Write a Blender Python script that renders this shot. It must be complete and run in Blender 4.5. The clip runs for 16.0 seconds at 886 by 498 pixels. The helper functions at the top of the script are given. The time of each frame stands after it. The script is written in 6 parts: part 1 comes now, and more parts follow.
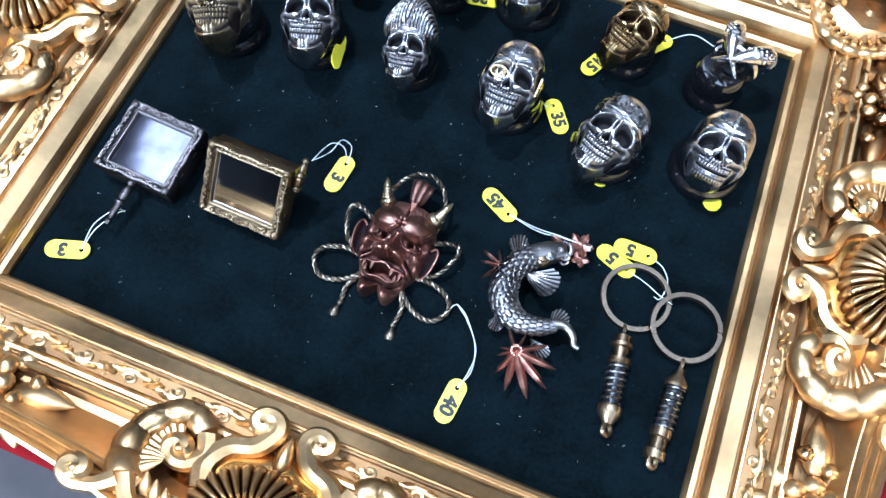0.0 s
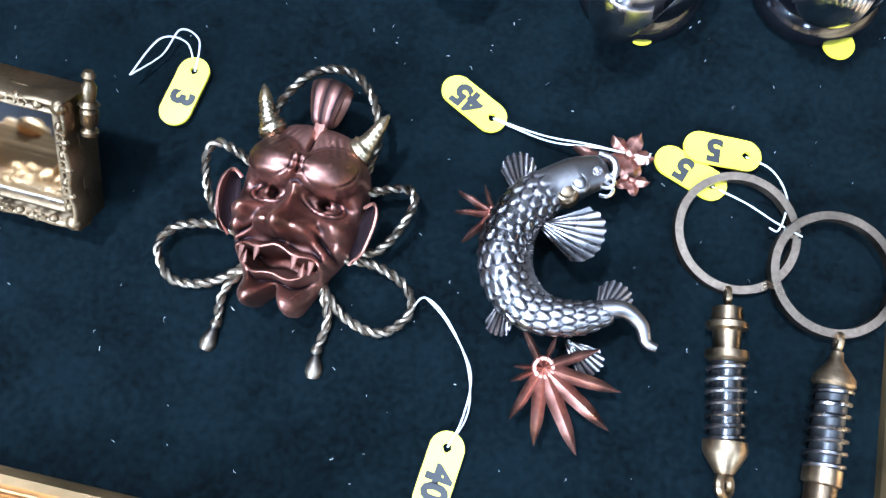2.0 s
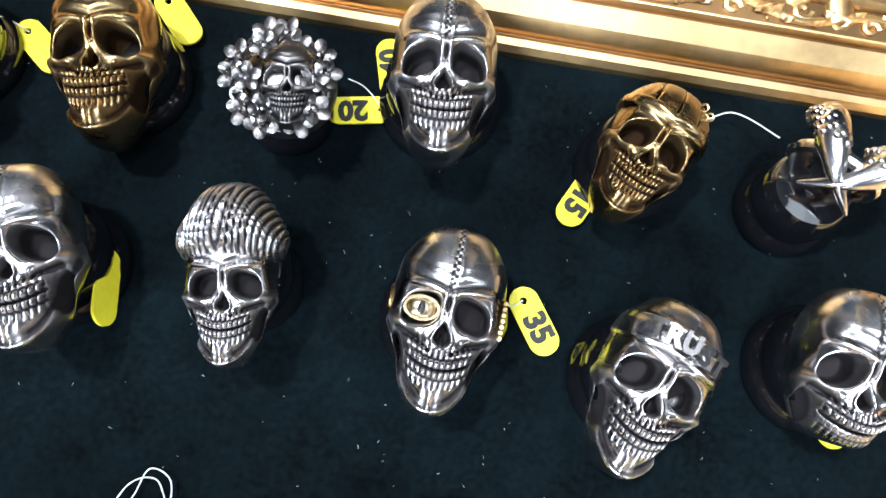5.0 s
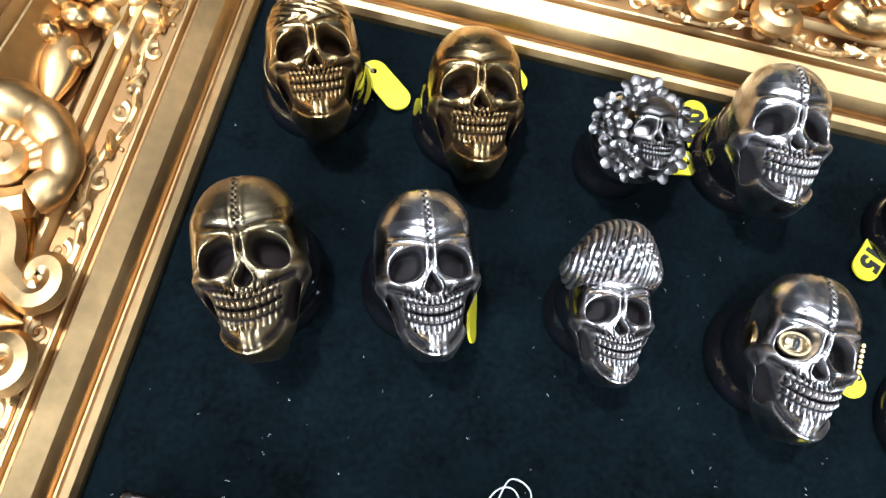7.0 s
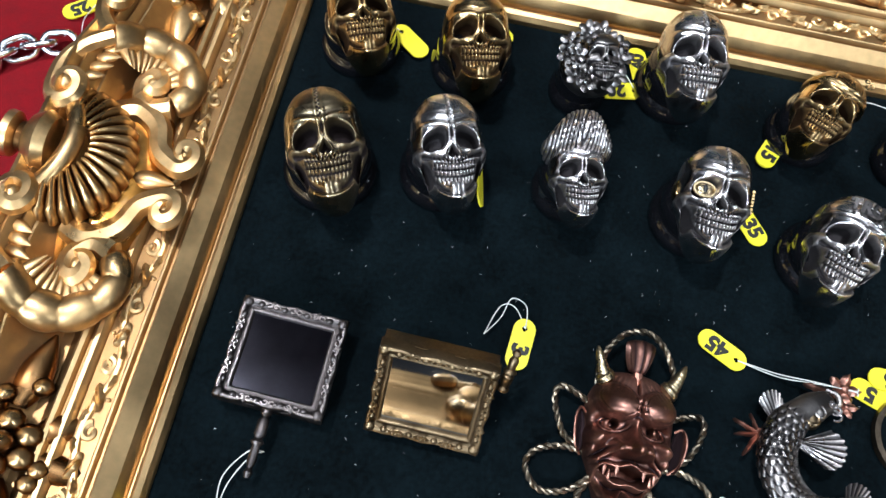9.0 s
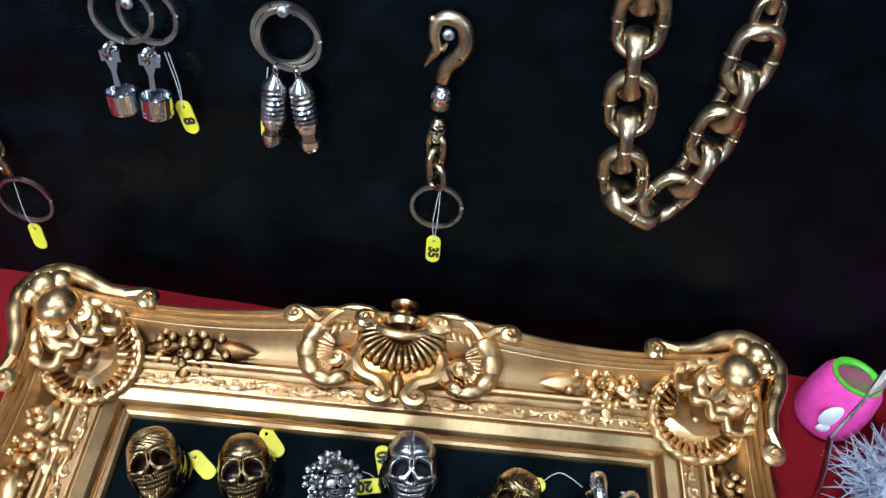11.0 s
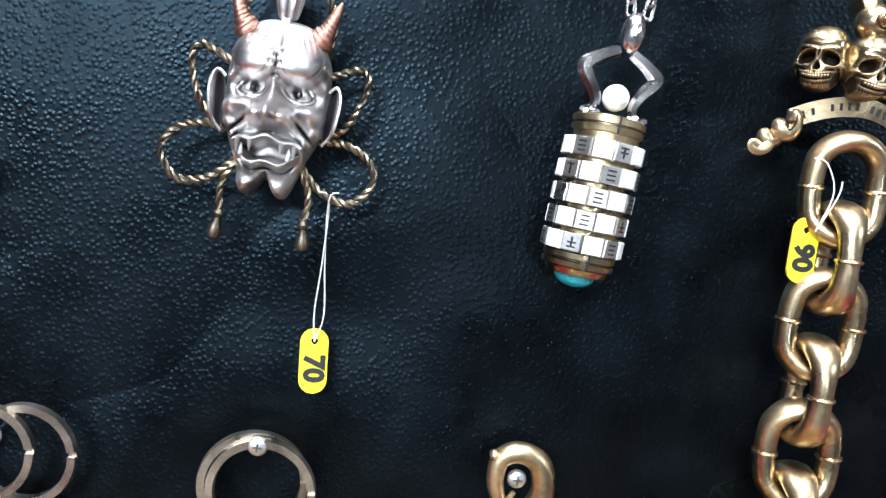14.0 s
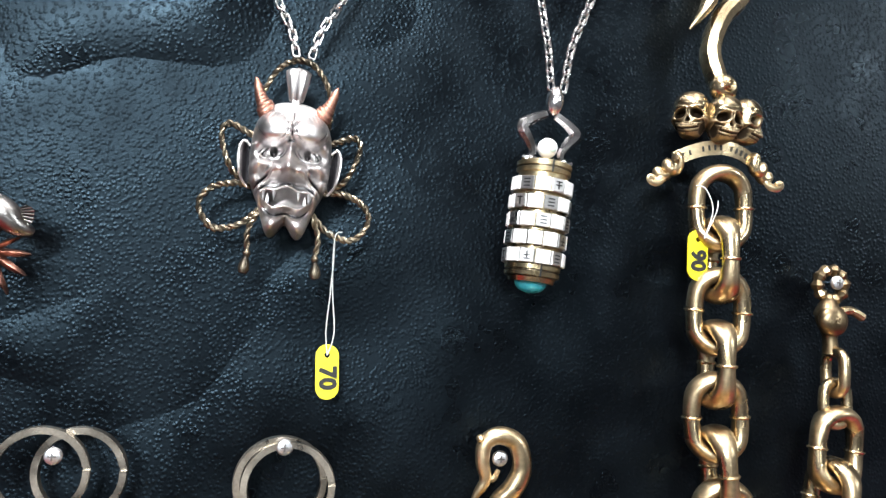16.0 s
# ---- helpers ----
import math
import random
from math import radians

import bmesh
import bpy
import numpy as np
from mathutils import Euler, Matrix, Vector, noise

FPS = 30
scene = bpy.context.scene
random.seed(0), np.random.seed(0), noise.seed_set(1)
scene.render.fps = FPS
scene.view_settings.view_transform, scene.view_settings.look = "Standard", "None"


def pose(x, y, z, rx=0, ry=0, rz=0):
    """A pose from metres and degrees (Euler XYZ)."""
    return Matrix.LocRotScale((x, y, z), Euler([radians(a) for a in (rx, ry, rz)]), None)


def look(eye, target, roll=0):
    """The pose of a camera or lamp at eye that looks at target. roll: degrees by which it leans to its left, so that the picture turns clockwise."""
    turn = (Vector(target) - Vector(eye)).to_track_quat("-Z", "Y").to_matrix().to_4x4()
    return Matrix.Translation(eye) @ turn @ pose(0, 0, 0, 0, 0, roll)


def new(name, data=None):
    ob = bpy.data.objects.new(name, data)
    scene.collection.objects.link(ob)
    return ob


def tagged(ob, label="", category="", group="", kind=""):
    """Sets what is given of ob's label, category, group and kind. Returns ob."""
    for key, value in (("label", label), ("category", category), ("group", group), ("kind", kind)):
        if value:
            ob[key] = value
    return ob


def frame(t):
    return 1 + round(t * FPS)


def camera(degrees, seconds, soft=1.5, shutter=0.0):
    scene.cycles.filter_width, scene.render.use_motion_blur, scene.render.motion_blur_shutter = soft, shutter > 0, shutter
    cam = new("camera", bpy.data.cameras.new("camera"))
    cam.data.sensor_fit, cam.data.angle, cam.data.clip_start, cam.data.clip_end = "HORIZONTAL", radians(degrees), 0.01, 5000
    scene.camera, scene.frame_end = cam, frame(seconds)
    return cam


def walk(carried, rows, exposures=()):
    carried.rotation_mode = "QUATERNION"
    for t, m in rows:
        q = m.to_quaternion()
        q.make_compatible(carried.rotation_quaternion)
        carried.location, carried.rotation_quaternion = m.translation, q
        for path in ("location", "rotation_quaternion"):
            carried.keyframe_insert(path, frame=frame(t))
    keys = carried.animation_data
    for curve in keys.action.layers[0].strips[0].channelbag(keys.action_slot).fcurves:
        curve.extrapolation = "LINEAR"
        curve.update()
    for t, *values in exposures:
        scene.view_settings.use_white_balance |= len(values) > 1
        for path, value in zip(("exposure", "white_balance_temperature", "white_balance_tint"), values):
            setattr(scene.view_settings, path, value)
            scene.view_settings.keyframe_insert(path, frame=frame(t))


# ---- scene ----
cam = camera(61.56, 16.0)
PATH = [
    (0.0, (0.0598, -0.1962, 0.3212), (0.0280, -0.0884, 0.0431), 5.23),
    (0.5, (0.0621, -0.1632, 0.2482), (0.0316, -0.0751, -0.0369), -0.96),
    (1.0, (0.0596, -0.1438, 0.1953), (0.0390, -0.0691, -0.0945), -0.80),
    (1.5, (0.0560, -0.1407, 0.1862), (0.0389, -0.0678, -0.1043), 0.39),
    (2.0, (0.0493, -0.1297, 0.1857), (0.0357, -0.0551, -0.1045), 2.35),
    (2.5, (0.0589, -0.0995, 0.1926), (0.0474, -0.0257, -0.0979), 1.47),
    (3.0, (0.0712, -0.0696, 0.1982), (0.0594, 0.0069, -0.0916), 0.54),
    (3.5, (0.0643, -0.0527, 0.1964), (0.0567, 0.0260, -0.0930), 3.26),
    (3.7, (0.0602, -0.0452, 0.1974), (0.0551, 0.0340, -0.0920), 4.88),
    (5.8, (-0.0161, -0.0254, 0.2069), (-0.0106, 0.0643, -0.0793), 13.68),
    (6.0, (-0.0261, -0.0310, 0.2076), (-0.0205, 0.0606, -0.0780), 14.00),
    (6.5, (-0.0578, -0.0429, 0.2101), (-0.0505, 0.0542, -0.0737), 16.21),
    (7.0, (-0.0781, -0.0553, 0.2125), (-0.0739, 0.0495, -0.0685), 15.36),
    (7.5, (-0.0930, -0.0773, 0.2261), (-0.0898, 0.0327, -0.0530), 15.44),
    (8.0, (-0.0921, -0.1106, 0.2363), (-0.0912, 0.0039, -0.0410), 14.03),
    (8.2, (-0.0899, -0.1234, 0.2285), (-0.0906, -0.0080, -0.0484), 13.12),
    (10.3, (-0.0371, -0.1513, 0.3852), (-0.0298, 0.0075, 0.1308), 8.60),
    (10.5, (-0.0295, -0.1330, 0.3971), (-0.0223, 0.0320, 0.1466), 8.03),
    (11.0, (0.0130, -0.0717, 0.4265), (0.0178, 0.1075, 0.1859), 7.01),
    (11.5, (0.0360, -0.0007, 0.4484), (0.0350, 0.1996, 0.2251), 7.28),
    (12.0, (0.0279, 0.0421, 0.4375), (0.0258, 0.2600, 0.2313), 6.95),
    (12.5, (0.0037, 0.0603, 0.4135), (0.0054, 0.2977, 0.2301), 7.65),
    (13.0, (-0.0223, 0.0637, 0.3863), (-0.0083, 0.3193, 0.2298), 9.18),
    (13.5, (-0.0378, 0.0515, 0.3505), (-0.0225, 0.3304, 0.2411), 10.55),
    (14.0, (-0.0543, 0.0331, 0.3396), (-0.0126, 0.3138, 0.2420), 10.36),
    (14.5, (-0.0511, -0.0082, 0.3065), (0.0003, 0.2780, 0.2325), 10.28),
    (15.0, (-0.0380, -0.0645, 0.3065), (0.0141, 0.2275, 0.2613), 6.42),
    (15.5, (-0.0512, -0.0714, 0.3108), (0.0009, 0.2222, 0.2784), 4.90),
    (16.0, (-0.0830, -0.0303, 0.3176), (-0.0142, 0.2584, 0.2734), 7.17),
]
EXPOSURE = [(0.0, -0.12, 4950, 9), (0.6, 0.06, 4950, 9), (1.1, 0.35, 4950, 10), (2.0, 0.55, 4950, 11), (2.8, 0.15, 5800, 11), (3.5, -0.1, 6200, 10), (6.0, -0.05, 5900, 10), (7.0, -0.2, 6000, 10), (8.2, -0.42, 6250, 10), (10.3, -1.12, 5550, 11), (11.0, -1.08, 5450, 10), (11.5, -0.35, 5600, 9), (12.0, 0.3, 5150, 8), (13.0, 0.18, 5400, 9), (14.0, 0.05, 6250, 10), (14.8, 0.0, 6700, 11), (16.0, 0.0, 6850, 12)]
walk(cam, [(t, look(e, g, r)) for t, e, g, r in PATH], EXPOSURE)

# ---- light: a hall with ceiling lamps ----
world = bpy.data.worlds.new("hall_air")
scene.world = world
world.use_nodes = True
world.node_tree.nodes["Background"].inputs[0].default_value = (0.75, 0.82, 1.0, 1)
world.node_tree.nodes["Background"].inputs[1].default_value = 0.12


def lamp(name, at, to, watts, size, colour):
    data = bpy.data.lights.new(name, "AREA")
    data.shape, data.size, data.energy, data.color = "DISK", size, watts, colour
    ob = new(name, data)
    ob.matrix_world = look(at, to)
    return ob


lamp("ceiling_spot", (-0.50, 0.05, 1.8), (0, 0.1, 0.1), 46, 0.13, (0.95, 0.97, 1.0))
for lx, ly, watts, size in ((0.60, -0.30, 22, 1.2), (-1.5, -0.6, 22, 1.4), (1.5, -0.6, 22, 1.4), (0.1, -1.6, 22, 1.3), (0.8, 0.35, 20, 1.1), (-1.0, 0.80, 20, 1.0), (0.5, -0.5, 10, 0.12)):
    lamp("ceiling_lamp", (lx, ly, 3.3), (lx, ly, 0), watts, size, (0.88, 0.95, 1.0))
for lx, ly, watts in ((-2.2, -4.5, 420), (-3.9, -5.4, 380), (-1.1, -3.2, 230), (3.9, -3.0, 160), (0.5, -12.0, 300)):
    lamp("hall_light", (lx, ly, 3.3), (lx * 0.7, ly + 1.5, 0), watts, 1.3, (0.80, 0.92, 1.0))


# ---- geometry tools ----
class Geo:
    """Gathers vertices and faces of one part."""

    def __init__(self):
        self.v, self.f, self.n, self.patina_shade = [], [], 0, None

    def add(self, verts, faces, m=None):
        verts = np.asarray(verts, float)
        if m is not None:
            a = np.array(m)
            verts = verts @ a[:3, :3].T + a[:3, 3]
        self.v.append(verts)
        self.f.extend([tuple(i + self.n for i in f) for f in faces])
        self.n += len(verts)
        return self

    def join(self, other, m=None):
        if other.n:
            self.add(np.vstack(other.v), other.f, m)
        return self

    def mesh(self, name, smooth=True, sharp=0):
        me = bpy.data.meshes.new(name)
        me.from_pydata(np.vstack(self.v).tolist(), [], self.f)
        me.validate()
        if smooth:
            me.shade_smooth()
            if sharp:
                me.set_sharp_from_angle(angle=radians(sharp))
        return me


def grid(nu, nv, cu=False, cv=False):
    """Faces of an nu by nv net of vertices, closed along u or v."""
    out = []
    for i in range(nu if cu else nu - 1):
        for j in range(nv if cv else nv - 1):
            a, b = i, (i + 1) % nu
            c, d = j, (j + 1) % nv
            out.append((a * nv + c, b * nv + c, b * nv + d, a * nv + d))
    return out


def tube(path, radius, n=10, closed=False, flat=1.0, m=None, twist=0.0):
    """A round or flattened tube along a path; radius a number or one value a point."""
    p = np.asarray(path, float)
    k = len(p)
    rad = np.full(k, radius) if np.isscalar(radius) else np.asarray(radius, float)
    t = np.roll(p, -1, 0) - np.roll(p, 1, 0) if closed else np.gradient(p, axis=0)
    t /= np.linalg.norm(t, axis=1)[:, None] + 1e-12
    ref = np.array([0, 0, 1.0]) if abs(t[0][2]) < 0.9 else np.array([1.0, 0, 0])
    verts = []
    b = np.cross(t[0], ref)
    b /= np.linalg.norm(b)
    for i in range(k):
        b = b - t[i] * (b @ t[i])
        b /= np.linalg.norm(b) + 1e-12
        c = np.cross(t[i], b)
        for j in range(n):
            a = 2 * math.pi * j / n + twist * i
            verts.append(p[i] + rad[i] * (math.cos(a) * b + flat * math.sin(a) * c))
    faces = [f[::-1] for f in grid(k, n, closed, True)]
    if not closed:
        faces += [tuple(range(n))[::-1], tuple((k - 1) * n + j for j in range(n))]
    return Geo().add(verts, faces, m)


def lathe(profile, n=24, m=None):
    """Turns (radius, height) pairs round z, closed at both ends."""
    verts = [(r * math.cos(2 * math.pi * j / n), r * math.sin(2 * math.pi * j / n), z) for r, z in profile for j in range(n)]
    k = len(profile)
    faces = [(b, a, d, c) for a, b, c, d in grid(k, n, False, True)]
    faces += [tuple(n - 1 - j for j in range(n)), tuple((k - 1) * n + j for j in range(n))]
    return Geo().add(verts, faces, m)


def ball(r=(1, 1, 1), at=(0, 0, 0), nu=14, nv=9, m=None):
    verts = []
    for i in range(nu):
        for j in range(nv):
            a, b = 2 * math.pi * i / nu, math.pi * (j / (nv - 1) - 0.5)
            verts.append((at[0] + r[0] * math.cos(a) * math.cos(b), at[1] + r[1] * math.sin(a) * math.cos(b), at[2] + r[2] * math.sin(b)))
    return Geo().add(verts, grid(nu, nv, True, False), m)


def arc(cx, cy, r, a0, a1, k=16, z=0.0, ry=None):
    return [(cx + r * math.cos(radians(a0 + (a1 - a0) * i / (k - 1))), cy + (ry or r) * math.sin(radians(a0 + (a1 - a0) * i / (k - 1))), z) for i in range(k)]


def smooth_path(points, k=40, closed=False):
    """A rounded path through a few points."""
    p = [Vector(q) for q in points]
    n = len(p)
    out = []
    segs = n if closed else n - 1
    per = max(2, k // segs)
    for i in range(segs):
        g = (lambda j: p[j % n]) if closed else (lambda j: p[min(max(j, 0), n - 1)])
        a, b, c, d = g(i - 1), g(i), g(i + 1), g(i + 2)
        for s in range(per):
            t = s / per
            out.append(0.5 * (2 * b + (c - a) * t + (2 * a - 5 * b + 4 * c - d) * t * t + (3 * b - a - 3 * c + d) * t ** 3))
    if not closed:
        out.append(p[-1])
    return [tuple(q) for q in out]


def slab(outline, z0, z1, bevel=0.0, m=None):
    """A plate with the given outline and softened upper edge."""
    o = np.asarray(outline, float)[:, :2]
    mid = o.mean(0)
    n = len(o)
    rings = [(o, z0), (o, z1 - bevel)]
    if bevel:
        d = o - mid
        rings.append((mid + d * (1 - bevel / (np.abs(d).max() + 1e-9)), z1))
    verts = [(x, y, z) for r, z in rings for x, y in r]
    k = len(rings)
    faces = [(b, a, d, c) for a, b, c, d in grid(k, n, False, True)]
    faces += [tuple(n - 1 - j for j in range(n)), tuple((k - 1) * n + j for j in range(n))]
    return Geo().add(verts, faces, m)


def box(x0, x1, y0, y1, z0, z1, m=None):
    return slab([(x0, y0), (x1, y0), (x1, y1), (x0, y1)], z0, z1, 0, m)


def thing(name, m, label, category, group=""):
    ob = new(name)
    ob.empty_display_size = 0.01
    ob.matrix_world = m
    return tagged(ob, label, category, group)


def part(name, geo, material, parent, label="", sharp=40):
    me = geo.mesh(name, True, sharp)
    me.materials.append(material)
    if geo.patina_shade is not None:
        me.attributes.new("patina_shade", "FLOAT", "POINT").data.foreach_set("value", np.ascontiguousarray(geo.patina_shade, dtype=np.float32))
    ob = new(name, me)
    ob.parent = parent
    return tagged(ob, label)


def single(name, geo, material, label, category, m=None, kind="", group="", sharp=40):
    me = geo.mesh(name, True, sharp)
    me.materials.append(material)
    ob = new(name, me)
    if m is not None:
        ob.matrix_world = m
    return tagged(ob, label, category, group, kind)


def written(text, size, depth, m=None):
    """Raised lettering in the built-in font, centred, as geometry."""
    cu = bpy.data.curves.new("lettering", "FONT")
    cu.body, cu.size, cu.extrude, cu.align_x, cu.align_y, cu.resolution_u, cu.offset = text, size, depth, "CENTER", "CENTER", 3, size * 0.05
    ob = bpy.data.objects.new("lettering", cu)
    scene.collection.objects.link(ob)
    bpy.context.view_layer.update()
    me = bpy.data.meshes.new_from_object(ob.evaluated_get(bpy.context.evaluated_depsgraph_get()))
    geo = Geo().add([v.co[:] for v in me.vertices], [tuple(p.vertices) for p in me.polygons], m)
    bpy.data.objects.remove(ob)
    bpy.data.meshes.remove(me)
    bpy.data.curves.remove(cu)
    return geo


# ---- materials ----
def node(nt, kind, **values):
    n = nt.nodes.new(kind)
    for key, value in values.items():
        n.inputs[key.replace("_", " ")].default_value = value
    return n


def surface(name, colour, rough=0.5, metal=0.0, deep=None, crease_range=(0.46, 0.54), grain=900.0, vary=0.25, bump=0.1, size=0.0002, coat=0.0, sheen=0.0, rough_vary=0.12, spec=0.5):
    """Base colour with two scales of variation, fine relief and, where deep is given, hollows coloured darker for
    oxidation and recess shade alike.
    """
    mat = bpy.data.materials.new(name)
    mat.use_nodes = True
    nt = mat.node_tree
    bs = nt.nodes["Principled BSDF"]
    bs.inputs["Metallic"].default_value = metal
    bs.inputs["Coat Weight"].default_value = coat
    bs.inputs["Sheen Weight"].default_value = sheen
    bs.inputs["Specular IOR Level"].default_value = spec
    tex = nt.nodes.new("ShaderNodeTexCoord")
    fine = node(nt, "ShaderNodeTexNoise", Scale=grain, Detail=4.0)
    wide = node(nt, "ShaderNodeTexNoise", Scale=grain * 0.08, Detail=3.0)
    for n in (fine, wide):
        nt.links.new(tex.outputs["Object"], n.inputs["Vector"])
    mix = nt.nodes.new("ShaderNodeMath")
    mix.operation = "ADD"
    nt.links.new(fine.outputs[0], mix.inputs[0])
    nt.links.new(wide.outputs[0], mix.inputs[1])
    ramp = node(nt, "ShaderNodeMapRange")
    ramp.inputs["From Min"].default_value, ramp.inputs["From Max"].default_value = 0.7, 1.3
    ramp.inputs["To Min"].default_value, ramp.inputs["To Max"].default_value = 1 - vary, 1 + vary
    nt.links.new(mix.outputs[0], ramp.inputs["Value"])
    col = nt.nodes.new("ShaderNodeVectorMath")
    col.operation = "SCALE"
    col.inputs[0].default_value = colour
    nt.links.new(ramp.outputs[0], col.inputs["Scale"])
    out = col.outputs[0]
    # curvature darkens the creases: oxidation plus shade put into the base colour
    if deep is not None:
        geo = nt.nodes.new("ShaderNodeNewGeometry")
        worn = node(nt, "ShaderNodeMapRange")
        worn.inputs["From Min"].default_value, worn.inputs["From Max"].default_value = crease_range
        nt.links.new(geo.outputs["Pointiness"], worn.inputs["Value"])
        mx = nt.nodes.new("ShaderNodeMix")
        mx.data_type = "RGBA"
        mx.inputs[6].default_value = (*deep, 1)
        dark_attr = nt.nodes.new("ShaderNodeAttribute")
        dark_attr.attribute_name = "patina_shade"
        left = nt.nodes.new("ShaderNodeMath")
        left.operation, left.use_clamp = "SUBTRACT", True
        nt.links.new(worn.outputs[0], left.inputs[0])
        nt.links.new(dark_attr.outputs["Fac"], left.inputs[1])
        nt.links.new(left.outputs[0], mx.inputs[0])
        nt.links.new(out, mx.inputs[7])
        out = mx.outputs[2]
    nt.links.new(out, bs.inputs["Base Color"])
    rr = node(nt, "ShaderNodeMapRange")
    rr.inputs["From Min"].default_value, rr.inputs["From Max"].default_value = 0.3, 0.7
    rr.inputs["To Min"].default_value, rr.inputs["To Max"].default_value = max(0.02, rough - rough_vary), min(1, rough + rough_vary)
    nt.links.new(wide.outputs[0], rr.inputs["Value"])
    rough_out = rr.outputs[0]
    if deep is not None:
        dull = nt.nodes.new("ShaderNodeMath")
        dull.operation, dull.use_clamp = "MULTIPLY_ADD", True
        dull.inputs[1].default_value = 0.6
        nt.links.new(dark_attr.outputs["Fac"], dull.inputs[0])
        nt.links.new(rough_out, dull.inputs[2])
        rough_out = dull.outputs[0]
    nt.links.new(rough_out, bs.inputs["Roughness"])
    bp = node(nt, "ShaderNodeBump", Strength=bump, Distance=size)
    nt.links.new(fine.outputs[0], bp.inputs["Height"])
    nt.links.new(bp.outputs[0], bs.inputs["Normal"])
    return mat


# brown in the gilt's creases: antique toning and recess shade in one colour
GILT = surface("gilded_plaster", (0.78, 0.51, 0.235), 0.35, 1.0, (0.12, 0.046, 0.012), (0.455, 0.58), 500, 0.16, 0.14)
AMBER = surface("amber_glazed_gilding", (0.50, 0.23, 0.045), 0.22, 1.0, None, (0, 1), 160, 0.5, 0.1, coat=0.6)
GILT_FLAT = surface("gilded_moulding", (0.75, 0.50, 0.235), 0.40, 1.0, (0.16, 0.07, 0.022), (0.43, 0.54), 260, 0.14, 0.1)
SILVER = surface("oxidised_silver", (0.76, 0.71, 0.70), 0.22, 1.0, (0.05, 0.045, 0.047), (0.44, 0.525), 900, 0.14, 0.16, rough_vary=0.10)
BLACK_SILVER = surface("dark_oxidised_silver", (0.20, 0.185, 0.18), 0.30, 1.0, (0.018, 0.017, 0.018), (0.45, 0.56), 900, 0.18, 0.1)
DARK_SILVER = surface("blackened_silver", (0.35, 0.32, 0.305), 0.31, 1.0, (0.025, 0.023, 0.025), (0.45, 0.56), 900, 0.15, 0.1)
DARK_MIRROR_METAL = surface("blackened_mirror_metal", (0.125, 0.108, 0.104), 0.38, 1.0, (0.02, 0.016, 0.015), (0.44, 0.55), 900, 0.2, 0.1)
BROWN_MIRROR_METAL = surface("brown_mirror_metal", (0.20, 0.142, 0.08), 0.38, 1.0, (0.03, 0.018, 0.01), (0.44, 0.55), 900, 0.25, 0.1)
BRASS = surface("antique_brass", (0.50, 0.34, 0.16), 0.24, 1.0, (0.04, 0.022, 0.012), (0.44, 0.525), 900, 0.18, 0.1)
OLD_BRASS = surface("tarnished_brass", (0.42, 0.33, 0.20), 0.27, 1.0, (0.04, 0.03, 0.03), (0.43, 0.525), 700, 0.25, 0.1)
BRONZE = surface("worn_bronze", (0.62, 0.47, 0.29), 0.30, 1.0, (0.06, 0.042, 0.028), (0.43, 0.56), 500, 0.3, 0.12)
DARK_BRONZE = surface("aged_bronze", (0.27, 0.195, 0.115), 0.36, 1.0, (0.035, 0.022, 0.014), (0.43, 0.57), 700, 0.3, 0.1)
STEEL_BROWN = surface("bronzed_steel", (0.19, 0.145, 0.105), 0.38, 1.0, None, (0, 1), 900, 0.25, 0.1)
COPPER = surface("oxidised_copper", (0.44, 0.215, 0.158), 0.44, 1.0, (0.035, 0.022, 0.024), (0.445, 0.55), 800, 0.25, 0.1)
CHROME = surface("polished_steel", (0.8, 0.8, 0.82), 0.12, 1.0, None, (0, 1), 900, 0.06, 0.04)
POD = surface("black_lacquer", (0.004, 0.004, 0.005), 0.1, 0.0, None, (0, 1), 500, 0.3, 0.02, coat=0.5)
TAG = surface("yellow_plastic", (0.83, 0.72, 0.03), 0.4, 0.0, None, (0, 1), 700, 0.06, 0.04)
INK = surface("black_ink", (0.012, 0.012, 0.012), 0.6, 0.0, None, (0, 1), 900, 0.2)
THREAD = surface("white_thread", (0.72, 0.72, 0.68), 0.8, 0.0, None, (0, 1), 4000, 0.15, 0.3)
CLEAR_MIRROR = surface("clear_mirror_glass", (0.45, 0.44, 0.43), 0.05, 1.0, None, (0, 1), 120, 0.10, 0.0, rough_vary=0.03)
MIRROR = surface("mirror_glass", (0.15, 0.142, 0.175), 0.07, 1.0, None, (0, 1), 120, 0.30, 0.0, rough_vary=0.04)
WHITE = surface("white_enamel", (0.8, 0.78, 0.78), 0.35, 0.0, None, (0, 1), 600, 0.05)
TURQUOISE = surface("turquoise_stone", (0.03, 0.33, 0.40), 0.25, 0.0, None, (0, 1), 500, 0.3)
RUBY = surface("red_stone", (0.35, 0.01, 0.02), 0.08, 0.0, None, (0, 1), 500, 0.1, 0.0, coat=1.0)
OPAL = surface("opal_stone", (0.6, 0.72, 0.68), 0.15, 0.0, None, (0, 1), 300, 0.3, 0.0, coat=1.0)
RED_CLOTH = surface("red_tablecloth", (0.16, 0.004, 0.007), 0.9, 0.0, None, (0, 1), 1800, 0.2, 0.5, 0.0004, sheen=0.03, spec=0.1)
DARK_WALL = surface("dark_wall_paint", (0.12, 0.12, 0.13), 0.7, 0.0, None, (0, 1), 30, 0.1)
PAINT = surface("wall_paint", (0.28, 0.29, 0.30), 0.7, 0.0, None, (0, 1), 30, 0.1)
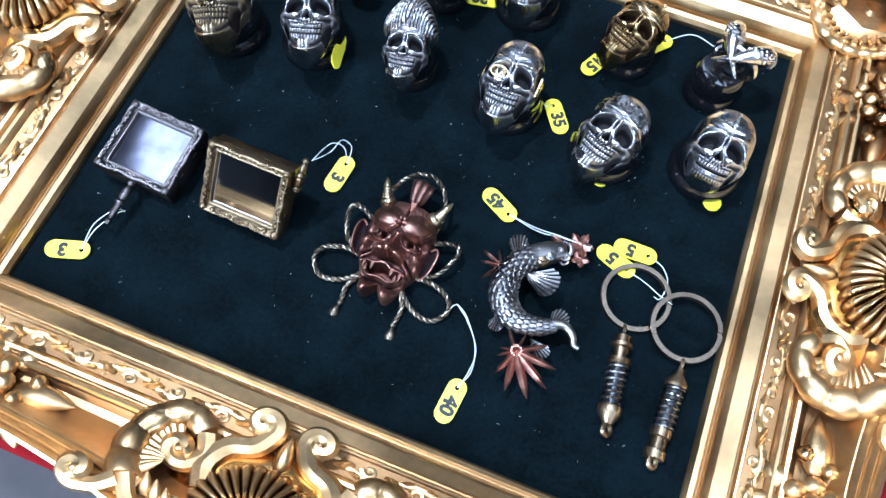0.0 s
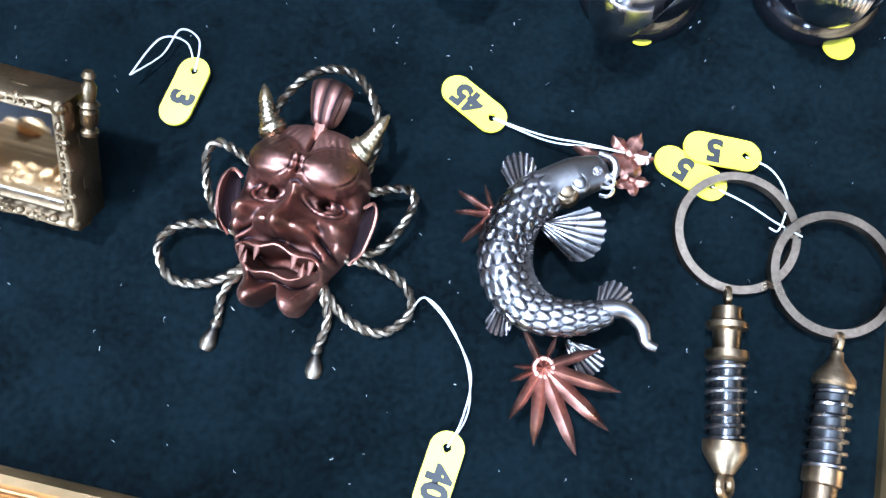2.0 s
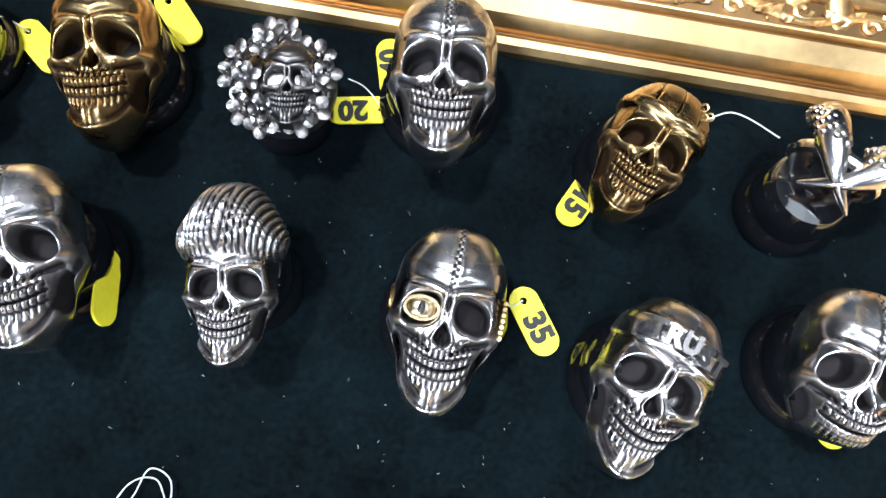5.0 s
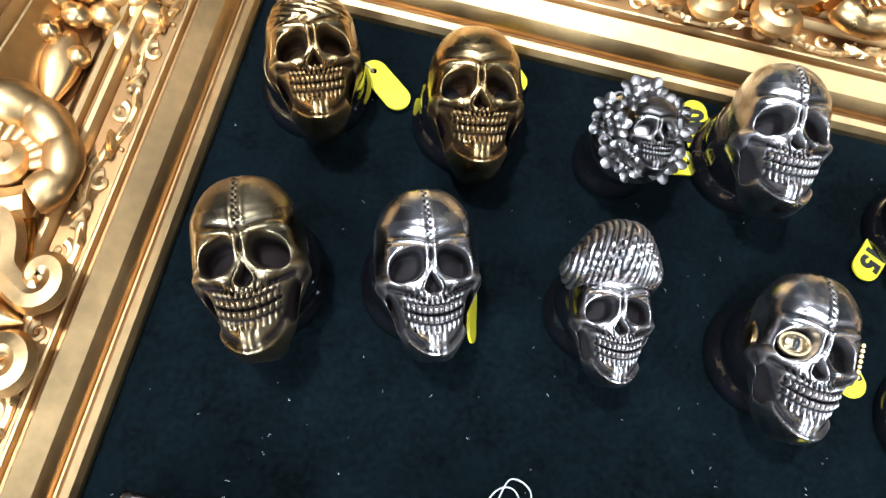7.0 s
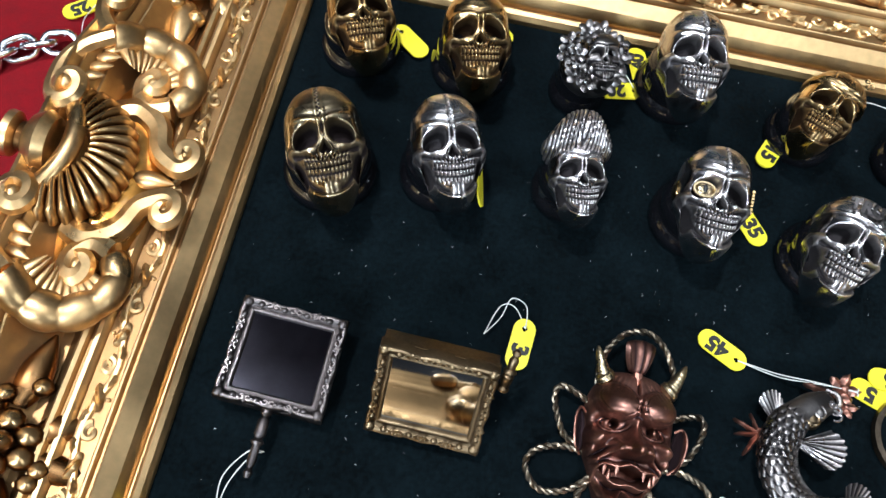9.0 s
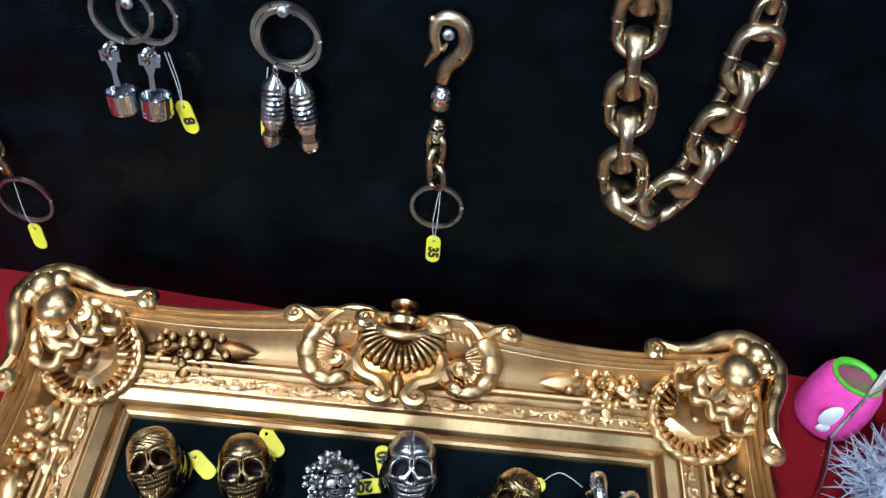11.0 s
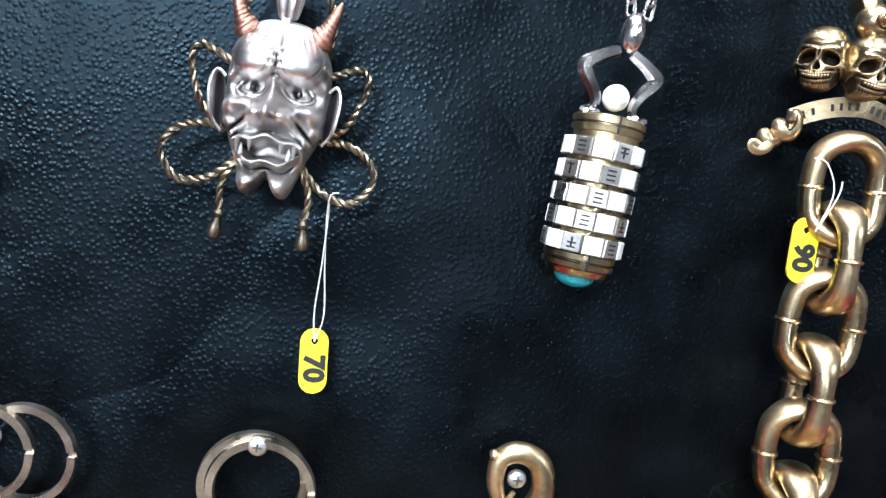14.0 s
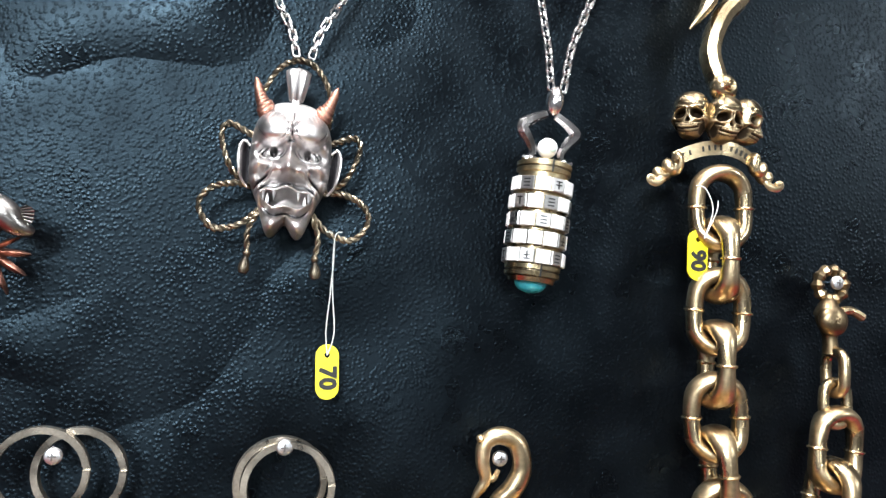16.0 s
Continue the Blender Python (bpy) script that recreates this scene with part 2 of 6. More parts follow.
FLOORING = surface("grey_floor", (0.085, 0.072, 0.070), 0.6, 0.0, None, (0, 1), 20, 0.2)
VELVET = surface("black_green_velvet", (0.0023, 0.0045, 0.0056), 0.95, 0.0, None, (0, 1), 600, 0.55, 0.4, 0.0004, sheen=0.012, spec=0.02)
LEATHER = surface("black_leather", (0.0012, 0.0014, 0.0019), 0.34, 0.0, None, (0, 1), 500, 0.3, 0.2, 0.0003, spec=0.18, rough_vary=0.10)
LEATHER.node_tree.nodes["Principled BSDF"].inputs["Specular Tint"].default_value = (0.50, 0.78, 1.0, 1)
PINK = surface("pink_plush", (0.8, 0.06, 0.36), 0.8, 0.0, None, (0, 1), 900, 0.25, 0.6, 0.0006)
GREEN = surface("green_plastic", (0.12, 0.5, 0.02), 0.4, 0.0, None, (0, 1), 500, 0.1)
GREY_FUR = surface("grey_fluff", (0.4, 0.42, 0.5), 0.9, 0.0, None, (0, 1), 1500, 0.3, 0.8, 0.001)
BLACK = surface("black_plastic", (0.01, 0.01, 0.01), 0.35, 0.0, None, (0, 1), 500, 0.2)


# soft nap patches of the velvet, pebble grain and slow folds of the leather
def extra_relief(mat, kind, scale, strength, distance, rough=None):
    nt = mat.node_tree
    bs = nt.nodes["Principled BSDF"]
    tex = nt.nodes.new("ShaderNodeTexCoord")
    n = node(nt, kind, Scale=scale)
    nt.links.new(tex.outputs["Object"], n.inputs["Vector"])
    bp = node(nt, "ShaderNodeBump", Strength=strength, Distance=distance)
    dots = node(nt, "ShaderNodeMapRange")
    dots.inputs["From Min"].default_value, dots.inputs["From Max"].default_value = 0.10, 0.55
    dots.inputs["To Min"].default_value, dots.inputs["To Max"].default_value = 1.0, 0.0
    nt.links.new(n.outputs[0], dots.inputs["Value"])
    nt.links.new(dots.outputs[0], bp.inputs["Height"])
    old = bs.inputs["Normal"].links[0].from_socket
    nt.links.new(old, bp.inputs["Normal"])
    nt.links.new(bp.outputs[0], bs.inputs["Normal"])


extra_relief(LEATHER, "ShaderNodeTexVoronoi", 600.0, 0.42, 0.00030)

# ---- setting ----
LEA = Matrix(((0.99920, 0.00929, -0.03886, 0.007083), (-0.03996, 0.23224, -0.97184, 0.177118), (0.0, 0.97261, 0.23243, -0.042360), (0, 0, 0, 1)))


def board(x, y, z=0.0, rz=0.0, rx=0.0, ry=0.0):
    return pose(x, y, z, rx, ry, rz)


def hung(u, w, h=0.0, rz=0.0, rx=0.0, ry=0.0):
    return LEA @ pose(u, w, h, rx, ry, rz)


TABLE_Z = -0.014
single("table", box(-1.2, 1.2, -0.224, 0.9, -0.9, TABLE_Z), RED_CLOTH, "display table under a red cloth down to the floor", "table", kind="structure")
single("floor", box(-5, 5, -14, 3, -0.95, -0.9), FLOORING, "grey hall floor", "floor", kind="structure")
single("ceiling", box(-5, 5, -14, 3, 3.4, 3.5), PAINT, "plain hall ceiling", "ceiling", kind="structure")
for nm, b in (("wall_north", (-5, 5, 3, 3.1)), ("wall_south", (-5, 5, -14.1, -14)), ("wall_west", (-5.1, -5, -14, 3)), ("wall_east", (5, 5.1, -14, 3))):
    single(nm, box(*b, -0.9, 3.4), DARK_WALL, "plain dark-painted hall wall", "wall", kind="structure")

# leather-covered display panel, leaning back, with slow folds
nu, nv = 150, 110
lv = []
for i in range(nu):
    for j in range(nv):
        u, w = -0.62 + 1.24 * i / (nu - 1), -0.005 + 0.8 * j / (nv - 1)
        q = Vector((u * 7 + w * 3, w * 9 - u * 2.5, 0.3))
        amp = 0.5 + 0.5 * math.tanh(-(u - 0.02) * 12)
        lv.append((u, w, -0.0008 + (0.0070 * noise.noise(q * 1.25) + 0.0046 * noise.noise(q * 2.6)) * amp - 0.0050))
lg = Geo().add(lv, grid(nu, nv))
lg.join(box(-0.62, 0.62, -0.005, 0.795, -0.02, -0.006))
single("display_panel", lg, LEATHER, "leaning display panel covered in black pebbled leather", "display panel", LEA, sharp=60)

# velvet board inside the frame
vel = []
for i in range(60):
    for j in range(50):
        x, y = -0.158 + 0.316 * i / 59, -0.162 + 0.265 * j / 49
        vel.append((x, y, -0.0004 + 0.0004 * noise.noise(Vector((x * 40, y * 40, 0)))))
vg = Geo().add(vel, grid(60, 50))
vg.join(box(-0.158, 0.158, -0.162, 0.103, TABLE_Z, -0.002))
single("velvet_board", vg, VELVET, "dark green-black velvet display board inside the frame", "display board")

# pale lint caught in the nap
rl = random.Random(11)
lint = Geo()
for i in range(280):
    x, y, a = rl.uniform(-0.148, 0.148), rl.uniform(-0.150, 0.092), rl.uniform(0, 6.3)
    h = 10 ** rl.uniform(-3.9, -3.15)
    lint.join(tube([(x, y, 0.0002), (x + h * math.cos(a), y + h * math.sin(a), 0.0006), (x + 1.8 * h * math.cos(a + 0.2), y + 1.8 * h * math.sin(a + 0.2), 0.0003)], 0.00004, 3))
single("lint", lint, THREAD, "pale specks of lint on the dark velvet", "lint", kind="stuff")


# ---- the ornate gilded frame ----
OX0, OX1, OY0, OY1 = -0.1528, 0.1545, -0.1572, 0.0980
PROFILE = ((0.0, -0.001), (0.0, 0.0022), (0.0012, 0.0046), (0.003, 0.0056), (0.0042, 0.0050), (0.0048, 0.0050), (0.0055, 0.0080), (0.0075, 0.0112), (0.0130, 0.0146), (0.0136, 0.0138), (0.0144, 0.0138),
           (0.0152, 0.0158), (0.0158, 0.0160), (0.0165, 0.0150), (0.0250, 0.0165), (0.0256, 0.0178), (0.0268, 0.0192), (0.0282, 0.0192), (0.0290, 0.0180), (0.0296, 0.0180), (0.0305, 0.0200), (0.0318, 0.0206), (0.0328, 0.0196),
           (0.0335, 0.0170), (0.0370, 0.0158), (0.0410, 0.0162), (0.0450, 0.0182), (0.0490, 0.0220), (0.0520, 0.0262), (0.0545, 0.0310), (0.0552, 0.0312), (0.0558, 0.0326), (0.0572, 0.0342), (0.0582, 0.0336), (0.0588, 0.0344),
           (0.0602, 0.0366), (0.0614, 0.0358), (0.0620, 0.0366), (0.0634, 0.0388), (0.0650, 0.0380), (0.0656, 0.0350), (0.0656, 0.0))


def dip(s, half):
    """How far the outer edge is cut back between the corner and the middle ornament."""
    a = abs(s) / half
    return 0.0095 * max(0.0, math.sin(math.pi * min(1, max(0, (a - 0.22) / 0.78)))) ** 0.8


def rail(length_in, tall):
    """One side of the frame along x, inner edge at y = 0, outwards towards +y, mitred ends."""
    half = length_in / 2
    k = 72
    verts = []
    for i in range(k):
        s = -1 + 2 * i / (k - 1)
        for d, z in PROFILE:
            cut = dip(s * (half + 0.03), half + 0.03) * max(0.0, (d - 0.034) / 0.032)
            dd = d - cut
            verts.append((s * (half + d), dd, z * (1 + 2.2 * max(0.0, d - 0.05)) * (1.0 + 3.5 * max(0.0, d - 0.04)) - 0.25 * cut + (TABLE_Z if z == 0.0 else 0)))
    return Geo().add(verts, [(a, b, c, d) for a, b, c, d in grid(k, len(PROFILE))])


def relief_scroll(length_in):
    """Running vine in the flat band: a waving stem with curled tendrils, small leaves and knots."""
    g = Geo()

    def on(x, y):
        return (x, y, 0.0152 + (y - 0.0165) * 0.176)

    n = int((length_in + 0.03) / 0.021)
    step = (length_in + 0.03) / n
    x0 = -(length_in + 0.03) / 2
    g.join(tube([on(x0 + step * (i / 8), 0.0207 + 0.0021 * math.sin(math.pi * i / 8)) for i in range(n * 8 + 1)], 0.0014, 8, False, 0.8))
    for i in range(n):
        x, up = x0 + step * (i + 0.5), 1 if i % 2 == 0 else -1
        curl = [on(x + 0.0030 * math.cos(a) * (1 - a / 9), 0.0207 - up * 0.0010 + up * 0.0026 * math.sin(a) * (1 - a / 9)) for a in np.linspace(0, 5.6, 14)]
        g.join(tube(curl, np.linspace(0.0015, 0.0010, 14), 7, False, 0.8))
        for q in (-1, 1):
            base = on(x + step * 0.30 * q, 0.0207 - up * 0.0012)
            g.join(petal(0.0068, 0.0019, 0.0013, base, 180 * (q < 0) + up * q * 24, 0.0))
            g.join(petal(0.0050, 0.0015, 0.0012, on(x + step * 0.12 * q, 0.0207 + up * 0.0026), 180 * (q < 0) - up * q * 12, 0.0))
        for q in (-0.0016, 0.0, 0.0016):
            g.join(ball((0.0008, 0.0008, 0.0009), on(x + step * 0.5 + q, 0.0207 - up * 0.0030 * (q == 0)), 7, 5))
    return g


def shell(r, ribs=15, spread=200, depth=0.008, hub=0.28):
    """A ribbed fan, hub at the origin, opening towards -y."""
    nr, na = 14, ribs * 6 + 1
    verts = []
    for i in range(nr):
        f = hub + (1 - hub) * i / (nr - 1)
        for j in range(na):
            t = j / (na - 1)
            a = radians(-90 - spread / 2 + spread * t)
            rib = abs(math.sin(math.pi * ribs * t))
            edge = 1 + 0.05 * rib * (i == nr - 1) + 0.02 * rib
            bulge = depth * (0.35 + 0.75 * math.sin(math.pi * (0.15 + 0.7 * f)))
            z = bulge + (0.16 * depth + 0.0006) * rib ** 0.7 * min(1, 2.2 * f) - (0.5 * depth if i == nr - 1 else 0) - (0.6 * depth if i == 0 else 0)
            verts.append((r * f * edge * math.cos(a), r * f * edge * math.sin(a), z))
    g = Geo().add(verts, grid(nr, na))
    for j in range(ribs):
        a = radians(-90 - spread / 2 + spread * (j + 0.5) / ribs)
        g.join(ball((r * 0.055, r * 0.055, r * 0.05), (r * 0.98 * math.cos(a), r * 0.98 * math.sin(a), depth * 0.5), 8, 5))
    return g


def volute(points, r0, r1, turns=1.4, size=0.004, side=1, z=0.0, z_end=0.002):
    """A tapering stem that ends in a spiral curl."""
    p = smooth_path([(x, y, z) for x, y in points], 24)
    ex, ey, _ = p[-1]
    dx, dy = ex - p[-2][0], ey - p[-2][1]
    base = math.atan2(dy, dx)
    cx, cy = ex - side * size * math.sin(base), ey + side * size * math.cos(base)
    a0 = math.atan2(ey - cy, ex - cx)
    for i in range(1, 22):
        t = i / 21
        a = a0 + side * t * turns * 2 * math.pi
        rr = size * (1 - 0.8 * t)
        p.append((cx + rr * math.cos(a), cy + rr * math.sin(a), z + z_end * t))
    g = tube(p, np.linspace(r0, r1, len(p)), 8)
    return g.join(ball((size * 0.42,) * 3, (cx, cy, z + z_end), 10, 7))


def petal(length, width, thick=0.0012, at=(0, 0, 0), rz=0.0, lift=0.0):
    """A pointed leaf with a middle rib, from its stalk along +x."""
    nu, nv = 9, 7
    verts = []
    for i in range(nu):
        t = i / (nu - 1)
        w = width * math.sin(math.pi * min(1, t * 0.92 + 0.06)) ** 0.8 * (1 - 0.25 * t)
        for j in range(nv):
            s = -1 + 2 * j / (nv - 1)
            verts.append((length * t, w * s * (1 + 0.10 * math.sin(9 * t)), thick * (1.6 - 1.3 * abs(s) ** 1.2) + lift * length * t + thick * 0.5 * math.sin(12 * t) * abs(s)))
    return Geo().add(verts, grid(nu, nv, False, False), pose(*at, 0, 0, rz))


def rosette(r, n=6):
    g = ball((r * 0.3, r * 0.3, r * 0.4), (0, 0, r * 0.4), 10, 6)
    for i in range(n):
        a = 2 * math.pi * i / n
        g.join(ball((r * 0.36, r * 0.36, r * 0.28), (0.6 * r * math.cos(a), 0.6 * r * math.sin(a), r * 0.16), 9, 6))
    return g


def spray():
    """Flower with leaves and berries that hangs beside a corner, about 0.05 wide."""
    g = rosette(0.0080)
    out = Geo().join(g, pose(0, 0, 0.002))
    for x, y, a, ln in ((-0.005, 0.003, 150, 0.015), (-0.008, 0.000, 185, 0.016), (-0.011, 0.005, 135, 0.010), (0.005, 0.003, 30, 0.014), (0.007, -0.001, -10, 0.015), (0.002, -0.005, -80, 0.015), (0.009, 0.006, 60, 0.009), (0.012, -0.003, -45, 0.009), (-0.003, -0.005, -120, 0.010)):
        out.join(bud(ln * 1.08, 0.0040, (x, y, 0.0015), a))
    for x, y in ((0.010, 0.002), (0.013, 0.004), (0.012, -0.001), (-0.010, 0.003), (-0.013, -0.003), (0.004, -0.008), (0.007, -0.007), (0.015, 0.001)):
        out.join(ball((0.0024, 0.0024, 0.0024), (x, y, 0.0026), 8, 6))
    return out


def dish(r, ribs, spread):
    """A fan-shaped dish: smooth bowl, fluted rolled rim with rounded scallops, opening towards -y."""
    nr, na = 20, ribs * 7 + 1
    verts = []
    for i in range(nr):
        f = 0.05 + 0.95 * i / (nr - 1)
        for j in range(na):
            t = j / (na - 1)
            a = radians(-90 - spread / 2 + spread * t)
            rib = abs(math.sin(math.pi * ribs * t)) ** 0.7
            flute = min(1.0, max(0.0, (f - 0.50) / 0.25))
            z = 0.0085 - 0.0045 * math.sin(math.pi * min(1, f / 0.85)) + 0.0018 * flute * rib + 0.0020 * math.exp(-((f - 0.88) / 0.06) ** 2) - (0.004 if i == nr - 1 else 0)
            rr = r * f * (1 + 0.015 * rib * flute)
            verts.append((rr * math.cos(a), rr * math.sin(a), z))
    rim = arc(0, 0, r * 0.99, -90 - spread / 2, -90 + spread / 2, 120, 0.0088)
    swell = 0.0027 * (0.78 + 0.30 * np.abs(np.sin(np.linspace(0, ribs * 0.6 * math.pi, 120))))
    return Geo().add(verts, grid(nr, na)).join(tube(rim, swell, 9))


frame_ob = thing("picture_frame", Matrix.Identity(4), "ornate antique-gold picture frame with shells and scrolls on the table", "picture frame")
mx, my = (OX0 + OX1) / 2, (OY0 + OY1) / 2
SIDES = ((OX1 - OX0, pose(mx, OY1, 0)), (OX1 - OX0, pose(mx, OY0, 0, 0, 0, 180)), (OY1 - OY0, pose(OX0, my, 0, 0, 0, 90)), (OY1 - OY0, pose(OX1, my, 0, 0, 0, -90)))


def ruffle(points, r0, r1, k=44, waves=9, deep=0.22):
    """A fat swelling border with a gathered, lobed surface."""
    p = smooth_path(points, k)
    t = np.linspace(0, 1, len(p))
    return tube(p, (r0 + (r1 - r0) * t) * (1 + deep * np.abs(np.sin(math.pi * waves * t)) - deep * 0.5), 12)


def bud(length, r, at, rz, rx=0.0, grooves=0):
    """A plump leaf, pointed at its far end, from at along +x."""
    n = 12
    prof = [(length * i / (n - 1), r * math.sin(math.pi * (0.08 + 0.90 * i / (n - 1))) ** 0.75 * (1.1 - 0.5 * i / (n - 1))) for i in range(n)]
    v = []
    for x, q in prof:
        for j in range(14):
            a = 2 * math.pi * j / 14
            g = 1 - 0.14 * (abs(math.sin(a)) < 0.3 and math.cos(a) > 0) if grooves == 0 else 1 + 0.10 * math.cos(grooves * a)
            v.append((x, q * g * math.sin(a), 0.7 * q * g * math.cos(a)))
    return Geo().add(v, grid(n, 14, False, True), pose(*at, rx, 0, rz))


def middle_ornament():
    """Parts of the cartouche at the middle of a side; x along the side, y outwards."""
    parts = {}
    parts["shell"] = Geo().join(shell(0.0215, 17, 190, 0.011, 0.35), pose(0, 0.0560, 0.0255, 8))
    collar = tube(smooth_path([(-0.0165, 0.0600, 0.0345), (-0.0095, 0.0535, 0.0375), (0, 0.0505, 0.0390), (0.0095, 0.0535, 0.0375), (0.0165, 0.0600, 0.0345)], 24), 0.0034, 12)
    parts["urn"] = Geo().join(lathe([(0.0006, 0.0), (0.0066, 0.0012), (0.0080, 0.004), (0.0064, 0.0072), (0.0040, 0.0088), (0.0036, 0.0104), (0.0056, 0.0118), (0.0058, 0.0138), (0.0034, 0.015), (0.0006, 0.015)], 20), pose(0, 0.0565, 0.0355, -82) @ Matrix.Scale(1.22, 4)).join(collar)
    for side in (1, -1):
        parts["curl" + str(side)] = volute([(side * 0.0400, 0.0535), (side * 0.0350, 0.0615), (side * 0.0270, 0.0665), (side * 0.0185, 0.0665)], 0.0030, 0.0034, 1.15, 0.0058, side, 0.0375, 0.003)
        parts["scroll" + str(side)] = volute([(side * 0.0195, 0.0480), (side * 0.0220, 0.0400), (side * 0.0175, 0.0315), (side * 0.0095, 0.0275), (side * 0.0055, 0.0205)], 0.0046, 0.0030, 1.1, 0.0046, side, 0.0245, 0.001)
        parts["rocaille" + str(side)] = ruffle([(side * 0.0400, 0.0560, 0.0350), (side * 0.0450, 0.0480, 0.0290), (side * 0.0455, 0.0380, 0.0255), (side * 0.0405, 0.0290, 0.0240), (side * 0.0325, 0.0255, 0.0235), (side * 0.0265, 0.0300, 0.0240)], 0.0058, 0.0046, 60, 5, 0.17)
        curve = smooth_path([(side * 0.0395, 0.0540, 0.0330), (side * 0.0435, 0.0470, 0.0280), (side * 0.0438, 0.0385, 0.0250), (side * 0.0395, 0.0305, 0.0238), (side * 0.0330, 0.0272, 0.0234)], 44)
        for i in range(11):
            px, py, pz = curve[2 + i * (len(curve) - 4) // 11]
            parts["flute" + "-1" * (i % 2) + "1" * (i // 2 + 1) + str(side)] = bud(0.0110, 0.0019, (px, py, pz + 0.0016), math.degrees(math.atan2(0.0430 - py, side * 0.0300 - px)))
        parts["inner_curl" + str(side)] = volute([(side * 0.0255, 0.0300), (side * 0.0235, 0.0370), (side * 0.0275, 0.0420)], 0.0040, 0.0034, 0.95, 0.0050, -side, 0.0245, 0.003)
        for i in range(4):
            parts["gill" + "-1" * (i % 2) + "1" * (i // 2 + 1) + str(side)] = bud(0.0085, 0.0022, (side * (0.0250 + 0.0038 * i), 0.0610 - 0.0014 * i, 0.0345), -90 + side * 14)
        parts["end_curl" + str(side)] = volute([(side * 0.0410, 0.0560), (side * 0.0460, 0.0605), (side * 0.0520, 0.0625)], 0.0036, 0.0030, 1.1, 0.0046, -side, 0.0375, 0.003)
    parts["pendant_drop"] = bud(0.0150, 0.0034, (0, 0.0340, 0.0240), -90, 0, 3)
    parts["panel"] = ball((0.036, 0.020, 0.0085), (0, 0.0450, 0.0180), 28, 11)
    return parts


def corner_ornament():
    """Parts of a corner piece; origin at the inner corner, outwards along +x and +y, diagonal symmetry."""
    parts = {}
    d = pose(0, 0, 0, 0, 0, -45)
    parts["shell"] = Geo().join(dish(0.0258, 19, 215), d @ pose(0, 0.0375, 0.0140, 16))
    scallop = smooth_path([(-0.0225, 0.0400, 0.031), (-0.0170, 0.0345, 0.033), (-0.0110, 0.0385, 0.034), (-0.0060, 0.0330, 0.035), (0, 0.0375, 0.0355), (0.0060, 0.0330, 0.035), (0.0110, 0.0385, 0.034), (0.0170, 0.0345, 0.033), (0.0225, 0.0400, 0.031)], 64)
    parts["scalloped_lip"] = Geo().join(tube(scallop, 0.0029, 10), d)
    for i, a in enumerate((-50, -25, 0, 25, 50)):
        parts["leaf" + "1" * i] = Geo().join(bud(0.0330 - 0.0030 * abs(i - 2), 0.0082, (0, 0, 0), -90 + a, 0, 6), d @ pose(0, 0.0720, 0.0330, 9))
    parts["bell"] = ball((0.0125, 0.0120, 0.0090), (0, 0, 0), 22, 12, d @ pose(0, 0.0660, 0.0365))
    parts["knob"] = ball((0.0085, 0.0075, 0.0072), (0, 0, 0), 16, 10, d @ pose(0, 0.0815, 0.0385))
    parts["tip"] = Geo().join(slab([(-0.0130, -0.004), (0.0, -0.0100), (0.0130, -0.004), (0.0085, 0.0060), (0.0, 0.0100), (-0.0085, 0.0060)][::1], TABLE_Z, 0.0365, 0.004), d @ pose(0, 0.0895, 0))
    for q in (-1, 0, 1):
        parts["stud" + "1" * (q + 1)] = ball((0.0030, 0.0030, 0.0028), (0, 0, 0), 10, 7, d @ pose(0.0062 * q, 0.0915 - 0.004 * abs(q), 0.0372))
    for side in (1, -1):
        def at(a, o, z):
            return (a, o, z) if side > 0 else (o, a, z)
        outer = smooth_path([at(0.0660, 0.0660, 0.0325), at(0.0540, 0.0695, 0.0350), at(0.0400, 0.0675, 0.0355), at(0.0240, 0.0610, 0.0350), at(0.0080, 0.0590, 0.0355)], 36)
        rad = np.interp(np.linspace(0, 1, len(outer)), [0, 0.2, 0.55, 0.8, 1], [0.0048, 0.0060, 0.0054, 0.0042, 0.0030])
        parts["scroll" + str(side)] = tube(outer, rad * (0.96 + 0.10 * np.abs(np.sin(np.linspace(0, 5 * math.pi, len(outer))))), 14)
        parts["end_curl" + str(side)] = volute([at(0.0120, 0.0570, 0)[:2], at(0.0060, 0.0585, 0)[:2], at(0.0005, 0.0600, 0)[:2]], 0.0036, 0.0032, 1.15, 0.0050, side, 0.0375, 0.003)
        parts["rocaille" + str(side)] = ruffle([at(0.0560, 0.0560, 0.0340), at(0.0440, 0.0560, 0.0330), at(0.0330, 0.0510, 0.0305), at(0.0260, 0.0420, 0.0285), at(0.0265, 0.0330, 0.0265)], 0.0052, 0.0056, 48, 5, 0.12)
        parts["inner_scroll" + str(side)] = volute([at(0.0500, 0.0480, 0)[:2], at(0.0420, 0.0470, 0)[:2], at(0.0360, 0.0420, 0)[:2]], 0.0044, 0.0034, 0.9, 0.0044, -side, 0.0315, 0.002)
        for i in range(3):
            q = at(0.0340 - 0.0075 * i, 0.0560 - 0.0010 * i, 0.0340 - 0.0012 * i)
            parts["acanthus" + "1" * i + str(side)] = bud(0.0135, 0.0046, q, (200 + 16 * i) if side > 0 else (-110 - 16 * i))
        parts["boss" + str(side)] = ball((0.0072, 0.0072, 0.0068), at(0.0505, 0.0625, 0.0365), 16, 10)
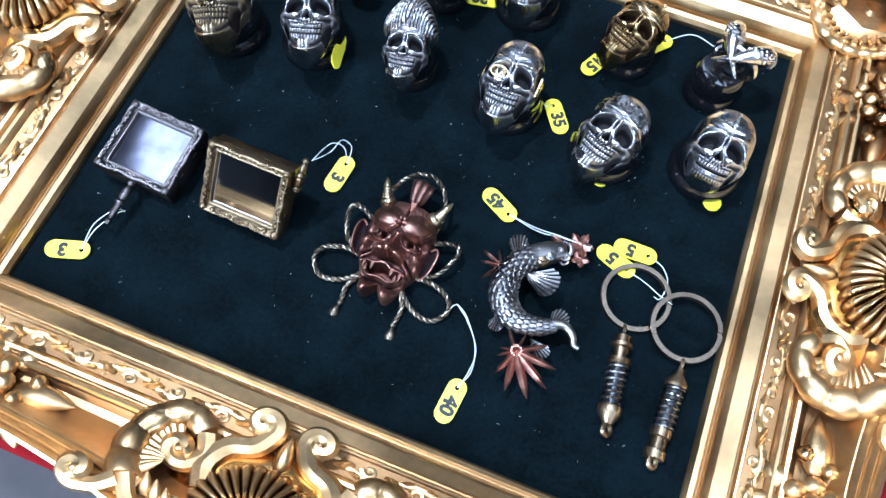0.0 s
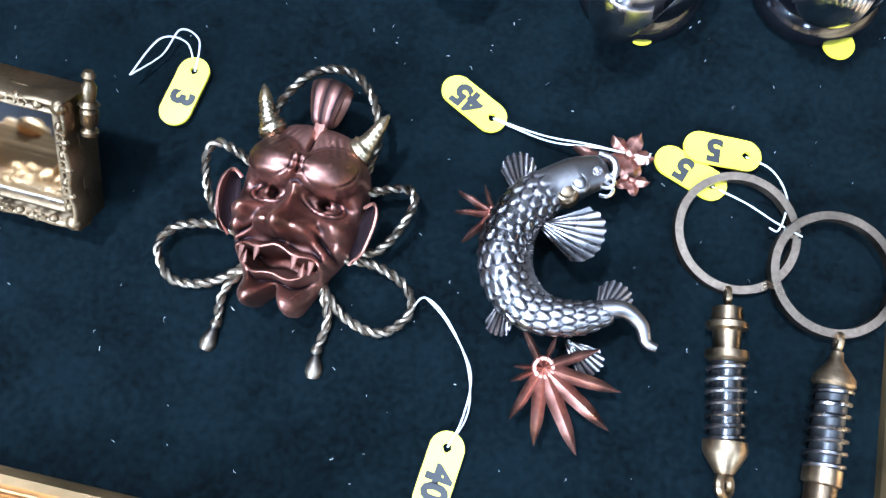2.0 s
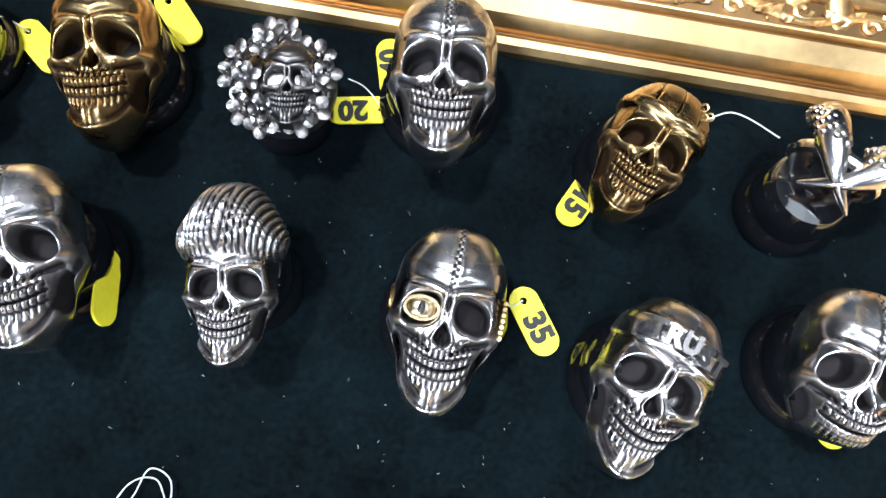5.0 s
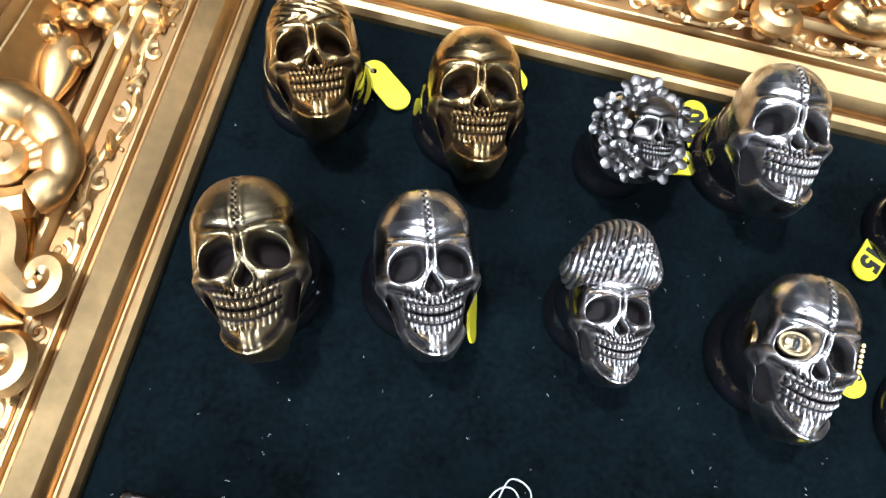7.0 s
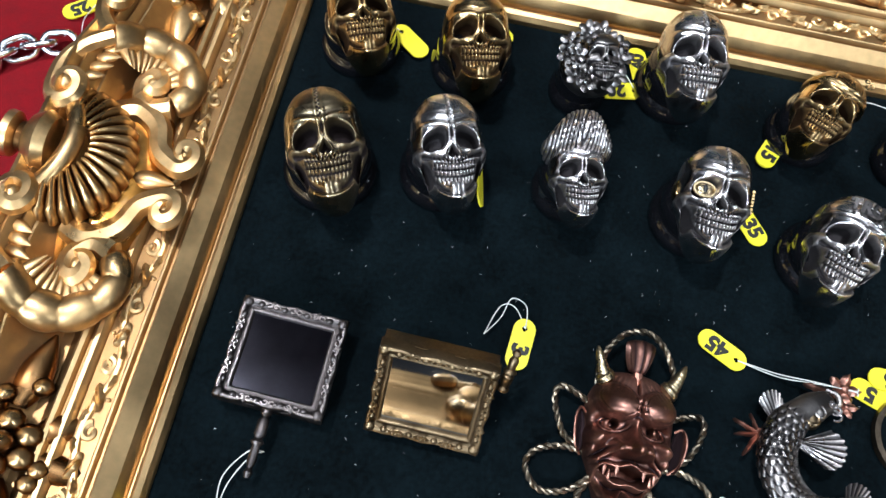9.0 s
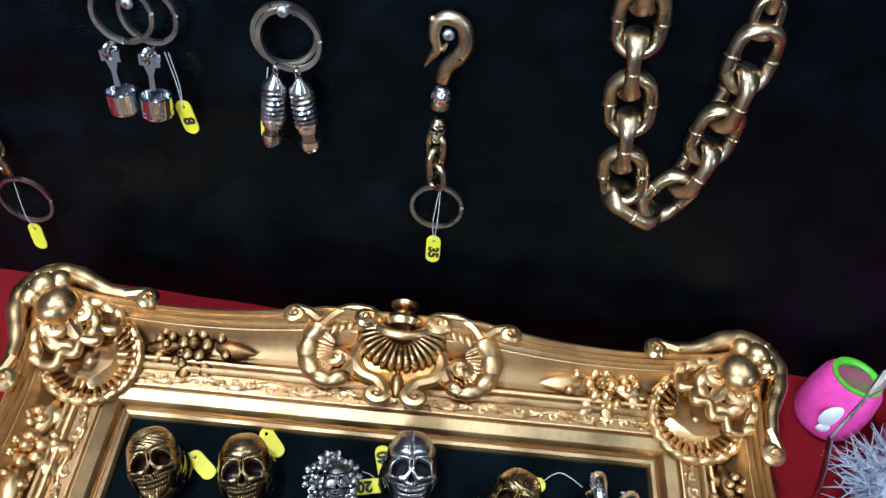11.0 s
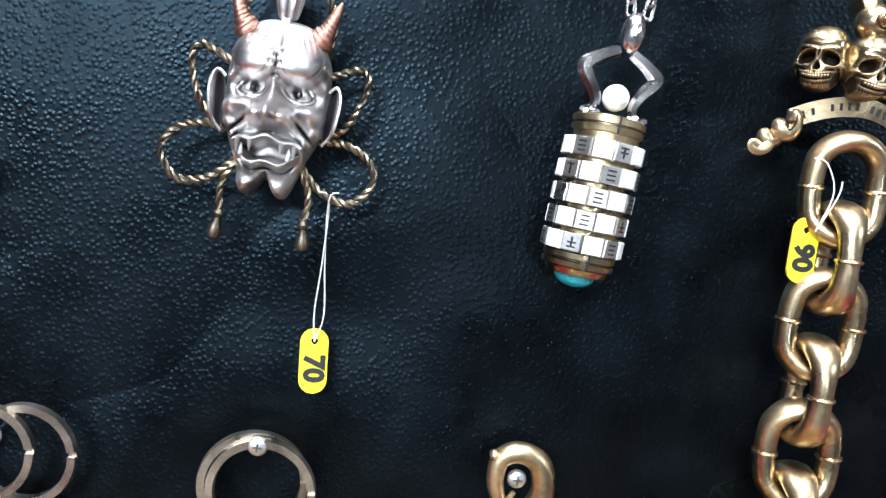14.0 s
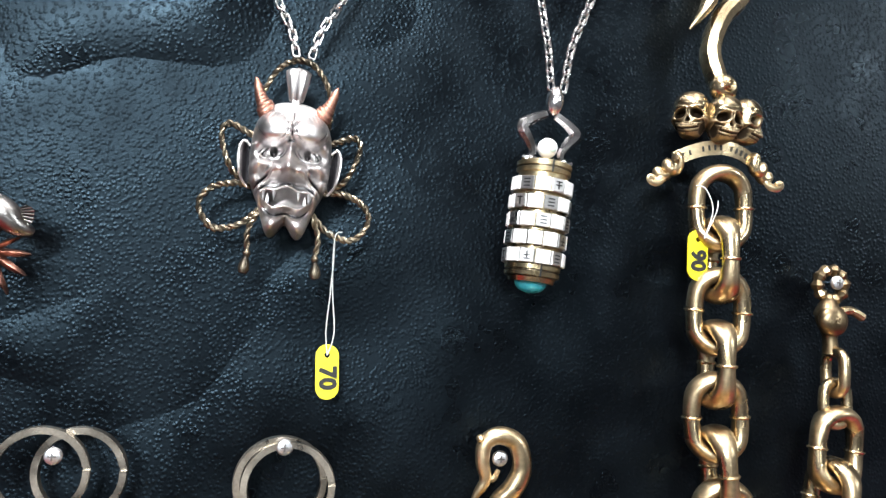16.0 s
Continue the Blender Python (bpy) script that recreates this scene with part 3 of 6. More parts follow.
    parts["block"] = Geo().join(slab([(0.0280, 0.0655), (0.0480, 0.0500), (0.0500, 0.0480), (0.0655, 0.0280), (0.0700, 0.0420), (0.0715, 0.0600), (0.0700, 0.0700), (0.0600, 0.0715), (0.0420, 0.0700)][::-1], TABLE_Z, 0.0330, 0.005))
    parts["mount"] = Geo().join(slab([(0.004, 0.020), (0.02, 0.008), (0.052, 0.012), (0.0640, 0.022), (0.0680, 0.050), (0.0670, 0.0670), (0.050, 0.0680), (0.022, 0.0640), (0.012, 0.052), (0.008, 0.02)], TABLE_Z, 0.0195, 0.006))
    return parts


MID, COR, SPRAY = middle_ornament(), corner_ornament(), spray()


def clean(n):
    return n.rstrip("-1")


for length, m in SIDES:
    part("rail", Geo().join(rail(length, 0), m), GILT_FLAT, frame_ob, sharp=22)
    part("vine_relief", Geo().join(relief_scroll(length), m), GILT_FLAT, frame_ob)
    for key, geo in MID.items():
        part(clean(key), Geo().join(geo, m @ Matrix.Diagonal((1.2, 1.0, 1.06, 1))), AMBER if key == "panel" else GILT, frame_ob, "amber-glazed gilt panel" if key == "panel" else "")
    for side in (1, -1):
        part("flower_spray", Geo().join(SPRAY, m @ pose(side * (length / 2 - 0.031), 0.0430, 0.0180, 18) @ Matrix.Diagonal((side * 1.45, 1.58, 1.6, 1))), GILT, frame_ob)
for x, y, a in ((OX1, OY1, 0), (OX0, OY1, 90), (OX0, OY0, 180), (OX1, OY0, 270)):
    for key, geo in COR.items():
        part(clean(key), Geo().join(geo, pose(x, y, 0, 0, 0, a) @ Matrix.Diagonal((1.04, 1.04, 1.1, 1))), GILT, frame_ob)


# ---- sculpting tools ----
def bell(x, y, cx, cy, rx, ry, power=1.0):
    return np.exp(-((((x - cx) / rx) ** 2 + ((y - cy) / ry) ** 2) ** power))


def inside(e, soft):
    return 1 / (1 + np.exp(np.clip((e - 1) / soft, -40, 40)))


def step(v, soft):
    return 1 / (1 + np.exp(np.clip(-v / soft, -40, 40)))


def head_net(nu, nv, ys, wide, front, back, top_pow, low_pow, y_low, y_high):
    """Closed net round the y axis, dense at the front; gives x, y, z and how far each point looks to the front."""
    t = np.linspace(-1, 1, nu, endpoint=False)
    a = math.pi * (0.55 * t + 0.45 * t ** 3)
    ph = math.pi * (np.linspace(0.004, 0.996, nv) - 0.5)
    s = np.sin(ph)
    y = np.where(s > 0, s * y_high, -s * y_low)
    c = np.where(s > 0, np.cos(ph) ** top_pow, np.cos(ph) ** low_pow)
    hw = c * np.interp(y, ys, wide)
    df = c * np.interp(y, ys, front)
    db = c * back
    A, Y = np.meshgrid(a, y, indexing="ij")
    X = hw[None, :] * np.sin(A)
    ca = np.cos(A)
    Z = np.where(ca > 0, df[None, :] * np.abs(ca) ** 0.8, -db[None, :] * np.abs(ca))
    return X, Y, Z, np.clip((ca + 0.05) / 0.35, 0, 1)


def net_geo(X, Y, Z, scale, hollow=None):
    nu, nv = X.shape
    v = np.stack([X, Y, Z], -1).reshape(-1, 3) * scale
    f = grid(nu, nv, True, False)
    f += [tuple(i * nv for i in range(nu))[::-1], tuple(i * nv + nv - 1 for i in range(nu))]
    g = Geo().add(v, f)
    if hollow is not None:
        g.patina_shade = np.clip(hollow, 0, 1).reshape(-1)
    return g


SK_Y = [-0.76, -0.62, -0.45, -0.3, -0.12, 0.12, 0.35, 0.66]


def skull(scale, stitch=0.0, band=False, cap=False, jawless=False, nu=210, nv=170, ornate=0.0):
    """A grinning skull, front towards +z; hollows are coloured dark for oxidation and the shade inside them."""
    low = -0.56 if jawless else -0.78
    X, Y, Z, fr = head_net(nu, nv, SK_Y, [0.27, 0.32, 0.385, 0.43, 0.465, 0.475, 0.49, 0.45], [0.60, 0.54, 0.48, 0.45, 0.44, 0.47, 0.51, 0.47], 0.42, 0.62, 0.42, low, 0.66)
    ax = np.abs(X)
    dz = np.zeros_like(X)
    # sockets: wide, squarish, sloping outwards, with a thin rim
    sx, sy = (ax - 0.205) / 0.140, (Y + 0.002 + 0.20 * (ax - 0.2)) / 0.118
    e = (np.abs(sx) ** 2.6 + np.abs(sy) ** 2.6) ** (1 / 2.6)
    socket = inside(e, 0.05)
    dz -= 0.34 * socket
    dz += 0.014 * np.exp(-((e - 1.12) / 0.08) ** 2)
    # frowning brow, knotted root of the nose
    yb = 0.150 + 0.30 * (ax - 0.06) - 0.55 * (ax - 0.06) ** 2
    dz += 0.036 * np.exp(-((Y - yb) / 0.028) ** 2) * inside(ax / 0.36, 0.05)
    dz -= 0.012 * np.exp(-((Y - yb - 0.062) / 0.024) ** 2) * inside(ax / 0.26, 0.08)
    dz += 0.010 * np.exp(-((Y - yb - 0.115) / 0.030) ** 2) * inside(ax / 0.20, 0.10)
    dz -= 0.05 * bell(X, Y, 0, 0.075, 0.016, 0.055)
    dz += 0.035 * bell(ax, Y, 0.035, 0.06, 0.018, 0.08)
    dz -= 0.05 * bell(ax, Y, 0.45, 0.16, 0.05, 0.12)
    # nasal opening with a septum
    w = np.clip(0.022 + 0.42 * (-0.080 - Y), 0.016, 0.074)
    en = np.sqrt((X / w) ** 2 + ((Y + 0.155) / 0.082) ** 2)
    nasal = inside(en, 0.08)
    dz -= 0.22 * nasal
    dz += 0.030 * np.exp(-((en - 1.25) / 0.14) ** 2)
    dz += 0.10 * np.exp(-(X / 0.012) ** 2) * inside(np.abs(Y + 0.225) / 0.035, 0.2)
    # cheek bones and the folds under them
    arch = np.exp(-((Y + 0.130 - 0.10 * (ax - 0.3)) / 0.036) ** 2) * step(ax - 0.19, 0.03)
    dz += 0.055 * arch
    dz -= 0.07 * np.exp(-((Y + 0.215 - 0.35 * (ax - 0.25)) / 0.030) ** 2) * inside(np.abs(ax - 0.27) / 0.10, 0.10)
    dz += 0.05 * np.exp(-((Y + 0.262 - 0.35 * (ax - 0.22)) / 0.020) ** 2) * inside(np.abs(ax - 0.20) / 0.10, 0.10)
    # open gap between the upper jaw and the ramus
    gap = inside(np.sqrt(((ax - 0.335 - 0.20 * (Y + 0.38)) / 0.047) ** 2 + ((Y + 0.375) / 0.145) ** 2), 0.10)
    dz -= 0.34 * gap
    dz += 0.07 * bell(X, Y, 0, -0.36, 0.19, 0.15)
    # two rows of teeth along a grin
    ym = -0.415 + 1.05 * X ** 2
    row = inside(ax / 0.262, 0.035)
    pitch = 0.047
    ph = np.abs(np.sin(math.pi * (X / pitch + 0.5)))
    for yc, h in ((ym + 0.038, 0.030), (ym - 0.036, 0.027)):
        if jawless and h == 0.027:
            continue
        dz += row * 0.062 * ph ** 0.4 * inside(np.abs(Y - yc) / h, 0.09)
    dz -= row * 0.11 * np.exp(-((Y - ym) / 0.010) ** 2)
    root = np.cos(2 * math.pi * X / pitch)
    dz -= row * 0.014 * root * (np.exp(-((Y - ym - 0.115) / 0.040) ** 2) + np.exp(-((Y - ym + 0.105) / 0.035) ** 2))
    under = np.zeros_like(X)
    if not jawless:
        # rim of the lower jaw as one band, wrinkled chin inside it
        rim = -0.730 + 2.15 * ax ** 2
        off = (Y - rim) / np.sqrt(1 + (4.3 * ax) ** 2)
        dz += 0.085 * np.exp(-(off / 0.034) ** 2)
        dz -= 0.05 * np.exp(-((off - 0.070) / 0.026) ** 2) * step(ax - 0.10, 0.03)
        under = np.exp(-((off - 0.072) / 0.022) ** 2) * step(ax - 0.10, 0.03)
        chin = bell(X, Y, 0, -0.62, 0.12, 0.09, 1.5)
        dz += chin * (0.055 + 0.010 * np.cos(X * 80))
        under += 0.25 * chin * (np.cos(X * 80) < -0.5)
    # seams and wrinkles
    up = np.clip((Y - 0.17) * 20, 0, 1)
    if stitch:
        zig = X - 0.014 * np.sign(np.sin(Y * 120)) * np.abs(np.sin(Y * 120)) ** 0.5
        dz -= stitch * 0.030 * up * np.exp(-(zig / 0.010) ** 2)
        dz += stitch * 0.010 * up * np.exp(-((ax - 0.045) / 0.02) ** 2)
    dz += 0.010 * np.sin(Y * 75 + 9 * ax) * bell(ax, Y, 0.29, -0.25, 0.10, 0.10)
    if ornate:
        dz += ornate * 0.020 * np.sin(X * 42 + 9 * np.sin(Y * 18)) * np.sin(Y * 36) * np.clip((Y - 0.18) * 12, 0, 1)
    # dark colour of sockets, nose, jaw gaps and tooth lines, shade included
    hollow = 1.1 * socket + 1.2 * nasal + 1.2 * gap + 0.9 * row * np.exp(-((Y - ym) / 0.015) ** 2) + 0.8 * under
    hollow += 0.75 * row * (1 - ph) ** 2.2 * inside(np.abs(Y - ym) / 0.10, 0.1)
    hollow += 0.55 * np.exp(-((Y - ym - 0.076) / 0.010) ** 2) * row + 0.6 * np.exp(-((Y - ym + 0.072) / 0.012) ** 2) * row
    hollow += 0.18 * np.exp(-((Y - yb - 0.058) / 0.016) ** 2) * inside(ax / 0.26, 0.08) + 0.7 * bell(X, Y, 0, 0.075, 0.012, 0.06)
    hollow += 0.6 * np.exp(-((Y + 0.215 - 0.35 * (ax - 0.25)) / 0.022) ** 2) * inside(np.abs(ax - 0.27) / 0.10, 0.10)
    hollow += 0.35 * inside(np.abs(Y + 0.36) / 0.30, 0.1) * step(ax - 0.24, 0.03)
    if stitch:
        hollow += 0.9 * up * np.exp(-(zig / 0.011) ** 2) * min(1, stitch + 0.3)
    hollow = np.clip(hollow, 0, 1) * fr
    S = 1.0 + 0.055 * np.exp(-((Y + 0.16) / 0.06) ** 2) * np.exp(-((ax - 0.46) / 0.10) ** 2)
    S = S - 0.10 * np.exp(-((Y + 0.40) / 0.12) ** 2) * step(0.30 - Z, 0.05)
    if band:
        line = 0.235 - 0.10 * X - 0.35 * X ** 2
        S = S + 0.055 * (inside(np.abs(Y - line - 0.10) / 0.105, 0.05))
        dz += 0.02 * np.exp(-((Y - line) / 0.014) ** 2)
        dz += 0.02 * np.exp(-((Y - line - 0.20) / 0.014) ** 2)
    if cap:
        line = 0.20 - 0.05 * X
        S = S + 0.09 * inside((line - Y + 1.0) / 1.0, 0.012) + 0.035 * inside(np.abs(Y - line - 0.06) / 0.06, 0.06)
        dz -= 0.03 * np.exp(-((X) / 0.010) ** 2) * (Y > line + 0.1)
        dz -= 0.03 * np.exp(-((ax - 0.20 - 0.1 * (0.6 - Y)) / 0.012) ** 2) * (Y > line + 0.12)
    Z = Z + dz * fr
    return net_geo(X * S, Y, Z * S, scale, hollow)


def pompadour(scale):
    """Tall quiff rolled back over the brow; combed strands run in long ovals round the roll."""
    nu, nv = 170, 110
    u = np.linspace(-math.pi, math.pi, nu, endpoint=False)
    v = np.linspace(-math.pi / 2 + 0.02, math.pi / 2 - 0.02, nv)
    U, V = np.meshgrid(u, v, indexing="ij")
    x, y, z = np.cos(V) * np.sin(U), np.sin(V), np.cos(V) * np.cos(U)
    e = np.sqrt(((x + 0.04 - 0.16 * y) / 0.46) ** 2 + ((y - 0.30) / 2.3) ** 2) + 0.30 * np.clip(-z, 0, 1)
    comb = np.abs(np.sin(math.pi * (4.6 * e + 0.22 * np.sin(3.2 * y + 2.0 * x))))
    fine = np.abs(np.sin(math.pi * (11.5 * e + 0.6 * np.sin(2.2 * y))))
    tall = np.exp(-((x / 0.70) ** 4)) * np.clip(y + 0.6, 0, 2) * 0.27
    r = 1 + 0.085 * comb ** 0.8 + 0.028 * fine
    front = np.clip(z, 0, 1)
    X = 0.50 * r * x * (1 + 0.04 * np.clip(y, 0, 1)) + 0.05 * np.clip(y, 0, 1) ** 2
    Y = 0.40 + 0.30 * r * y + tall * 0.50
    Z = -0.03 + 0.55 * r * z + 0.62 * tall * front
    Z = np.where(Y < 0.32, Z - 1.3 * (0.32 - Y) * (z > 0.2) * np.exp(-(x / 0.5) ** 2), Z)
    # grooves between strands are coloured darker than the ridges
    return net_geo(X, Y, Z, scale, 0.95 * (1 - comb) ** 1.6 + 0.35 * (1 - fine) ** 2)


def ring_band(w):
    """Broad shank behind the head of a finger ring."""
    r = 0.44 * w
    pts = [(r * math.sin(a), 0.0, -0.36 * w + r * (math.cos(a) - 1.0) * 0.9) for a in np.linspace(-2.9, 2.9, 30)]
    wd = [w * (0.22 - 0.10 * abs(math.sin(a / 2)) ** 2) for a in np.linspace(-2.9, 2.9, 30)]
    g = Geo()
    verts = []
    for (x, y, z), h in zip(pts, wd):
        n = Vector((x, 0, z + 0.36 * w + 0.4 * w)).normalized()
        for s, o in ((-1, 0), (-0.6, 0.05), (0.6, 0.05), (1, 0), (0.8, -0.05), (-0.8, -0.05)):
            verts.append((x + n.x * o * w, y + s * h, z + n.z * o * w))
    return g.add(verts, grid(len(pts), 6, False, True))


POD_GEO = lathe([(0.0001, 0.0), (0.0128, 0.0), (0.0134, 0.001), (0.0132, 0.0055), (0.0118, 0.0072), (0.0114, 0.0085), (0.0119, 0.0100), (0.0117, 0.0175), (0.0100, 0.0205), (0.0060, 0.0218), (0.0001, 0.022)], 32)


def stand_at(x, y, k=1.0):
    single("ring_stand", POD_GEO, POD, "glossy black lacquered ring stand on the velvet", "ring stand", pose(x, y, 0.0003) @ Matrix.Diagonal((k, k, 1, 1)), group="ring stands on the board")


BIG = 1.2


def ring_at(nose, w, rz, rx, ry, geo, material, label, extras=(), pod=(0, 0)):
    turn = pose(0, 0, 0, 0, 0, rz) @ pose(0, 0, 0, rx, ry, 0)
    m = Matrix.Translation(nose) @ turn @ Matrix.Diagonal((1.0 * BIG, 1.08 * BIG, BIG, 1)) @ Matrix.Translation((0, 0.17 * w, -0.44 * w))
    ring = thing("skull_ring", m, label, "ring", "rings on the board")
    part("skull", geo, material, ring, sharp=0)
    part("shank", ring_band(w), material, ring)
    for nm, g, mt, lb in extras:
        part(nm, g, mt, ring, lb)
    c = m @ Vector((0, 0, -0.4 * w))
    stand_at(c.x + pod[0], c.y + pod[1], 1.32 * w / 0.0245)
    return ring


W = 0.0245
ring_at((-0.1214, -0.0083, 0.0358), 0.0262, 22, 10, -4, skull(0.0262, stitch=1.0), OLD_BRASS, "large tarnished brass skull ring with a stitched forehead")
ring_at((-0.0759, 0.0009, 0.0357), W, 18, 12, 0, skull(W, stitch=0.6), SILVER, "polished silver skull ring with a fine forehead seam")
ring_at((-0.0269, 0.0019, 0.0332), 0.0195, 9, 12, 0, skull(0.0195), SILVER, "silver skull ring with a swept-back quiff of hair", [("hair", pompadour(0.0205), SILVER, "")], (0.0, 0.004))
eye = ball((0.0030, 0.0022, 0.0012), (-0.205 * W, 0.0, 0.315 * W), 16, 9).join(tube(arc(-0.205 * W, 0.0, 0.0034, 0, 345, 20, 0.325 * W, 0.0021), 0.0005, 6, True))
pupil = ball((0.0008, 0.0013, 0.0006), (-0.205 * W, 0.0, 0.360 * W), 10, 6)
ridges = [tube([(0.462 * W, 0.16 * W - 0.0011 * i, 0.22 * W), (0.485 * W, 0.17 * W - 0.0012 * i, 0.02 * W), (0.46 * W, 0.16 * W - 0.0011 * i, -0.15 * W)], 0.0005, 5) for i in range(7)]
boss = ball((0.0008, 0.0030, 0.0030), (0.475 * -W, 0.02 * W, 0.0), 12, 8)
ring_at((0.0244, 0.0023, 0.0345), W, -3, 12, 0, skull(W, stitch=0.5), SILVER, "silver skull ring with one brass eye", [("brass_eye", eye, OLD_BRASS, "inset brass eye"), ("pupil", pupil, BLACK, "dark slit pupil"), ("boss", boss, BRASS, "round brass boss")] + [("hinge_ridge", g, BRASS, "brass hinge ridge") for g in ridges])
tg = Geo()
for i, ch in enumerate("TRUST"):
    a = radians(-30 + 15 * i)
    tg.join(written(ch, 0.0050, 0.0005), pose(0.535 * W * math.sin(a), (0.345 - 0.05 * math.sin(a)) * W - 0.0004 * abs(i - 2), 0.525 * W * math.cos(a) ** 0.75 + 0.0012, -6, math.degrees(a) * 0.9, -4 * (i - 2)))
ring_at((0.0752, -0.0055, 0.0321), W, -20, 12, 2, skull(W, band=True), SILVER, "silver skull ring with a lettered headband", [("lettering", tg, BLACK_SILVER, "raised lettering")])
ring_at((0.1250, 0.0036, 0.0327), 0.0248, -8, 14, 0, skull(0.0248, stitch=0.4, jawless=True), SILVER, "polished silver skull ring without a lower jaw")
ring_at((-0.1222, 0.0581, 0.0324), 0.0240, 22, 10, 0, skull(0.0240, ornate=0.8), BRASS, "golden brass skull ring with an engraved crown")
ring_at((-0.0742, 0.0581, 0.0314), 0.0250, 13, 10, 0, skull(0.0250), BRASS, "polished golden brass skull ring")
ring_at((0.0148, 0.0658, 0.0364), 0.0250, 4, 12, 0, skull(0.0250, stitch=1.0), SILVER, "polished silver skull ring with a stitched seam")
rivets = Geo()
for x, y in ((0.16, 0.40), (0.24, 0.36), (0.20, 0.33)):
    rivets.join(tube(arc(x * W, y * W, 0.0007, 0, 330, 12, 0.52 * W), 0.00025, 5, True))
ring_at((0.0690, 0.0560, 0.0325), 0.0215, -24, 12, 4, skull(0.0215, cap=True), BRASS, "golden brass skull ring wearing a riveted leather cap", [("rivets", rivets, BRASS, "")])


# ring with flowers round a small skull
def flower(r, n=5):
    g = ball((r * 0.28, r * 0.28, r * 0.25), (0, 0, r * 0.3), 8, 5)
    for i in range(n):
        a = 360 * i / n
        g.join(petal(r, r * 0.42, r * 0.16, (0, 0, 0), a, 0.25))
    return g


def blossom(r, n=5):
    g = ball((r * 0.24, r * 0.24, r * 0.30), (0, 0, r * 0.22), 8, 5)
    for i in range(n):
        a = 360 * i / n
        g.join(ball((r * 0.46, r * 0.36, r * 0.13), (r * 0.55, 0, r * 0.10), 10, 6, pose(0, 0, 0, 0, 0, a) @ pose(0, 0, 0, 0, -22, 0)))
    return g


m = pose(-0.0268, 0.0640, 0.0215, 12, 0, 8) @ Matrix.Diagonal((1.12, 1.12, 1.12, 1))
fr = thing("flower_ring", m, "dark silver ring, small skull wreathed in blossoms and red stones", "ring", "rings on the board")
part("skull", skull(0.0150, nu=120, nv=96), DARK_SILVER, fr, sharp=0).location = (0.002, -0.0005, 0.0055)
part("dome", ball((0.0122, 0.0122, 0.0085), (0, 0, 0), 28, 14), DARK_SILVER, fr)
wreath, gems, knots = Geo(), Geo(), Geo()
rr = random.Random(4)
for i in range(15):
    a = radians(24 * i + 8)
    q = pose(0.0102 * math.cos(a) - 0.0005, 0.0105 * math.sin(a), 0.0060 + 0.0012 * rr.random(), -20 * math.sin(a), 20 * math.cos(a), rr.uniform(0, 70))
    if i % 3 == 2:
        knots.join(tube(arc(0, 0, 0.0014, 0, 330, 14), 0.00055, 6, True), q)
    else:
        wreath.join(blossom(0.0046, 5), q)
    if i in (7, 9, 10, 3):
        gems.join(ball((0.0007, 0.0007, 0.0006), (0, 0, 0.0014), 8, 5), q)
for i in range(6):
    a = radians(60 * i)
    wreath.join(blossom(0.0040, 5), pose(0.0075 * math.cos(a), 0.0085 * math.sin(a), 0.0082, -8 * math.sin(a), 8 * math.cos(a), 30 * i))
part("wreath", wreath, BLACK_SILVER, fr)
part("loops", knots, BLACK_SILVER, fr)
part("stones", gems, RUBY, fr, "small red stones")
stand_at(-0.0285, 0.0655, 0.95)

# ring made of two beast claws
m = pose(0.1215, 0.0640, 0.0200, 10, 0, -28) @ Matrix.Diagonal((1.15, 1.15, 1.15, 1))
cr = thing("claw_ring", m, "open silver ring ending in two scaled claws", "ring", "rings on the board")
for s in (1, -1):
    path = smooth_path([(s * -0.0065, -0.0075, 0.008), (s * 0.001, -0.0035, 0.0125), (s * 0.0060, 0.003, 0.0125), (s * 0.0085, 0.0095, 0.008), (s * 0.008, 0.012, 0.0)], 26)
    rad = np.interp(np.linspace(0, 1, len(path)), [0, 0.35, 0.5, 0.75, 1], [0.0003, 0.0026, 0.0038, 0.0040, 0.0030])
    part("claw", tube(path, rad, 12), SILVER, cr)
    scl = Geo()
    for i, (x, y, z) in enumerate(path[12:24]):
        for k in range(7):
            a = 2 * math.pi * k / 7 + i * 0.45
            scl.join(ball((0.0011, 0.0009, 0.0009), (x + 0.0036 * math.cos(a), y, z + 0.0036 * math.sin(a)), 7, 5))
    part("scaly_skin", scl, DARK_SILVER, cr)
part("shank", tube(arc(0, 0, 0.0098, 0, 350, 30), 0.0016, 8, True, 1.0, pose(0, 0.002, 0.002, 90)), SILVER, cr)
stand_at(0.1185, 0.0610, 1.05)


# ---- price tags ----
def pill(ln, wd, k=12):
    r = wd / 2
    return arc(ln - r, 0, r, -90, 90, k) + arc(r, 0, r, 90, 270, k)


def tag_geo(ln=0.0205, wd=0.0086, th=0.0008, hole=0.0011):
    """Rounded plate from its holed end along +x, with a real hole."""
    hx = 0.0040
    outer = []
    n = 40
    o = pill(ln, wd, 20)
    inner = []
    for x, y, _ in o:
        a = math.atan2(y, x - hx)
        inner.append((hx + hole * math.cos(a), hole * math.sin(a)))
    v = [(x, y, 0) for x, y, _ in o] + [(x, y, th) for x, y, _ in o] + [(x, y, th) for x, y in inner] + [(x, y, 0) for x, y in inner]
    k = len(o)
    f = []
    for a, b in ((0, 1), (1, 2), (2, 3), (3, 0)):
        for i in range(k):
            j = (i + 1) % k
            f.append((a * k + i, a * k + j, b * k + j, b * k + i))
    return Geo().add(v, f)


TAG_GEO = tag_geo()


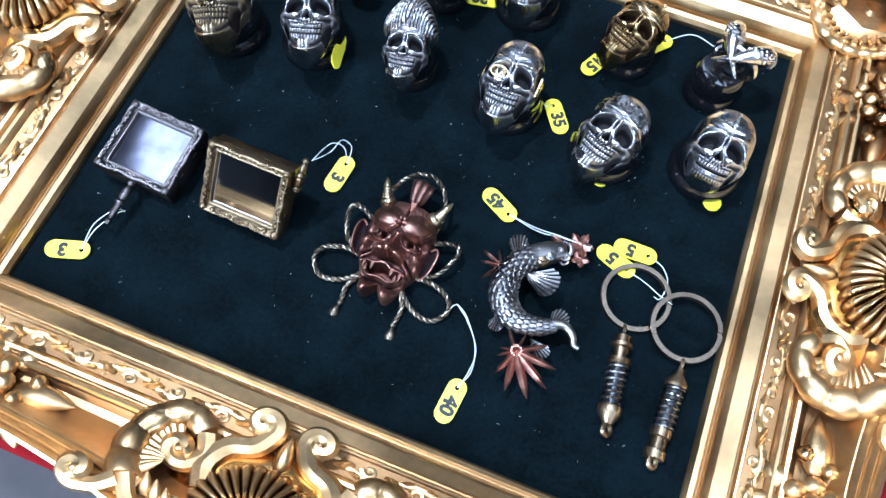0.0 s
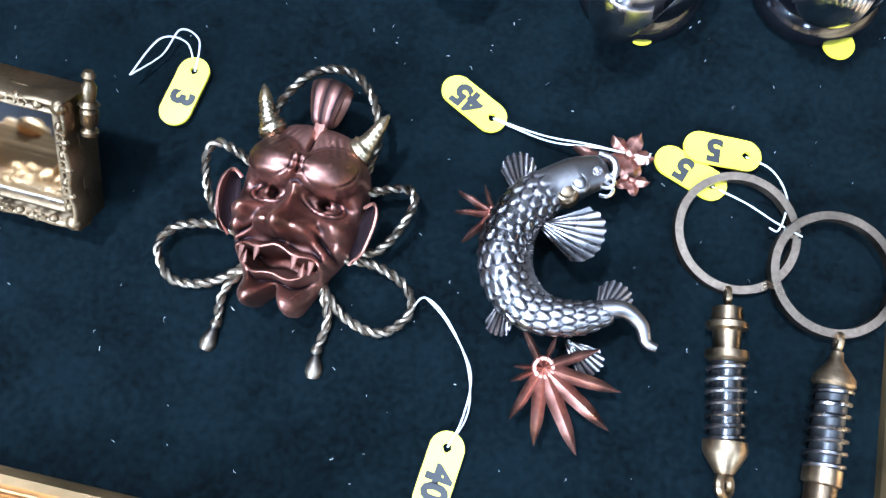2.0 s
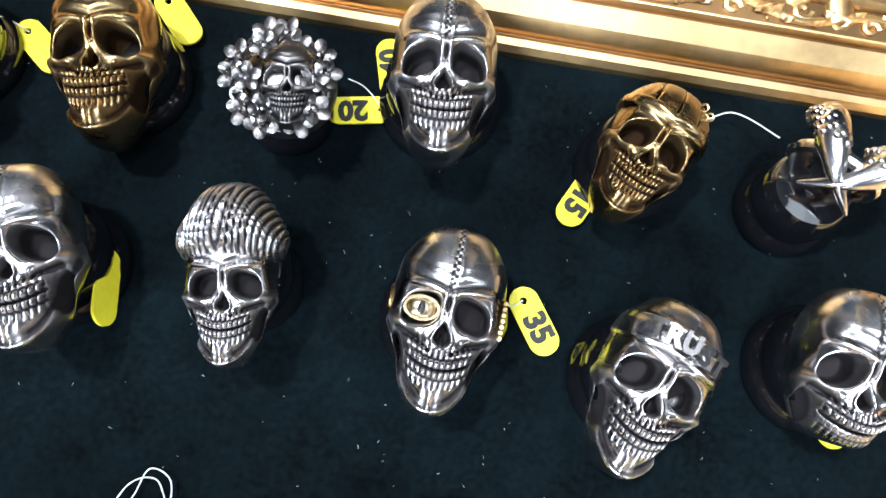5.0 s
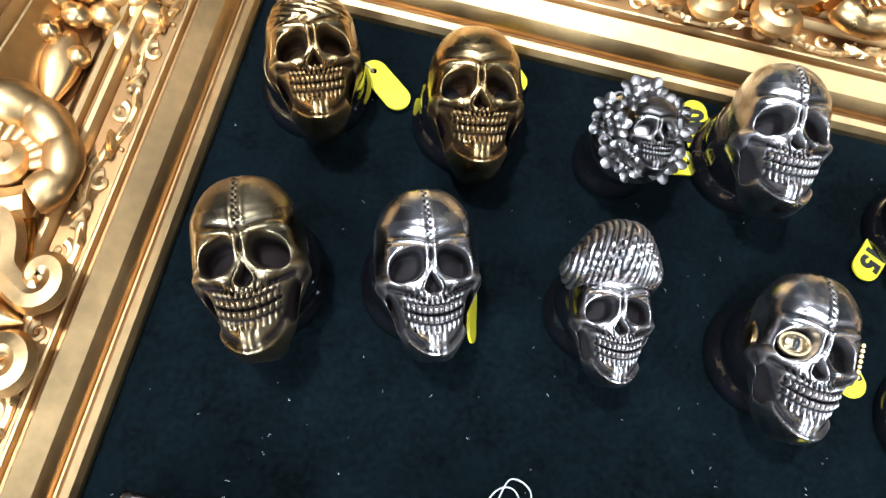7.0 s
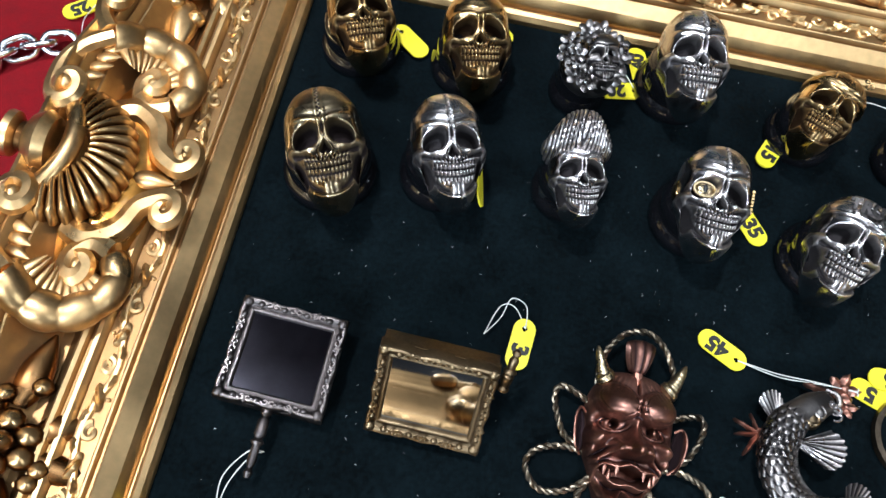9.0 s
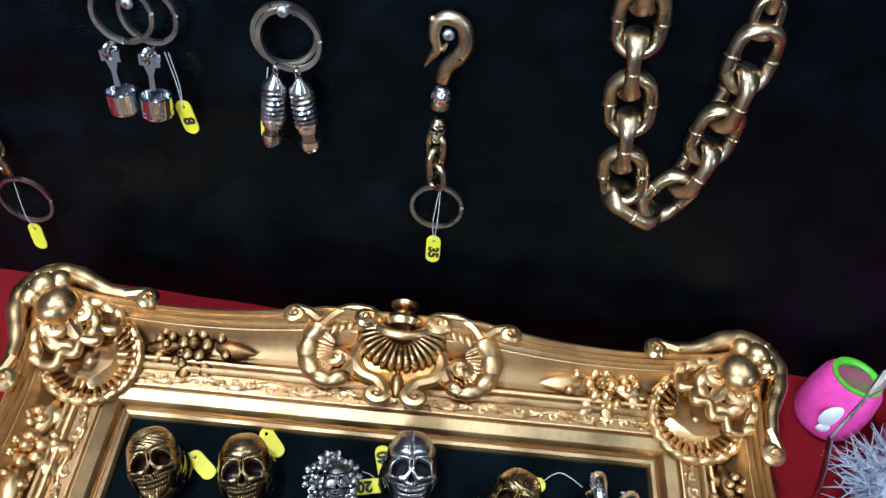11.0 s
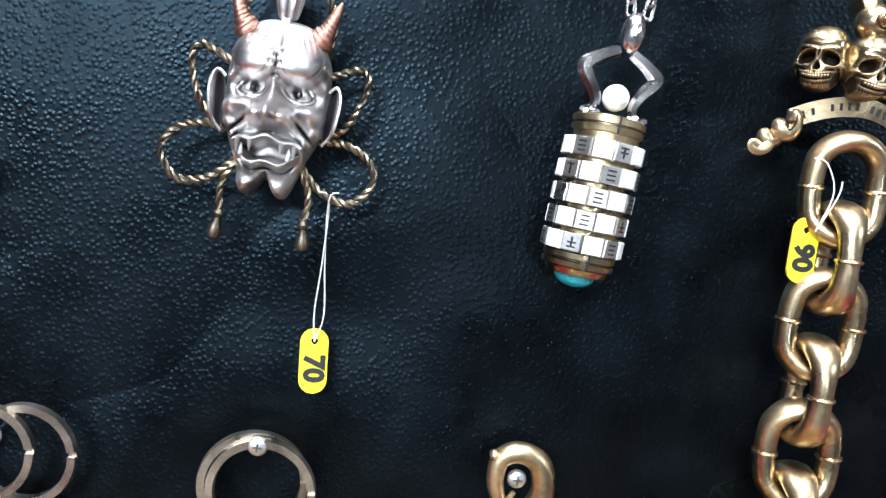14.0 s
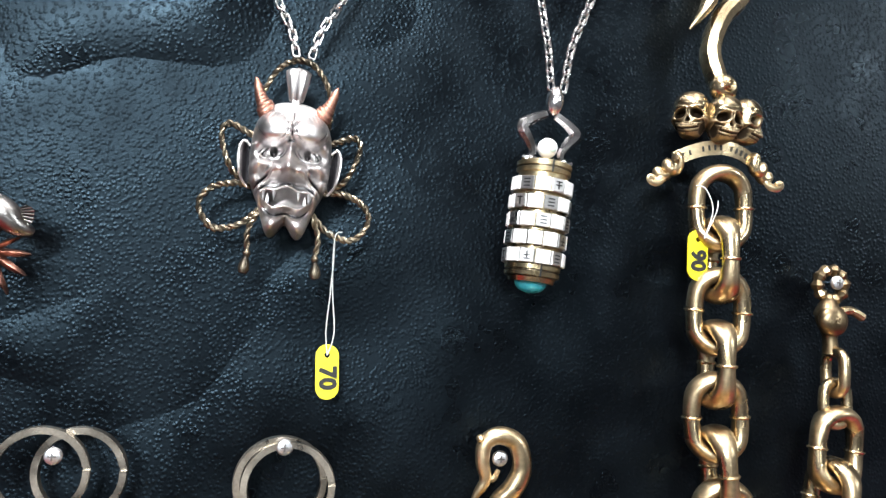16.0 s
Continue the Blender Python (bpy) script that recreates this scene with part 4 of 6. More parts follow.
def tag_at(m, text, string=(), size=0.0086):
    """A tag at m (hole end at the origin, along +x); string: paths in its own frame."""
    t = thing("price_tag", m, "yellow plastic price tag marked %s in black ink" % text if text else "blank-faced yellow plastic price tag", "price tag", "price tags")
    part("plate", TAG_GEO, TAG, t)
    if text:
        part("writing", written(text, size, 0.00012, pose(0.0125, 0, 0.0009)), INK, t, "handwritten black number")
    for s in string:
        part("string", tube(smooth_path(s, 30), 0.00022, 5), THREAD, t, "thin white thread")
    return t


def tag_between(hole_end, far_end, text, strings=(), base=Matrix.Identity(4), z=0.0008, tilt=0.0):
    """Place a tag by the positions of its two ends on the board or panel; strings as points there."""
    (x0, y0), (x1, y1) = hole_end, far_end
    m = base @ pose(x0, y0, z, 0, 0, math.degrees(math.atan2(y1 - y0, x1 - x0))) @ pose(0, 0, 0, 0, tilt, 0)
    inv = m.inverted()
    return tag_at(m, text, [[tuple(inv @ (base @ Vector(p))) for p in s] for s in strings])


tag_between((-0.1255, -0.1335), (-0.1445, -0.1395), "3", [[(-0.129, -0.1345, 0.002), (-0.128, -0.124, 0.003), (-0.123, -0.114, 0.004), (-0.1185, -0.1115, 0.006)], [(-0.129, -0.1345, 0.002), (-0.1305, -0.122, 0.002), (-0.124, -0.1125, 0.005), (-0.1185, -0.1115, 0.006)]])
tag_between((-0.0358, -0.0445), (-0.0383, -0.0650), "3", [[(-0.036, -0.0485, 0.0015), (-0.037, -0.040, 0.003), (-0.043, -0.038, 0.003), (-0.046, -0.046, 0.002), (-0.0515, -0.0545, 0.004)], [(-0.036, -0.0485, 0.0015), (-0.041, -0.0405, 0.001), (-0.047, -0.0425, 0.004), (-0.0515, -0.0545, 0.004)]])
tag_between((0.0490, -0.0458), (0.0290, -0.0348), "45", [[(0.046, -0.0440, 0.0015), (0.060, -0.0470, 0.004), (0.072, -0.0495, 0.010), (0.0845, -0.0510, 0.0125), (0.0865, -0.0495, 0.012)], [(0.046, -0.0440, 0.0015), (0.061, -0.0478, 0.003), (0.073, -0.0500, 0.010), (0.0845, -0.0510, 0.0125), (0.0862, -0.0525, 0.012)]])
tag_between((0.0528, -0.1262), (0.0505, -0.1472), "40", [[(0.0524, -0.130, 0.0015), (0.0555, -0.121, 0.001), (0.0530, -0.110, 0.002), (0.0455, -0.1000, 0.004), (0.0395, -0.0965, 0.006), (0.0370, -0.0990, 0.005)], [(0.0524, -0.130, 0.0015), (0.0545, -0.122, 0.003), (0.0540, -0.111, 0.001), (0.0460, -0.1010, 0.003), (0.0395, -0.0965, 0.006)]])
tag_between((0.1172, -0.0402), (0.0985, -0.0402), "5", [[(0.1135, -0.0402, 0.002), (0.1205, -0.0430, 0.003), (0.1250, -0.0500, 0.003), (0.1235, -0.0590, 0.004), (0.1205, -0.0595, 0.005)]], z=0.0020)
tag_between((0.1095, -0.0512), (0.0910, -0.0440), "5", [[(0.106, -0.0500, 0.001), (0.1150, -0.0530, 0.002), (0.1230, -0.0570, 0.003), (0.1290, -0.0600, 0.005)]], z=0.0006)
tag_between((0.0443, 0.0247), (0.0563, 0.0070), "35", [[(0.0462, 0.0215, 0.0015), (0.0425, 0.0190, 0.003), (0.0370, 0.0220, 0.010)]], z=0.001)
tag_between((-0.1130, 0.0803), (-0.0965, 0.0670), "", [[(-0.110, 0.0780, 0.002), (-0.1150, 0.0790, 0.006), (-0.1190, 0.0760, 0.013)]], z=0.002)
tag_between((-0.0752, 0.0985), (-0.0612, 0.0830), "", z=0.002)
tag_between((0.0010, 0.0755), (-0.0045, 0.0950), "40", [[(0.000, 0.0785, 0.003), (0.0045, 0.0800, 0.008), (0.0085, 0.0790, 0.014)]], z=0.0022)
tag_between((0.0012, 0.0730), (-0.0190, 0.0690), "20", [[(-0.0025, 0.0722, 0.002), (-0.0080, 0.0760, 0.006), (-0.0130, 0.0760, 0.010)]], z=0.0008)
tag_between((0.0640, 0.0640), (0.0560, 0.0480), "15", z=0.002)
tag_between((0.0915, 0.0840), (0.0780, 0.0690), "", [[(0.0890, 0.0810, 0.003), (0.1010, 0.0880, 0.006), (0.1120, 0.0780, 0.014)]], z=0.0025)
tag_between((0.0750, 0.0060), (0.0825, -0.0135), "", z=0.0012)
tag_between((0.1270, 0.0130), (0.1370, -0.0050), "", z=0.0012)
tag_at(pose(-0.0655, 0.0150, 0.0100, 0, 0, -80) @ pose(0, 0, 0, -70), "")


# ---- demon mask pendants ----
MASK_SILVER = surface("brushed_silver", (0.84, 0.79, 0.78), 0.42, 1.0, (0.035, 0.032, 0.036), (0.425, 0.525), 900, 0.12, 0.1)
CORD = surface("antiqued_rope_metal", (0.37, 0.295, 0.205), 0.36, 1.0, (0.022, 0.021, 0.022), (0.51, 0.68), 120, 0.7, 0.1)

def mask_face(s):
    """Snarling horned-demon face: heavy brow lobes, pierced eyes, hooked nose, open mouth, forked chin."""
    ys = [-0.62, -0.5, -0.36, -0.24, -0.15, -0.05, 0.1, 0.3, 0.62]
    X, Y, Z, fr = head_net(240, 220, ys, [0.30, 0.33, 0.36, 0.42, 0.46, 0.47, 0.47, 0.49, 0.46], [0.32, 0.33, 0.34, 0.36, 0.37, 0.37, 0.38, 0.41, 0.36], 0.05, 0.55, 0.35, -0.62, 0.60)
    ax = np.abs(X)
    d = np.zeros_like(X)
    # dark: shade under the brow and in openings, plus oxidised folds, as colour
    dark = np.zeros_like(X)
    # pillow-like brow lobes that overhang the eyes
    el = np.sqrt(((ax - 0.215) / 0.215) ** 2 + ((Y - 0.290 - 0.10 * (ax - 0.2)) / 0.165) ** 2)
    low = step(0.36 - Y, 0.05)
    d += (0.10 * inside(el, 0.035) + 0.13 * np.sqrt(np.clip(1 - el ** 2, 0, 1))) * (0.35 + 0.65 * low)
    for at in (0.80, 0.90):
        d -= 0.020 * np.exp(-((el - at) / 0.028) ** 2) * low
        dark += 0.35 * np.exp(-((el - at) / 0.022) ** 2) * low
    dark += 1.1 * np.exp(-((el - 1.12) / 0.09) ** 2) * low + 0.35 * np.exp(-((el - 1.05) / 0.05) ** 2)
    cleft = np.exp(-(X / 0.015) ** 2) * step(Y - 0.37, 0.02)
    d -= 0.07 * cleft
    dark += 0.6 * cleft
    d += 0.11 * bell(X, Y, 0, 0.335, 0.040, 0.038, 1.3)
    hair = np.sin((ax * 1.3 + Y * 0.7) * 95)
    combed = bell(ax, Y, 0.27, 0.47, 0.15, 0.09)
    d += 0.006 * hair * combed
    dark += 0.3 * (hair < -0.4) * combed
    # eyes: deep hollow, round ball, pierced pupil, lids
    d -= 0.17 * bell(ax, Y, 0.205, 0.085, 0.175, 0.070, 1.6)
    ee = np.sqrt(((ax - 0.200) / 0.105) ** 2 + ((Y - 0.085 + 0.15 * (ax - 0.2)) / 0.048) ** 2)
    d += 0.060 * inside(ee, 0.10)
    d += 0.050 * np.exp(-((ee - 1.32) / 0.13) ** 2) * step(0.10 - Y, 0.02)
    dark += 0.55 * np.exp(-((ee - 1.08) / 0.10) ** 2) + 0.55 * np.exp(-((ee - 1.60) / 0.14) ** 2) * step(0.08 - Y, 0.02)
    pupil = inside(np.sqrt(((ax - 0.190) / 0.036) ** 2 + ((Y - 0.088) / 0.034) ** 2), 0.10)
    d -= 0.16 * pupil
    dark += 1.2 * pupil
    # bridge with cross wrinkles, bulbous hooked tip and broad wings
    run = np.clip((0.27 - Y) / 0.37, 0, 1)
    under = step(Y + 0.185, 0.010)
    d += (0.03 + 0.20 * run ** 1.2) * np.exp(-(X / (0.045 + 0.050 * run)) ** 2) * under * step(0.29 - Y, 0.02)
    d += 0.022 * np.cos(Y * 90) * np.exp(-(X / 0.06) ** 2) * inside(np.abs(Y - 0.21) / 0.07, 0.1)
    dark += 0.5 * (np.cos(Y * 90) < -0.4) * np.exp(-(X / 0.06) ** 2) * inside(np.abs(Y - 0.21) / 0.07, 0.1)
    d += 0.17 * bell(X, Y, 0, -0.105, 0.095, 0.075, 1.4) * under
    d += 0.23 * bell(ax, Y, 0.150, -0.115, 0.066, 0.060, 1.4) * under
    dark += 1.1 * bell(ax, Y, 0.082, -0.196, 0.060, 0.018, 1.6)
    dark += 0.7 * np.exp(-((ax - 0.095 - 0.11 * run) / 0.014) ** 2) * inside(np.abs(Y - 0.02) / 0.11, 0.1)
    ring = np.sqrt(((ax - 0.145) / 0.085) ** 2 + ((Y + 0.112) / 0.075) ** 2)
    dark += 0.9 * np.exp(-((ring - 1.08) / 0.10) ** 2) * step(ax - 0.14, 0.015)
    # knobbly cheeks, deep fold from the nose to the jaw
    d += 0.20 * bell(ax, Y, 0.370, -0.075, 0.085, 0.065, 1.3)
    d += 0.08 * bell(ax, Y, 0.285, -0.035, 0.07, 0.035, 1.3)
    d += 0.12 * bell(ax, Y, 0.395, -0.185, 0.055, 0.045, 1.3)
    dark += 0.6 * np.exp(-((Y + 0.142 + 0.10 * (ax - 0.37)) / 0.012) ** 2) * inside(np.abs(ax - 0.38) / 0.08, 0.12)
    line = Y + 0.165 + 0.75 * (ax - 0.21)
    d += 0.085 * np.exp(-((line + 0.005) / 0.026) ** 2) * inside(np.abs(ax - 0.275) / 0.10, 0.10)
    dark += 0.95 * np.exp(-((line - 0.045) / 0.018) ** 2) * inside(np.abs(ax - 0.27) / 0.10, 0.10)
    d -= 0.06 * np.exp(-((line - 0.045) / 0.018) ** 2) * inside(np.abs(ax - 0.27) / 0.10, 0.10)
    # wide open mouth
    up = -0.262 - 0.55 * X ** 2 + 0.014 * np.cos(X * 24)
    lo = -0.432 + 0.95 * X ** 2 + 0.016 * np.cos(X * 21)
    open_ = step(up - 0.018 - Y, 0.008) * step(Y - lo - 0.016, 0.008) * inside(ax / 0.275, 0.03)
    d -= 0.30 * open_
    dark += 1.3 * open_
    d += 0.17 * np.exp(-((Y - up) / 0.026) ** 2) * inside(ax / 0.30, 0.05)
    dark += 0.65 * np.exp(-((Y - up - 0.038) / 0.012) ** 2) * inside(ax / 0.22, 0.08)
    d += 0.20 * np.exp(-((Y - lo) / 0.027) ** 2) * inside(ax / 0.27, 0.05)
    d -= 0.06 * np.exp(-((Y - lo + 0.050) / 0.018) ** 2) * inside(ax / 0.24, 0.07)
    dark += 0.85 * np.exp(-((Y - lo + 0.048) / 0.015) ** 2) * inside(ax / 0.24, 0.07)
    # corners of the mouth drawn back
    d += 0.11 * bell(ax, Y, 0.320, -0.33, 0.035, 0.10, 1.2)
    dark += 0.7 * bell(ax, Y, 0.385, -0.36, 0.025, 0.10)
    # forked chin
    d += 0.24 * bell(ax, Y, 0.165, -0.560, 0.125, 0.062, 1.3)
    d -= 0.12 * bell(X, Y, 0, -0.585, 0.040, 0.08)
    dark += 0.5 * bell(X, Y, 0, -0.54, 0.025, 0.07)
    Yn = Y - 0.055 * bell(ax, Y, 0.17, -0.6, 0.10, 0.08) + 0.085 * bell(X, Y, 0, -0.62, 0.07, 0.1)
    dark += 0.6 * np.exp(-((ax - 0.47) / 0.035) ** 2) * (Y < 0.2) + 0.35 * np.exp(-((ax - 0.35) / 0.03) ** 2) * (Y < -0.25)
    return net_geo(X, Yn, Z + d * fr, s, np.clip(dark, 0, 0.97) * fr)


def fang(x, y, z, ln, r, a):
    return tube([(x, y, z), (x + 0.15 * ln * math.cos(a), y + ln * 0.5 * math.sin(a), z + 0.1 * ln), (x + 0.1 * ln * math.cos(a), y + ln * math.sin(a), z + 0.05 * ln)], [r, r * 0.75, r * 0.12], 8)


def rope(points, r, k=70, closed=False):
    """Two strands twisted round one another."""
    p = np.array(smooth_path(points, k, closed))
    t = np.gradient(p, axis=0)
    t /= np.linalg.norm(t, axis=1)[:, None] + 1e-12
    ln = np.concatenate([[0], np.cumsum(np.linalg.norm(np.diff(p, axis=0), axis=1))])
    side = np.cross(t, (0, 0, 1.0))
    side /= np.linalg.norm(side, axis=1)[:, None] + 1e-9
    third = np.cross(t, side)
    g = Geo()
    for ph in (0, math.pi):
        a = ln / (r * 5.2) * 2 * math.pi / 1.2 + ph
        q = p + (r * 0.62) * (np.cos(a)[:, None] * side + np.sin(a)[:, None] * third)
        g.join(tube(q, r * 0.72, 6))
    return g


def demon_mask(m, s, face, cord, horn_mat, bail_mat, label):
    """Pendant mask; face width s, built round the middle of the face, back at z = 0."""
    ob = thing("mask_pendant", m, label, "pendant", "mask pendants")
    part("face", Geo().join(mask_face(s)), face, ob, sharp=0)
    for sd in (1, -1):
        hp = smooth_path([(sd * 0.31 * s, 0.46 * s, 0.18 * s), (sd * 0.375 * s, 0.55 * s, 0.21 * s), (sd * 0.42 * s, 0.64 * s, 0.23 * s), (sd * 0.475 * s, 0.765 * s, 0.23 * s)], 48)
        rad = np.interp(np.linspace(0, 1, len(hp)), [0, 0.12, 0.22, 0.3, 0.8, 1], [0.075, 0.105, 0.10, 0.075, 0.045, 0.008]) * s
        horn = tube(hp, rad * (1 + 0.035 * np.sin(np.arange(len(hp)) * 1.25)), 10)
        part("horn", horn, horn_mat, ob)
        ear = []
        for i in range(17):
            for j in range(11):
                a, q = -1 + 2 * i / 16, -1 + 2 * j / 10
                w = math.sqrt(max(0.03, 1 - a * a))
                ear.append((sd * (0.50 + 0.062 * q * w + 0.02 * a) * s, (-0.03 + 0.20 * a) * s, (0.13 + 0.07 * q * q + 0.05 * q) * s))
        lobe = Geo().add(ear, grid(17, 11) if sd < 0 else [f[::-1] for f in grid(17, 11)])
        # ear bowl coloured darker towards its middle, as the shade of the cavity
        lobe.patina_shade = np.array([0.85 * (1 - (-1 + 2 * (k % 11) / 10) ** 2) for k in range(17 * 11)])
        part("ear", lobe, face, ob)
        part("ear_rim", tube(smooth_path([(sd * 0.46 * s, -0.24 * s, 0.13 * s), (sd * 0.535 * s, -0.16 * s, 0.21 * s), (sd * 0.572 * s, -0.03 * s, 0.25 * s), (sd * 0.575 * s, 0.10 * s, 0.24 * s), (sd * 0.53 * s, 0.175 * s, 0.20 * s), (sd * 0.465 * s, 0.14 * s, 0.16 * s)], 26), 0.013 * s, 7), face, ob)
        part("fang", fang(sd * 0.135 * s, -0.268 * s, 0.44 * s, -0.100 * s, 0.027 * s, math.pi / 2), face, ob)
        part("fang", fang(sd * 0.250 * s, -0.290 * s, 0.40 * s, -0.090 * s, 0.025 * s, math.pi / 2), face, ob)
        part("fang", fang(sd * 0.205 * s, -0.395 * s, 0.42 * s, 0.080 * s, 0.024 * s, math.pi / 2), face, ob)
        # cord loops and tassels
        part("cord", rope([(sd * 0.34 * s, 0.20 * s, 0.06 * s), (sd * 0.56 * s, 0.30 * s, 0.05 * s), (sd * 0.74 * s, 0.34 * s, 0.06 * s), (sd * 0.80 * s, 0.24 * s, 0.07 * s), (sd * 0.72 * s, 0.02 * s, 0.08 * s), (sd * 0.60 * s, -0.12 * s, 0.06 * s), (sd * 0.42 * s, -0.14 * s, 0.05 * s)], 0.027 * s), cord, ob)
        part("cord", rope([(sd * 0.36 * s, -0.22 * s, 0.05 * s), (sd * 0.62 * s, -0.20 * s, 0.05 * s), (sd * 0.88 * s, -0.28 * s, 0.05 * s), (sd * 0.97 * s, -0.44 * s, 0.05 * s), (sd * 0.80 * s, -0.62 * s, 0.05 * s), (sd * 0.52 * s, -0.58 * s, 0.05 * s), (sd * 0.30 * s, -0.42 * s, 0.05 * s)], 0.027 * s), cord, ob)
        part("cord", rope([(sd * 0.30 * s, -0.44 * s, 0.05 * s), (sd * 0.40 * s, -0.62 * s, 0.05 * s), (sd * 0.38 * s, -0.82 * s, 0.05 * s)], 0.027 * s, 40), cord, ob)
        part("tassel", lathe([(0.0001, 0), (0.03 * s, 0.0), (0.045 * s, 0.03 * s), (0.03 * s, 0.06 * s), (0.055 * s, 0.12 * s), (0.065 * s, 0.17 * s), (0.045 * s, 0.21 * s), (0.0001, 0.22 * s)], 12, pose(sd * 0.38 * s, -0.80 * s, 0.06 * s, 90, 0, sd * 8)), cord, ob)
    part("cord", rope([(-0.36 * s, 0.30 * s, 0.05 * s), (-0.38 * s, 0.66 * s, 0.07 * s), (-0.20 * s, 0.94 * s, 0.08 * s), (0.06 * s, 1.02 * s, 0.08 * s), (0.28 * s, 0.90 * s, 0.07 * s), (0.42 * s, 0.62 * s, 0.06 * s), (0.38 * s, 0.30 * s, 0.05 * s)], 0.027 * s, 90), cord, ob)
    bail = []
    for i in range(28):
        a = 2 * math.pi * i / 28
        for j in range(13):
            q = -1 + j / 6
            wv = 0.115 * s * (1 + 0.30 * math.sin(a))
            bail.append((q * wv, 0.75 * s + (0.17 - 0.03 * q * q) * s * math.sin(a), 0.17 * s + 0.11 * s * math.cos(a) - 0.035 * s * q * q + 0.009 * s * math.cos(q * 9.4)))
    bg = Geo().add(bail, grid(28, 13, True, False))
    part("bail", bg.join(tube([(0, 0.48 * s, 0.18 * s), (0, 0.64 * s, 0.17 * s)], 0.05 * s, 8)), bail_mat, ob)
    return ob


TALL = Matrix.Diagonal((1.04, 1.16, 1, 1))
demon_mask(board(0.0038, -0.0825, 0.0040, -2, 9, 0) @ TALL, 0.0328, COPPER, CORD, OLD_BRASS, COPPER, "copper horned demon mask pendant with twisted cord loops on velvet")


# ---- koi carp brooch ----
def leaf_star(angles, lengths, r):
    g = Geo()
    for a, ln in zip(angles, lengths):
        g.join(petal(ln, ln * 0.115, 0.0013, (0, 0, 0), a, 0.06))
    return g.join(tube(arc(0, 0, r, 0, 340, 16, 0.0014), r * 0.35, 6, True))


def fan_fin(r, a0, a1, rays=8, curl=0.0):
    nr, na = 7, rays * 6 + 1
    v = []
    for i in range(nr):
        f = 0.12 + 0.88 * i / (nr - 1)
        for j in range(na):
            t = j / (na - 1)
            a = radians(a0 + (a1 - a0) * t)
            rr = r * f * (1 + 0.015 * math.cos(2 * math.pi * rays * t) * f - 0.22 * abs(2 * t - 1) ** 3)
            v.append((rr * math.cos(a), rr * math.sin(a), 0.00035 * math.cos(2 * math.pi * rays * t) * f + curl * f * f * r + 0.0016 * math.sin(math.pi * t)))
    top = Geo().add(v, grid(nr, na))
    return top.add([(x, y, z - 0.0007) for x, y, z in v], [(d, c, b, a) for a, b, c, d in grid(nr, na)])


koi = thing("carp_brooch", board(0, 0, 0.0), "silver carp brooch with copper maple leaves and blossom", "brooch")
spine = smooth_path([(0.0765, -0.0560, 0.011), (0.0690, -0.0600, 0.011), (0.0600, -0.0680, 0.011), (0.0555, -0.0780, 0.011), (0.0570, -0.0880, 0.011), (0.0640, -0.0945, 0.011), (0.0740, -0.0950, 0.012), (0.0830, -0.0915, 0.013)], 300)
P = np.array(spine)
T = np.gradient(P, axis=0)
T /= np.linalg.norm(T, axis=1)[:, None]
k = len(P)
n = 84
verts = []
gap_dark = []
rad = np.interp(np.linspace(0, 1, k), [0, 0.04, 0.14, 0.3, 0.5, 0.72, 0.9, 1], [0.0026, 0.0043, 0.0055, 0.0058, 0.0056, 0.0049, 0.0037, 0.0024])
ln = np.concatenate([[0], np.cumsum(np.linalg.norm(np.diff(P, axis=0), axis=1))])
for i in range(k):
    side = np.array([T[i][1], -T[i][0], 0])
    for j in range(n):
        a = 2 * math.pi * j / n
        body = min(1.0, max(0.0, (i / k - 0.21) * 18))
        row = ln[i] / 0.0028
        # overlapping scales, each a rounded point laid over the next row
        best, gap = 0.0, 1.0
        for rw in (int(row), int(row) + 1):
            ph = (j / n * 12 + 0.5 * (rw % 2)) % 1.0 - 0.5
            fx = row - rw + 1.0
            e = fx ** 2 / 2.2 + (1.75 * ph) ** 2
            if 0 <= fx <= 1.6 and e < 1:
                best = max(best, 0.35 + 0.65 * fx / 1.5)
                gap = min(gap, abs(1 - e) * 2.2)
        scale = best * min(1.0, 0.25 + gap)
        r = rad[i] * (1 + 0.26 * body * (scale - 0.3))
        # gaps between the scales are coloured darker
        gap_dark.append(body * max(0.0, 0.85 - 1.5 * scale))
        verts.append(P[i] + r * math.cos(a) * side + r * 0.85 * math.sin(a) * np.array([0, 0, 1.0]))
fish = Geo().add(verts, grid(k, n, False, True) + [tuple(range(n)), tuple((k - 1) * n + n - 1 - j for j in range(n))])
fish.patina_shade = np.array(gap_dark)
part("body", fish, DARK_SILVER, koi, sharp=0)
def plate(cx, cy, cz, rx, ry, a, thick=0.0012):
    v = []
    for i in range(9):
        f = i / 8
        for j in range(20):
            t = 2 * math.pi * j / 20
            v.append((rx * f * math.cos(t), ry * f * math.sin(t), thick * (1.2 - f ** 2) + (0.0004 if 0.55 < f < 0.8 else 0) - (0.002 if i == 8 else 0)))
    return Geo().add(v, grid(9, 20, False, True), pose(cx, cy, cz, 0, 0, a))


